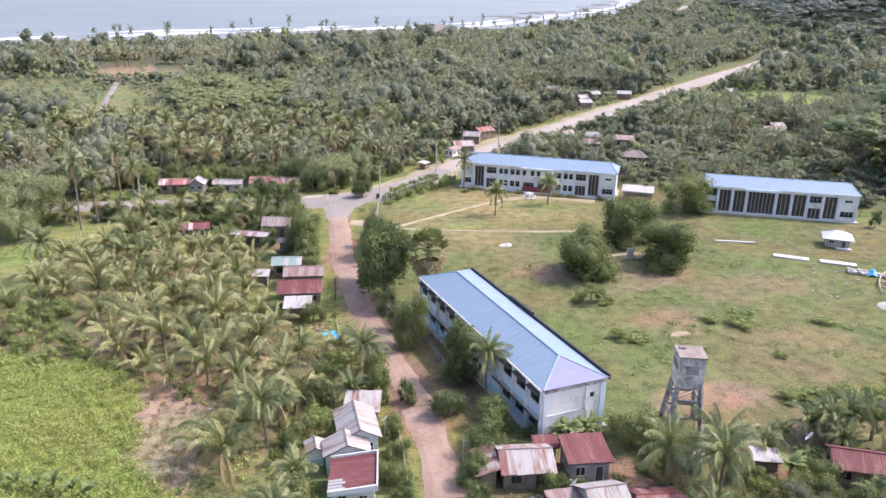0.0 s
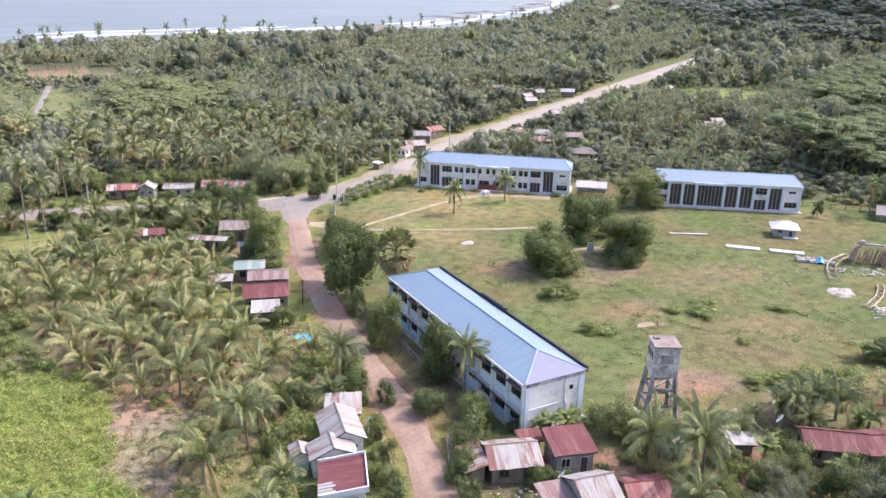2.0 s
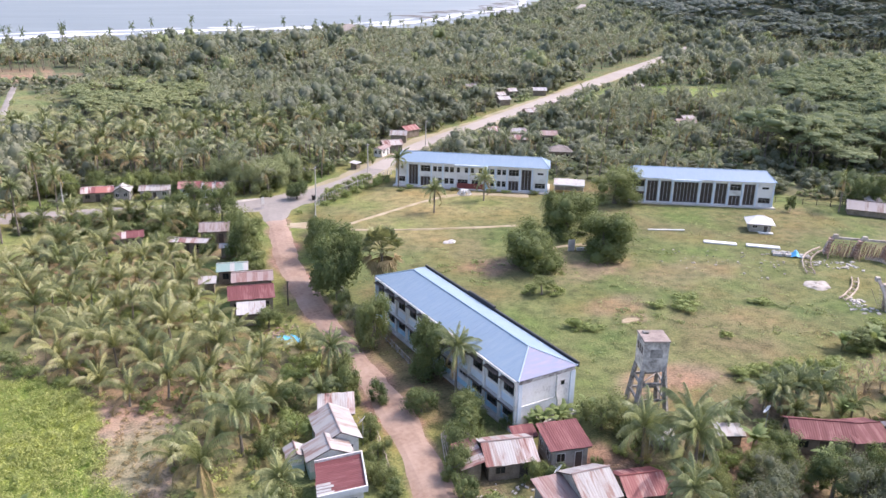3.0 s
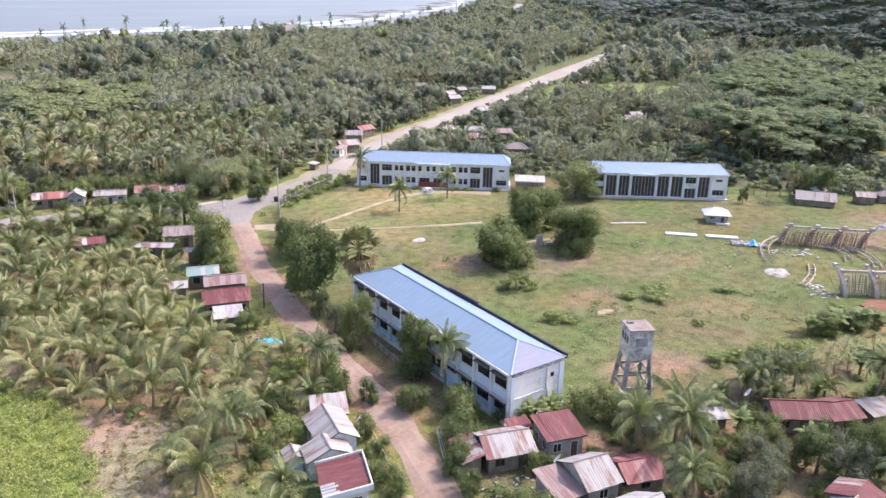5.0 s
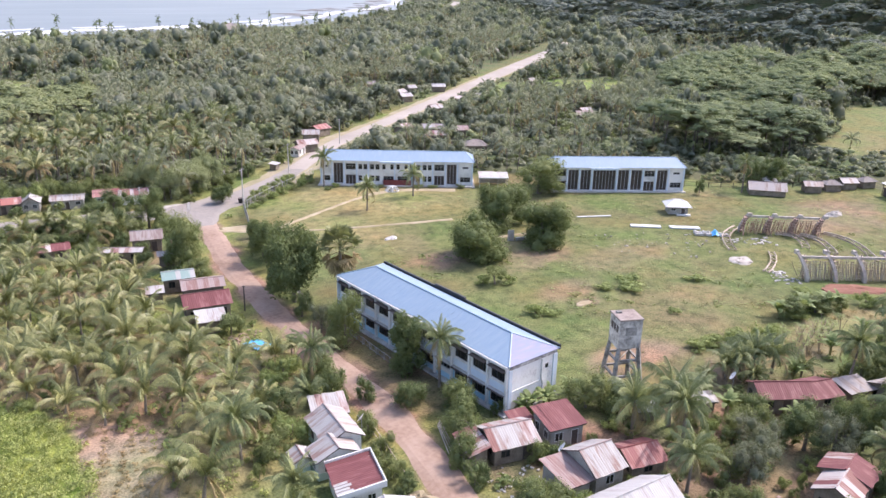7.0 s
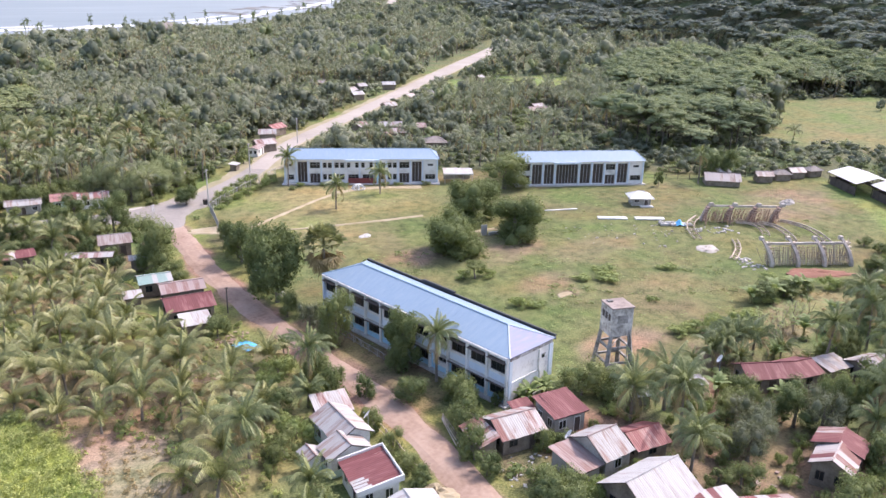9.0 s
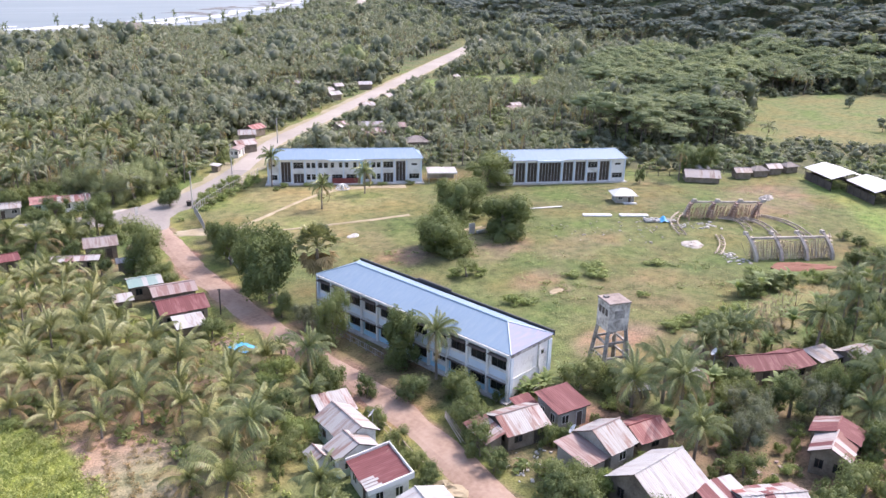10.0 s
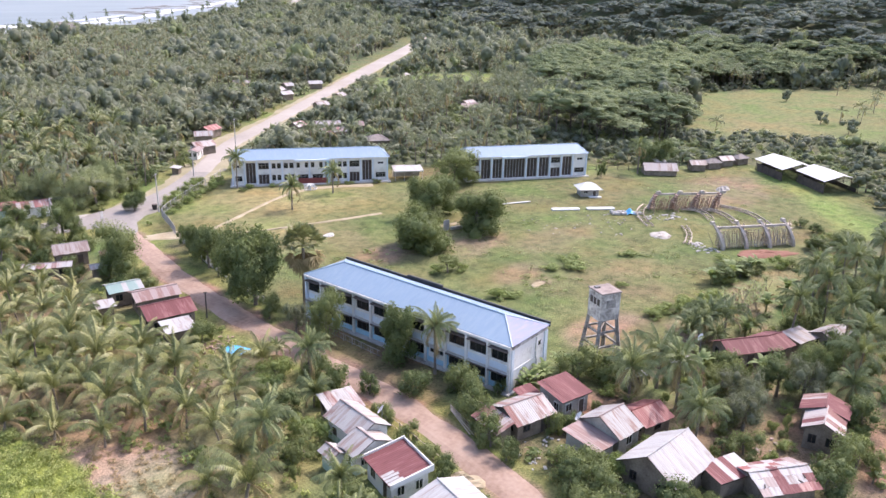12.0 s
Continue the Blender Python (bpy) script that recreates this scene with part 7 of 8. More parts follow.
for x, y, k in ((3.0, -1.4, 1.1), (5.0, -1.7, 1.0), (6.4, -1.3, 0.9), (9.4, -2.2, 1.1), (1.6, -1.5, 0.9), (10.8, -3.4, 1.0), (57.4, -5.6, 1.2), (61.6, -7.8, 1.3), (63.4, -6.8, 1.2), (67.6, -9.2, 1.2), (70.0, -9.8, 1.1), (51.0, -17.4, 1.2), (22.4, -17.2, 1.1), (38.6, -18.0, 1.1), (61, -17.8, 1.2), (27.0, -24.2, 1.1)):
    banana(x, y, k)
fan_palm(2.4, 42.8, 10.4, 1.6)
for x, y, h, k in ((33.2, -12.8, 2.6, 1.05), (35.6, -13.6, 3.0, 1.1), (38.4, -14.9, 2.6, 1.1), (31.2, -11.8, 2.0, 0.95), (35.4, -10.6, 1.6, 0.85), (38.2, -11.6, 2.0, 0.9), (32.6, -15.4, 1.6, 0.85), (40.4, -18.2, 1.4, 0.75), (28.0, -10.6, 0.8, 0.6), (23.0, -12.6, 1.6, 0.75), (-13.8, 30.4, 1.6, 0.75), (-12.6, 24.4, 1.4, 0.7), (-19.0, 17.0, 2.0, 0.85), (-29.6, 1.0, 2.6, 0.95), (-33.5, -4.5, 2.4, 0.9), (-28.8, 14.6, 3.0, 1.0)):
    palm(x, y, h, "short", k, "short dark strap-leaved palm among shrubs", "short palms")
for x, y, h in ((4.6, -23.4, 4.9), (43.0, -23.6, 6.8), (24.5, -35.6, 3.8), (43.8, -31.0, 7.5), (60.8, -22.2, 7), (28.8, -35.4, 6.8), (35.8, -34.8, 7), (-2.1, 11.0, 6.9), (-31.0, 11.0, 6.2), (-15.6, 21.4, 5.4), (38.2, 87.6, 5.7), (54.8, 91.2, 5.7), (41.4, 112.6, 8.0), (-57.8, 77.8, 7.0), (-52.3, 108.0, 15.0), (-49.0, 112.0, 10.5), (-40.8, 116.0, 11.0), (-43.5, 130.5, 12), (53, -26, 7.5), (68, -27, 7.5), (74, -24, 6.5), (57, -32, 7.5), (84, -28, 7), (129.6, 43.0, 8.0)):
    palm(x, y, h)
for x, y, h in ((8.6, -12.9, 5.2), (11.0, -18.4, 6.6), (14.4, -14.2, 5.2)):
    palm(x, y, h, "tall", 1.2, "bold coconut palm with a wide drooping crown", "coconut palms")

# thick growth between the grove and the highway, and round the houses across it
verge = random.Random(29)
for k in range(78):
    x = verge.uniform(-78, -6)
    hy = float(np.interp(x, [p[0] for p in HIGHWAY], [p[1] for p in HIGHWAY]))
    y = hy - verge.uniform(7.5, 21)
    if any(math.hypot(x - hx, y - hy2) < 6.0 for hx, hy2 in ((-13.2, 90.4), (-30.2, 94.2), (-19.8, 85.6), (-11, 96))) or math.hypot(x + 2, y - 103) < 8 or inside(np.array([x]), np.array([y]), GRASS_LEFT)[0]:
        continue
    if verge.random() < 0.28:
        palm(x, y, verge.uniform(1.5, 4.5), "young", verge.uniform(0.65, 0.95), "young coconut palm with arching olive-green fronds", "coconut grove")
    else:
        tree("bush", "dense leafy green bush on rough grass", x, y, verge.uniform(2.0, 3.8), verge.uniform(1.6, 2.8), verge.choice(("bush_mid", "bush_mid", "bush_dark", "bush_low")), group="bushes")
for k in range(46):
    x = verge.uniform(-62, 8)
    hy = float(np.interp(x, [p[0] for p in HIGHWAY], [p[1] for p in HIGHWAY]))
    deep = verge.random() < 0.6
    y = hy + (verge.uniform(14.5, 24) if deep else verge.uniform(5.6, 7.5))
    if deep:
        tree("bush", "dense leafy green bush on rough grass", x, y, verge.uniform(4, 6.5), verge.uniform(2.6, 3.8), verge.choice(("bush_mid", "bush_mid", "bush_low")), group="bushes")
    else:
        tree("bush", "low roadside bush in front of the houses", x, y, verge.uniform(1.2, 2.4), verge.uniform(1.0, 1.8), verge.choice(("bush_mid", "bush_low")), group="bushes")

# tall palms standing behind the houses across the highway
belt = random.Random(41)
BELT = [(-92, 168), (-60, 146), (-30, 142), (2, 134), (14, 138), (28, 150), (52, 176), (40, 206), (-20, 214), (-92, 214)]
by = 132.0
while by < 214:
    bx = -90.0 + (by * 0.7) % 6
    while bx < 54:
        x, y = bx + belt.uniform(-2.6, 2.6), by + belt.uniform(-2.6, 2.6)
        bx += 8.4
        if inside(np.array([x]), np.array([y]), BELT)[0] and line_distance(np.array([x]), np.array([y]), HIGHWAY)[0] > 12:
            palm(x, y, belt.uniform(5.5, 10.5), belt.choice(("tall", "young")), belt.uniform(0.85, 1.15), "tall coconut palm in the woods behind the highway", "woodland palms")
    by += 8.0

# shrubs close round the village houses
yard = random.Random(43)
for o in list(scene.objects):
    if o.parent is None and str(o.get("category", "")) in ("house", "hut") and o.type == "EMPTY":
        p = o.matrix_basis.translation
        if p.y < 16 and p.x < 46:
            for k in range(10):
                a = radians(yard.uniform(0, 360))
                r = yard.uniform(3.9, 5.8)
                x, y = p.x + r * math.cos(a), p.y + r * math.sin(a)
                if line_distance(np.array([x]), np.array([y]), DIRT_ROAD)[0] < 3.6 or any(math.hypot(x - q.matrix_basis.translation.x, y - q.matrix_basis.translation.y) < 4.0 for q in scene.objects if q.parent is None and str(q.get("category", "")) in ("house", "hut")):
                    continue
                tree("shrub", "low leafy shrub beside a village house", x, y, yard.uniform(0.9, 2.4), yard.uniform(0.7, 1.5), yard.choice(("bush_mid", "bush_low", "bush_dark")), group="shrubs")

def stalks(x, y, k):
    """A leggy plant: bare stems with a few hanging leaves at their tops."""
    rng = random.Random(round(x * 19 + y * 23))
    t = thing("leggy_shrub", "leggy yellowing shrub with thin bare stems", "shrub", pose(x, y, 0), "leggy shrubs")
    stems, leaves = MB(), MB()
    for i in range(7):
        a, out = rng.uniform(0, 6.28), rng.uniform(0.3, 1.0) * k
        top = Vector((out * math.cos(a), out * math.sin(a), rng.uniform(1.6, 2.8) * k))
        stems.tube([(0.1 * math.cos(a), 0.1 * math.sin(a), -0.2), top * 0.6 + Vector((0, 0, 0.2)), top], [0.035, 0.03, 0.02], 3)
        for j in range(6):
            b = rng.uniform(0, 6.28)
            d = Vector((math.cos(b), math.sin(b), rng.uniform(-0.7, 0.3)))
            w = Vector((-math.sin(b), math.cos(b), 0)) * 0.09 * k
            leaves.add([top, top + d * 0.3 * k + w, top + d * 0.62 * k, top + d * 0.3 * k - w], [(0, 1, 2, 3)])
    part("stem", stems, "bamboo", t)
    part("foliage", leaves, "weed", t)


for x, y, k in ((44.5, -11.6, 1.2), (46.4, -13.4, 1.1), (48.2, -11.4, 1.2), (49.6, -14.2, 1.3), (51.4, -12.4, 1.1), (53.0, -14.8, 1.2), (54.6, -12.8, 1.2), (45.2, -15.0, 1.1), (56.6, -14.2, 1.2), (47.4, -15.6, 1.2), (58.6, -12.6, 1.1), (42.6, -13.4, 1.1), (50.6, -16.0, 1.2), (60.8, -14.6, 1.2)):
    stalks(x, y, k)

# plants round the crop field
for x, y, k in ((-57.6, 12.6, 0.75), (-55.6, 11.6, 0.7), (-53.8, 10.8, 0.8), (-52.0, 9.4, 0.7), (-50.4, 8.0, 0.75), (-59.4, 13.4, 0.7)):
    banana(x, y, k)
for x, y, h, r, key in ((-59.4, 48.6, 2.4, 2.4, "bush_low"), (-56.6, 52.0, 2.6, 2.6, "bush_low"), (-56.9, 56.4, 3.0, 2.8, "bush_mid"), (-54.2, 60.2, 3.0, 2.6, "bush_low"), (-53.2, 46.4, 2.2, 2.2, "bush_mid"), (-56.6, 44.2, 1.8, 2.4, "bush_low"), (-60.5, 57.0, 3.0, 2.8, "bush_low"), (-51.4, 43.4, 1.8, 2.0, "bush_low"), (-62.5, 52.4, 2.6, 2.6, "bush_mid"), (-47.4, 38.2, 1.4, 1.8, "bush_low"), (-58.2, 62.4, 3.0, 2.6, "bush_mid")):
    tree("shrub", "leafy green shrub at the edge of the crop field", x, y, h, r, key, group="shrubs")

# the wooded edge of the village
edge = random.Random(23)
ey = -58.0
while ey < -14:
    ex = 36.0
    while ex < 112:
        x, y = ex + edge.uniform(-2, 2), ey + edge.uniform(-2, 2)
        ex += 6.4
        if inside(np.array([x]), np.array([y]), SCHOOL_YARD)[0] or math.hypot(x - 43, y + 29) < 5 or math.hypot(x - 38, y + 25) < 6 or (x > 70 and y > -26 and x < 92) or (x > 84 and y > -32) or y > (-22 if x < 66 else -0.12 * x - 11):
            continue
        if edge.random() < 0.5:
            palm(x, y, edge.uniform(4.5, 7.5))
        elif edge.random() < 0.6:
            tree("bush", "dense leafy green bush on rough grass", x, y, edge.uniform(3, 5), edge.uniform(2.4, 3.4), "bush_mid", group="bushes")
        else:
            tree("dark_tree", "dense dark green tree at the edge of the grounds", x, y, edge.uniform(4.5, 7), edge.uniform(2.6, 3.6), "tree_dark", group="dark trees")
    ey += 5.8

# the grove beside the road
grove = random.Random(17)
gy = 8.0
while gy < 102:
    gx = -76.0 + (gy * 0.61) % 5.7
    while gx < -14:
        x, y = gx + grove.uniform(-1.2, 1.2), gy + grove.uniform(-1.2, 1.2)
        gx += 5.7
        pt = (np.array([x]), np.array([y]))
        if inside(*pt, CROP)[0] or inside(*pt, DRY_PATCH)[0] or inside(*pt, GRASS_LEFT)[0] or line_distance(*pt, DIRT_ROAD)[0] < 6.5:
            continue
        if any(math.hypot(x - hx, (y - hy) * 0.8) < hr for hx, hy, hr in ((-21.5, 8, 7.5), (-24, -2, 7), (-17.5, 50, 8.5), (-15.5, 62, 8.5), (-14.5, 80, 7), (-14, 90, 7), (-20, 84, 5), (-30, 92.5, 5.5), (-16, 37, 4.6), (-38, 20, 6), (-18.7, 12.5, 4.5), (-16, 24, 4.5), (-22, 60, 4), (-57, 52, 6.5), (-56.5, 59, 5))):
            continue
        if y < 24 and x > -36 and grove.random() < 0.3:
            continue
        palm(x, y, grove.uniform(0.9, 3.2), "young", grove.uniform(0.72, 1.1), "young coconut palm with arching olive-green fronds", "coconut grove")
    gy += 5.3


# ---- woods, thickets and grass ----
def template_palm(seed, h, fronds, leaflets, L):
    tk, gr, br = palm_parts(seed, h, fronds, leaflets, L, 1.0, 4, 0.15, 0.2, 80)
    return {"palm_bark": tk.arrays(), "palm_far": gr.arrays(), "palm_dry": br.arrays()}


def template_tree(seed, H, R, n, size, mat, flat=1.0, lobes=6, base=0.2, tilt=0.42, up=0.0, core=0):
    v, f, lc = crown_arrays(seed, H, R, n, size, flat, lobes, base, tilt, up, (0.74, 1.16), core, 0.7)
    tk = MB().tube([(0, 0, -0.5), (0, 0, H * 0.5)], [0.22, 0.12], 3)
    return {mat: (v.astype(np.float32), f), "bark": tk.arrays()}


def template_umbrella(seed, H, R, plates, leaves, size, mat, level=1, fill=0.74, thick=0.3):
    """A flat-topped tree: many small domed plates of leaves on spreading limbs."""
    rng = np.random.RandomState(seed)
    a = np.arange(plates) * 2.399 + rng.uniform(-0.4, 0.4, plates)
    d = R * 0.86 * np.sqrt((np.arange(plates) + 0.3) / plates)
    pr = R * rng.uniform(0.24, 0.4, plates) * (17 / plates) ** 0.5 * (1.0 if plates > 15 else 0.85)
    pc = np.stack([d * np.cos(a), d * np.sin(a), H * (0.97 - 0.26 * (d / R) ** 2 - 0.1 * rng.rand(plates))], 1)
    which = np.repeat(np.arange(plates), leaves)
    n = len(which)
    t, q = rng.uniform(0, 6.283, n), np.sqrt(rng.rand(n))
    x, y = q * np.cos(t), q * np.sin(t)
    c = pc[which] + np.stack([x, y, 0.4 * (1 - q ** 2.2) - 0.34 * rng.rand(n) ** 2], 1) * pr[which][:, None]
    v, f = cards(rng, c, np.stack([x * 0.8, y * 0.8, np.full(n, 1.0)], 1), size, 0.36)
    v, f = joined((v, f), clumps(rng, pc - np.array([0, 0, 0.25]), pr * fill, np.array([1, 1, thick]), level))
    tk = MB().tube([(0, 0, -0.5), (0, 0, H * 0.35), (0, 0, H * 0.55)], [0.3, 0.22, 0.17], 4)
    for p in pc[::2]:
        tk.tube([(0, 0, H * 0.5), (p[0] * 0.6, p[1] * 0.6, p[2] * 0.84), (p[0], p[1], p[2] - 0.1)], [0.13, 0.09, 0.04], 3)
    return {mat: (v.astype(np.float32), f), "bark": tk.arrays()}


def scatter(name, label, category, templates, px, py, pz, scale, zscale, seed, kind="stuff"):
    """Joins many plants into one mesh for each material."""
    rng = np.random.RandomState(seed)
    px, py, pz, scale, zscale = (np.asarray(a, np.float32) for a in (px, py, pz, scale, zscale))
    pick = rng.randint(0, len(templates), len(px))
    bag = {}
    for k, tpl in enumerate(templates):
        sel = np.where(pick == k)[0]
        if not len(sel):
            continue
        a = rng.uniform(0, 2 * np.pi, len(sel)).astype(np.float32)
        c, s = np.cos(a)[:, None], np.sin(a)[:, None]
        for mat, (v, f) in tpl.items():
            x = (v[None, :, 0] * c - v[None, :, 1] * s) * scale[sel, None] + px[sel, None]
            y = (v[None, :, 0] * s + v[None, :, 1] * c) * scale[sel, None] + py[sel, None]
            z = v[None, :, 2] * (scale * zscale)[sel, None] + pz[sel, None]
            V = np.stack([x, y, z], -1).reshape(-1, 3)
            F = (f[None] + (np.arange(len(sel)) * len(v))[:, None, None]).reshape(-1, 3)
            bag.setdefault(mat, []).append((V, F))
    for mat, some in bag.items():
        off, vs, fs = 0, [], []
        for V, F in some:
            vs.append(V)
            fs.append(F + off)
            off += len(V)
        ob = new(name, fast_mesh(name, np.concatenate(vs), np.concatenate(fs), M[mat], True))
        tagged(ob, label[mat] if isinstance(label, dict) else label, category, kind=kind)


def jitter_grid(x0, x1, y0, y1, step, seed):
    rng = np.random.RandomState(seed)
    gx, gy = np.meshgrid(np.arange(x0, x1, step), np.arange(y0, y1, step))
    gx, gy = gx.ravel() + rng.uniform(-0.48, 0.48, gx.size) * step, gy.ravel() + rng.uniform(-0.48, 0.48, gy.size) * step
    return gx, gy, rng


WOODS = [(-80, -30), (-70, 60), (-92, 200), (-160, 640), (-100, 760), (700, 1500), (1700, 2300), (2000, 1200), (1600, 320), (520, -40), (300, -60), (236, -50), (110, -70), (15, -62), (-20, -50)]
HOUSE_SPOTS = [(o.matrix_basis.translation.x, o.matrix_basis.translation.y) for o in scene.objects if o.parent is None and o.type == "EMPTY" and str(o.get("category", "")) in ("house", "shed", "hut", "school building", "hall", "building frame")]

HEAD_SPOTS = [p for p in HOUSE_SPOTS if p[0] < 330]


def free_land(x, y, road=7.5):
    ok = inside(x, y, WOODS) & ~inside(x, y, SCHOOL_YARD) & (shore(x, y) > 88)
    for poly in (FAR_FIELD, MID_FIELD, COAST_LAWN, CLEARING, RED_CLEARING, SCRUB_FIELD, SHRUB_FIELD, LIGHT_STAND, CROP, DRY_PATCH, GRASS_LEFT, OPEN_PATCH):
        ok &= ~inside(x, y, poly)
    dh = line_distance(x, y, HIGHWAY)
    ok &= dh > road
    ok &= (line_distance(x, y, DIRT_ROAD) > 6.5) & (line_distance(x, y, COAST_ROAD) > 20)
    for hx, hy in HOUSE_SPOTS:
        ok &= np.hypot(x - hx, y - hy) > 6.0
        ok &= np.hypot(x - hx + 4.0, y - hy + 6.5) > 6.0
    return ok


def head_room(x, y):
    """How high plants may grow in the cleared strips in front of the highway and the houses."""
    dx, dy = x + 55.0, y + 62.0
    d = np.hypot(dx, dy)
    ux, uy = dx / d, dy / d
    room = np.full(len(x), 30.0)
    for s in range(4, 84, 4):
        near = line_distance(x + ux * s, y + uy * s, HIGHWAY) < 4.5
        room = np.where(near, np.minimum(room, s * 52.0 / (d + s) + 0.6), room)
        if s < 44:
            for poly in (MID_FIELD, CLEARING, RED_CLEARING, FAR_FIELD, SCRUB_FIELD, LIGHT_STAND):
                near = inside(x + ux * s, y + uy * s, poly)
                room = np.where(near, np.minimum(room, s * 52.0 / (d + s) + 2.0), room)
        if s < 50:
            for hx, hy in HEAD_SPOTS:
                if s > 24 and hy > 135:
                    continue
                near = np.hypot(x + ux * s - hx, y + uy * s - hy) < 3.6
                room = np.where(near, np.minimum(room, s * 50.0 / (d + s) + 2.0), room)
    return room


def fitted(x, y, keep, scale, zscale, h):
    """Thins and lowers plants where there is little head room."""
    room = head_room(x, y)
    k = np.clip(room / (h * scale * zscale), 0.2, 1.0)
    stay = keep & (room > 1.6)
    return stay, scale * np.sqrt(k), zscale * np.sqrt(k)


# mixed woods between the village and the shore
mid_palms = [template_palm(300 + i, 7.5, 16, 8, 5.0) for i in range(6)]
far_palms = [template_palm(320 + i, 8.5, 12, 4, 5.2) for i in range(4)]
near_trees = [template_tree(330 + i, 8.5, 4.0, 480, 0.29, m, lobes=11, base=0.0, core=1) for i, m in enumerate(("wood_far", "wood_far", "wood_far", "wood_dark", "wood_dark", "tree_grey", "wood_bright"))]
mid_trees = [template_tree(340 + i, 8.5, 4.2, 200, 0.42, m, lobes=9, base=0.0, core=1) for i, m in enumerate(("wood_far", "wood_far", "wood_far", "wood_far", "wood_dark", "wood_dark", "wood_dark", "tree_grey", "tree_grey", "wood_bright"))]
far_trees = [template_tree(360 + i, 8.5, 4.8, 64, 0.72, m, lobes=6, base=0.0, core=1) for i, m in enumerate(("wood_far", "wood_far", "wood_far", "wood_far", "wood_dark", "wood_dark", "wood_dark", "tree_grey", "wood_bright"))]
low_bush = [template_tree(380 + i, 2.4, 1.9, 60, 0.45, "tree_mid", base=0.0, lobes=4) for i in range(3)] + [template_tree(384 + i, 2.0, 1.7, 60, 0.42, "weed", base=0.0, lobes=4) for i in range(3)]


def wood_mix(x, y):
    """Share of palms at a place."""
    return np.clip(0.6 + 0.75 * wobble(x, y, 42, 7) - 0.2 * np.clip((np.hypot(x, y) - 420) / 300, 0, 1), 0.06, 0.95)


def tall_stand(x, y):
    """The stand of flat-topped trees behind the field."""
    return inside(x, y, [(152, 86), (164, 98), (195, 96), (216, 78), (206, 56), (178, 56), (158, 68)]) | inside(x, y, [(206, 116), (240, 142), (300, 187), (358, 212), (420, 202), (405, 140), (356, 122), (290, 100), (246, 84), (228, 96)]) | (inside(x, y, [(305, 106), (340, 100), (362, 88), (388, 72), (450, 44), (540, 60), (525, 112), (500, 165), (420, 160), (356, 124)]) & (hill(x, y) < 9))


def scrub(x, y):
    """Patches of low scrub between the taller woods."""
    return wobble(x, y, 38, 11) + 0.35 * wobble(x, y, 12, 3) > 0.5


WL = {"palm_bark": "slender grey palm trunks in the coconut woods", "palm_far": "green crowns of coconut palms in the woods", "wood_dark": "dark green tree crowns of the woods", "palm_dry": "yellowed palm fronds in the woods", "wood_far": "mixed green tree crowns of the woods", "tree_dark": "dark tree crowns of the woods", "tree_grey": "grey-green tree crowns of the woods", "bark": "tree trunks in the woods", "tree_mid": "green undergrowth of low shrubs", "weed": "pale green weedy undergrowth", "wood_umbrella": "flat-topped umbrella tree canopy", "hill_canopy": "dark green forest canopy on the hill", "wood_bright": "light green tree canopy in the woods"}
x, y, rng = jitter_grid(-170, 330, -70, 330, 6.0, 51)
grove_zone = (x < -12) & (x > -82) & (y > 0) & (y < 103)
dist = np.hypot(x + 60, y + 60)
tall_forest = tall_stand(x, y)
ok = free_land(x, y) & ~grove_zone & (dist < 430) & (dist > 172) & ~tall_forest & (hill(x, y) < 6)
village = (x > -20) & (x < 50) & (y < 0) & (y > -44)
ok &= ~(village & (rng.rand(len(x)) < 0.8)) & (rng.rand(len(x)) < 0.93)
x, y = x[ok], y[ok]
isp = (rng.rand(len(x)) < wood_mix(x, y)) & ~((x > 118) & (y < 105)) & ~scrub(x, y)
thin = (x > 160) & (x < 235) & (y < 62) & (rng.rand(len(x)) < 0.55)
x, y, isp = x[~thin], y[~thin], isp[~thin]
stay = ~(isp & inside(x, y, BELT) & (rng.rand(len(x)) < 0.8))
x, y, isp = x[stay], y[stay], isp[stay]
big = rng.rand(len(x)) < 0.3
sc, zs = rng.uniform(0.72, 1.12, len(x)) * np.where(big & ~isp, 1.7, 1.0), np.where(isp, rng.uniform(0.75, 1.35, len(x)), rng.uniform(0.7, 1.2, len(x)))
close = np.hypot(x + 60, y + 60) < 265
thicket = scrub(x, y) & (rng.rand(len(x)) < 0.75)
light_trees = [template_tree(346 + i, 8.5, 4.2, 200, 0.4, m, lobes=9, base=-0.1, core=1) for i, m in enumerate(("wood_bright", "wood_bright", "wood_far", "tree_grey"))]
for who, nm, tp, hh, sd in ((isp, "coconut_woods", mid_palms, 11.5, 61), (thicket, "light_thicket", light_trees, 8.5, 95), (~isp & ~thicket & close, "near_woods", near_trees, 8.5, 75), (~isp & ~thicket & ~close, "mixed_woods", mid_trees, 8.5, 62)):
    low = scrub(x, y) | ((x > 118) & (x < 215) & (y < 105))
    g, s1, z1 = fitted(x, y, who, np.where(low, sc * 0.62, sc), np.where(low, zs * 0.6, zs), hh)
    scatter(nm, WL, "woods", tp, x[g], y[g], hill(x[g], y[g]), s1[g], z1[g], sd)
x, y, rng = jitter_grid(-260, 1700, -70, 2200, 8.6, 52)
dist = np.hypot(x + 60, y + 60)
ok = free_land(x, y, 17) & (dist >= 430) & (dist < 1900) & ((dist < 1000) | (rng.rand(len(x)) < 0.4)) & ((hill(x, y) < 14) | (rng.rand(len(x)) < 0.0))
x, y = x[ok], y[ok]
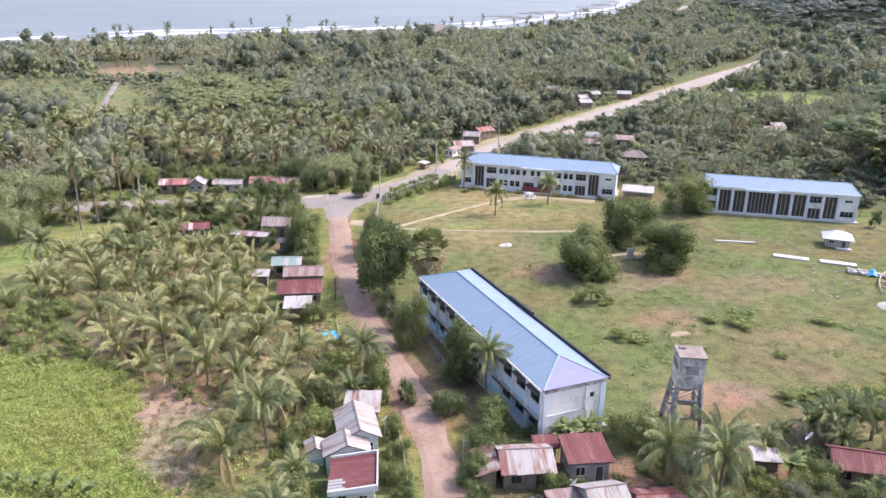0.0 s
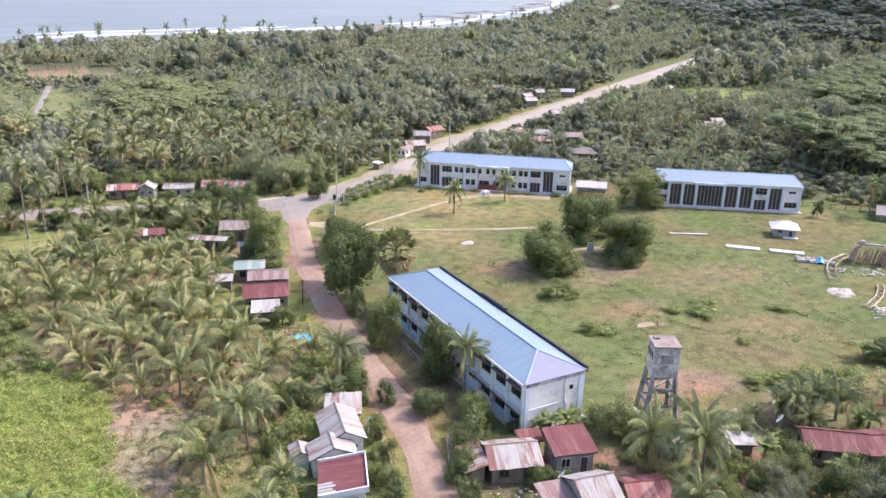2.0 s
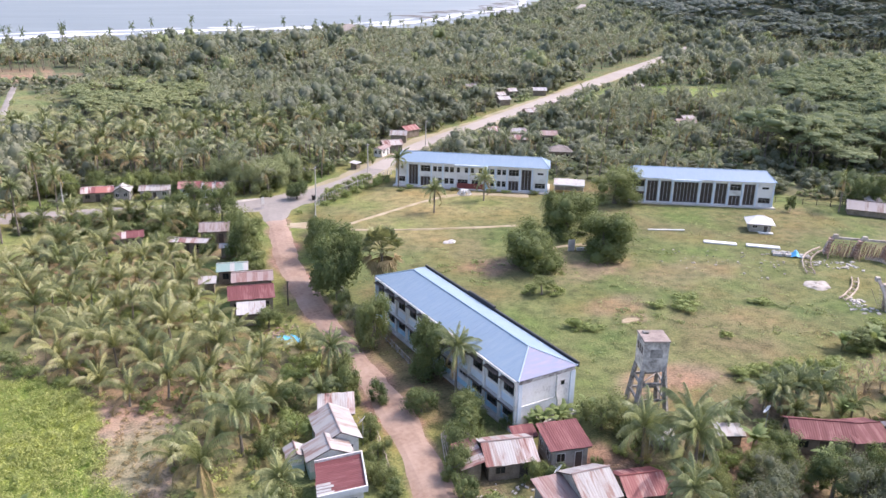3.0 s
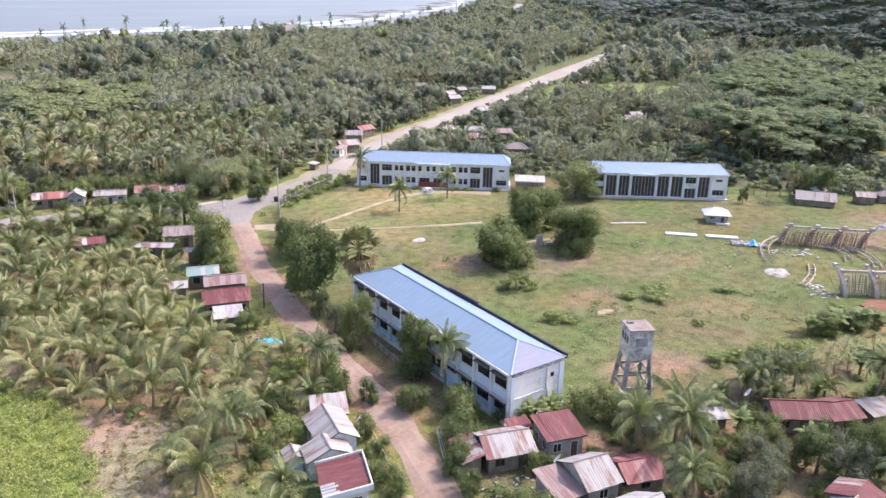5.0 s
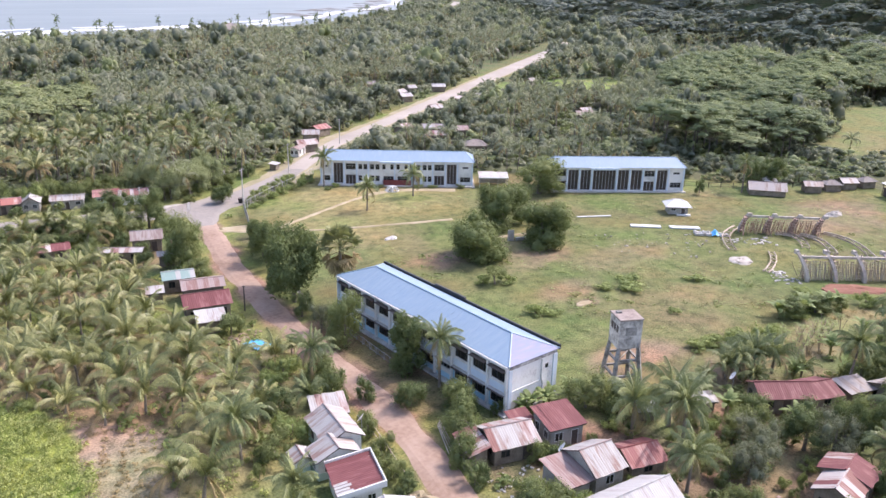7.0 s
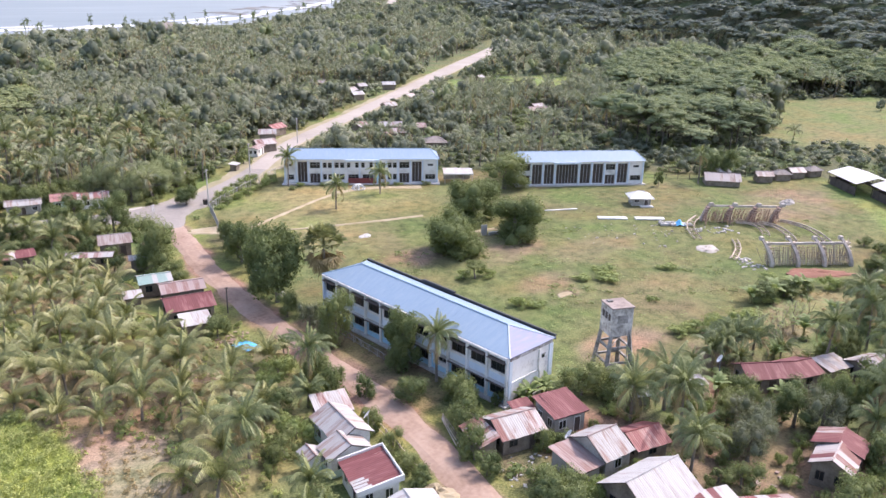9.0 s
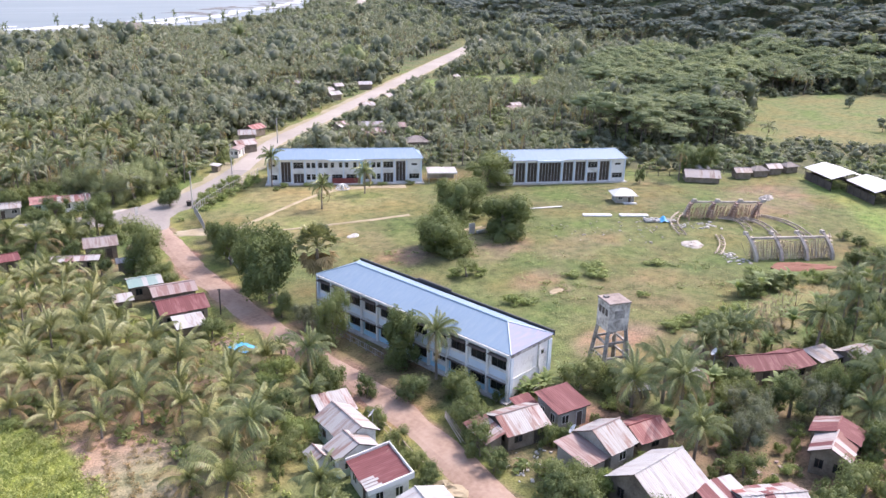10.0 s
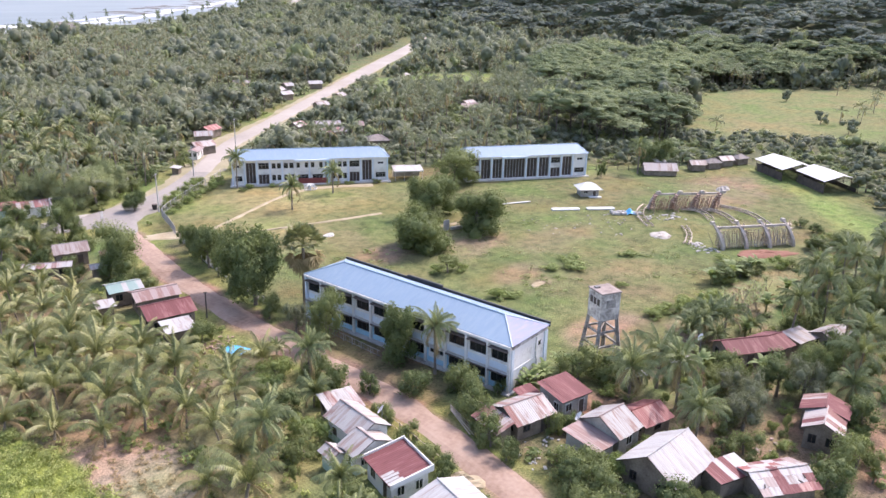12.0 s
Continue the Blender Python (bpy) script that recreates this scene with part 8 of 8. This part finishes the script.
isp = (rng.rand(len(x)) < wood_mix(x, y)) & ~scrub(x, y)
sc, zs = rng.uniform(0.75, 1.2, len(x)), rng.uniform(0.7, 1.25, len(x))
big = rng.rand(len(x)) < 0.3
sc = np.where(scrub(x, y), sc * 0.6, np.where(big & ~isp, sc * 1.7, sc)) * np.clip(0.45 + shore(x, y) / 420, 0.5, 1.0)
for who, nm, tp, hh, sd in ((isp, "far_coconut_woods", far_palms, 14.0, 63), (~isp, "far_mixed_woods", far_trees, 8.5, 64)):
    g, s1, z1 = fitted(x, y, who, sc, zs, hh)
    scatter(nm, WL, "woods", tp, x[g], y[g], hill(x[g], y[g]), s1[g], z1[g], sd)
x, y, rng = jitter_grid(600, 2100, 900, 2500, 24.0, 96)
d = np.hypot(x + 60, y + 60)
ok = inside(x, y, WOODS) & (d > 1500) & (shore(x, y) > 70) & (line_distance(x, y, COAST_ROAD) > 20) & (hill(x, y) < 6)
scatter("far_shore_woods", WL, "woods", far_trees, x[ok], y[ok], hill(x[ok], y[ok]), rng.uniform(2.0, 3.0, ok.sum()), rng.uniform(0.35, 0.6, ok.sum()), 97)
# a thin line of tall palms on the shore
rng = np.random.RandomState(8)
x = rng.uniform(-60, 900, 60)
y = np.interp(x, [p[0] for p in COAST], [p[1] for p in COAST]) - rng.uniform(60, 150, 60)
scatter("shore_palms", WL, "palms", [{"tree_dark": joined(t["palm_far"], t["palm_dry"]), "palm_bark": t["palm_bark"]} for t in far_palms], x, y, hill(x, y), rng.uniform(0.6, 0.85, 60), rng.uniform(1.4, 2.3, 60), 65)
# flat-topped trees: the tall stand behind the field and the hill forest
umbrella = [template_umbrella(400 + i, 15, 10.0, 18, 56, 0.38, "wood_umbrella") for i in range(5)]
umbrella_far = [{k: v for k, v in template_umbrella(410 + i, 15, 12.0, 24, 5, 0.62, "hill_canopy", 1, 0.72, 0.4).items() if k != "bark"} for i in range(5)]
x, y, rng = jitter_grid(140, 540, 40, 220, 9.6, 53)
ok = tall_stand(x, y) & free_land(x, y, 14)
x, y = x[ok], y[ok]
g, s1, z1 = fitted(x, y, np.full(len(x), True), rng.uniform(0.7, 1.15, len(x)), rng.uniform(0.7, 1.15, len(x)), 15)
scatter("umbrella_trees", WL, "woods", umbrella, x[g], y[g], hill(x[g], y[g]), s1[g], z1[g], 66)
x, y, rng = jitter_grid(250, 1700, -60, 2000, 15.5, 54)
hh = hill(x, y)
ok = free_land(x, y, 14) & (hh >= 6) & (np.hypot(x + 60, y + 60) < 950) & ((y + 60) > 0.12 * (x + 60))
x, y = x[ok], y[ok]
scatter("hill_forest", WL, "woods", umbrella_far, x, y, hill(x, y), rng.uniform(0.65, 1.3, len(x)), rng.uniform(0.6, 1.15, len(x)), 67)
x, y, rng = jitter_grid(300, 2300, 100, 2300, 24.0, 81)
d = np.hypot(x + 60, y + 60)
ok = inside(x, y, WOODS) & (shore(x, y) > 88) & (hill(x, y) >= 6) & (d >= 930) & (d < 2400) & ((y + 60) > 0.12 * (x + 60))
x, y = x[ok], y[ok]
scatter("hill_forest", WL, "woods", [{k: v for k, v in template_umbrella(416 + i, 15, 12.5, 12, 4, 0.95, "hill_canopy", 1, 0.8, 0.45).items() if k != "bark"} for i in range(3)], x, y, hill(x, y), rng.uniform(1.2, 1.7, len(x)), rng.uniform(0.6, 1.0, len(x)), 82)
# a light green stand among the palms, and scrub on the clearings
light = [template_umbrella(470 + i, 9, 6.5, 12, 30, 0.42, "wood_bright") for i in range(4)]
x, y, rng = jitter_grid(-30, 40, 230, 325, 7.5, 76)
ok = inside(x, y, LIGHT_STAND)
scatter("light_stand", WL, "woods", light, x[ok], y[ok], np.zeros(ok.sum()), rng.uniform(0.7, 1.1, ok.sum()), rng.uniform(0.7, 1.1, ok.sum()), 77)
scrub_bush = [template_tree(480 + i, 3.2, 2.8, 70, 0.5, "wood_bright", base=-0.1, lobes=5) for i in range(3)] + [template_tree(484 + i, 4.5, 3.0, 90, 0.5, "wood_far", base=0.0, lobes=5) for i in range(2)]
x, y, rng = jitter_grid(-115, 70, 240, 400, 6.5, 78)
ok = (inside(x, y, SCRUB_FIELD) & (rng.rand(len(x)) < 0.85)) | (inside(x, y, SHRUB_FIELD) & (rng.rand(len(x)) < 0.9)) | (inside(x, y, CLEARING) & (rng.rand(len(x)) < 0.35))
scatter("clearing_scrub", WL, "scrub", scrub_bush, x[ok], y[ok], np.zeros(ok.sum()), rng.uniform(0.5, 1.1, ok.sum()), rng.uniform(0.5, 1.1, ok.sum()), 79)
# scattered trees on the far meadow
x = np.array([322, 364, 206, 262, 268, 276, 290, 300, 312, 326, 340, 284, 246, 252.0])
y = np.array([56, 43, 48.5, 26, 20, 14, 18, 8, 16, 6, 20, 2, 12, -2.0])
scatter("meadow_trees", WL, "trees", mid_trees[3:6] + mid_palms, x, y, hill(x, y), np.full(14, 0.8), np.full(14, 0.9), 68)
# undergrowth
x, y, rng = jitter_grid(-80, 200, -60, 210, 4.2, 55)
dens = np.where((x < -12) & (y < 103), 0.33, 0.55)
ok = inside(x, y, WOODS) & ~inside(x, y, SCHOOL_YARD) & ~inside(x, y, CROP) & ~inside(x, y, DRY_PATCH) & ~inside(x, y, FAR_FIELD) & ~inside(x, y, GRASS_LEFT) & ~inside(x, y, OPEN_PATCH) & (line_distance(x, y, HIGHWAY) > 8.5) & (line_distance(x, y, DIRT_ROAD) > 4.9) & (rng.rand(len(x)) < dens)
for hx, hy in HOUSE_SPOTS:
    ok &= np.hypot(x - hx, y - hy) > 4.6
x, y = x[ok], y[ok]
scatter("undergrowth", WL, "undergrowth", low_bush, x, y, np.zeros(len(x)), rng.uniform(0.4, 1.0, len(x)), rng.uniform(0.5, 1.0, len(x)), 69)


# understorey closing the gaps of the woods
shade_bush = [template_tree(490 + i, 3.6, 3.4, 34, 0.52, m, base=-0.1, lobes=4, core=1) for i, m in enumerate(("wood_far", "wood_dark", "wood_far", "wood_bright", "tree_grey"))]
for c in shade_bush:
    c.pop("bark")
x, y, rng = jitter_grid(-170, 420, -70, 420, 6.4, 91)
dist = np.hypot(x + 60, y + 60)
ok = free_land(x, y, 10.5) & ~((x < -10) & (x > -82) & (y < 103)) & (dist < 480) & (dist > 185) & (rng.rand(len(x)) < 0.85) & (hill(x, y) < 6)
g, s1, z1 = fitted(x, y, ok, rng.uniform(0.6, 1.25, len(x)), rng.uniform(0.6, 1.3, len(x)), 3.6)
scatter("understorey", WL, "undergrowth", shade_bush, x[g], y[g], hill(x[g], y[g]), s1[g], z1[g], 92)

# low crop and grass tufts
crop = [template_tree(420 + i, 0.8, 0.85, 64, 0.11, "crop", base=-0.2, lobes=6, tilt=0.45, up=0.5) for i in range(4)]
for c in crop:
    c.pop("bark")
x, y, rng = jitter_grid(-112, -38, -8, 66, 0.9, 56)
ok = inside(x + 0.6 * wobble(x, y, 3), y, CROP) & inside(x, y, [(-75, -30), (-66, 60), (-40, 60), (-30, -20), (-60, -40)])
x, y = x[ok], y[ok]
scatter("low_crop", "bright green low leafy crop", "crop", crop, x, y, np.zeros(len(x)), 0.85 + 0.4 * wobble(x, y, 0.9, 2) + 0.15 * wobble(x, y, 4.2, 6) + rng.uniform(-0.1, 0.15, len(x)), rng.uniform(0.8, 1.5, len(x)), 70)
weeds = [template_tree(440 + i, 0.6, 1.0, 46, 0.17, "weed", base=-0.2, lobes=6) for i in range(4)]
for c in weeds:
    c.pop("bark")
x, y, rng = jitter_grid(-6, 165, -24, 70, 1.5, 58)
patch = wobble(x, y, 9, 6) + 0.5 * wobble(x, y, 3, 3)
ok = inside(x, y, SCHOOL_YARD) & (patch > 0.5) & (rng.rand(len(x)) < 0.3) & ~((x > -1) & (x < 9.6) & (y > -1) & (y < 40)) & ((x > 14) | (y > 44))
ok &= ~((x > 14) & (y > 62)) & ~((x > 70) & (y > 8))
x, y = x[ok], y[ok]
scatter("weeds", "low green weed patches on the field", "weeds", weeds, x, y, np.full(len(x), -0.06), rng.uniform(0.4, 1.1, len(x)), rng.uniform(0.2, 0.6, len(x)), 72)
# tufts of grass over the whole school field
tufts = [template_tree(500 + i, 0.24, 0.6, 16, 0.12, m, base=-0.2, lobes=5, tilt=0.5, up=1.0) for i, m in enumerate(("lawn_tuft", "weed", "lawn_tuft"))]
for c in tufts:
    c.pop("bark")
x, y, rng = jitter_grid(-6, 165, -26, 100, 1.25, 93)
dens = np.clip(0.45 + 0.7 * wobble(x, y, 8, 5) + 0.4 * wobble(x, y, 2.7, 8), 0.05, 1) * np.where((y > 66) & (x < 75), 0.25, 1.0)
ok = inside(x, y, SCHOOL_YARD) & (rng.rand(len(x)) < dens * 0.5) & ~((x > -1) & (x < 9.6) & (y > -1) & (y < 40))
x, y = x[ok], y[ok]
scatter("grass_tufts", {"lawn_tuft": "dry olive grass tufts on the field", "weed": "pale green tufts on the field"}, "grass", tufts, x, y, np.full(len(x), -0.06), rng.uniform(0.4, 1.3, len(x)), rng.uniform(0.2, 0.6, len(x)), 94)
# rough grass between the grove palms and over the dry patch
tall_grass = [template_tree(450 + i, 0.7, 0.9, 44, 0.16, "crop", base=-0.1, lobes=5) for i in range(3)] + [template_tree(454 + i, 0.6, 0.8, 40, 0.14, "weed", base=-0.1, lobes=5) for i in range(2)]
for c in tall_grass:
    c.pop("bark")
x, y, rng = jitter_grid(-80, -12, -6, 100, 1.5, 59)
patch = wobble(x, y, 8, 4) + 0.6 * wobble(x, y, 3, 8)
ok = ~inside(x, y, CROP) & ~inside(x, y, DRY_PATCH) & (patch > np.where(y < 34, -0.25, 0.1)) & (rng.rand(len(x)) < 0.8) & (line_distance(x, y, DIRT_ROAD) > 4.2)
for hx, hy in HOUSE_SPOTS:
    ok &= np.hypot(x - hx, y - hy) > 4.8
x, y = x[ok], y[ok]
scatter("rough_grass", {"crop": "bright green rough grass under the palms", "weed": "pale weeds under the palms"}, "grass", tall_grass, x, y, np.full(len(x), -0.05), rng.uniform(0.5, 1.2, len(x)), rng.uniform(0.4, 1.1, len(x)), 73)
dry = [template_tree(460 + i, 0.5, 0.7, 40, 0.13, "palm_dry", base=-0.1, lobes=5) for i in range(3)] + []
for c in dry:
    c.pop("bark")
x, y, rng = jitter_grid(-50, 80, -20, 34, 1.1, 60)
ok = (inside(x + 2.2 * wobble(x, y, 3.4, 4), y, DRY_PATCH) & (rng.rand(len(x)) < 0.8)) | (inside(x, y, OPEN_PATCH) & (rng.rand(len(x)) < 0.45))
x, y = x[ok], y[ok]
scatter("dry_grass", "dry straw-coloured cut grass", "grass", dry, x, y, np.full(len(x), -0.05), rng.uniform(0.4, 1.1, len(x)), rng.uniform(0.3, 0.8, len(x)), 74)
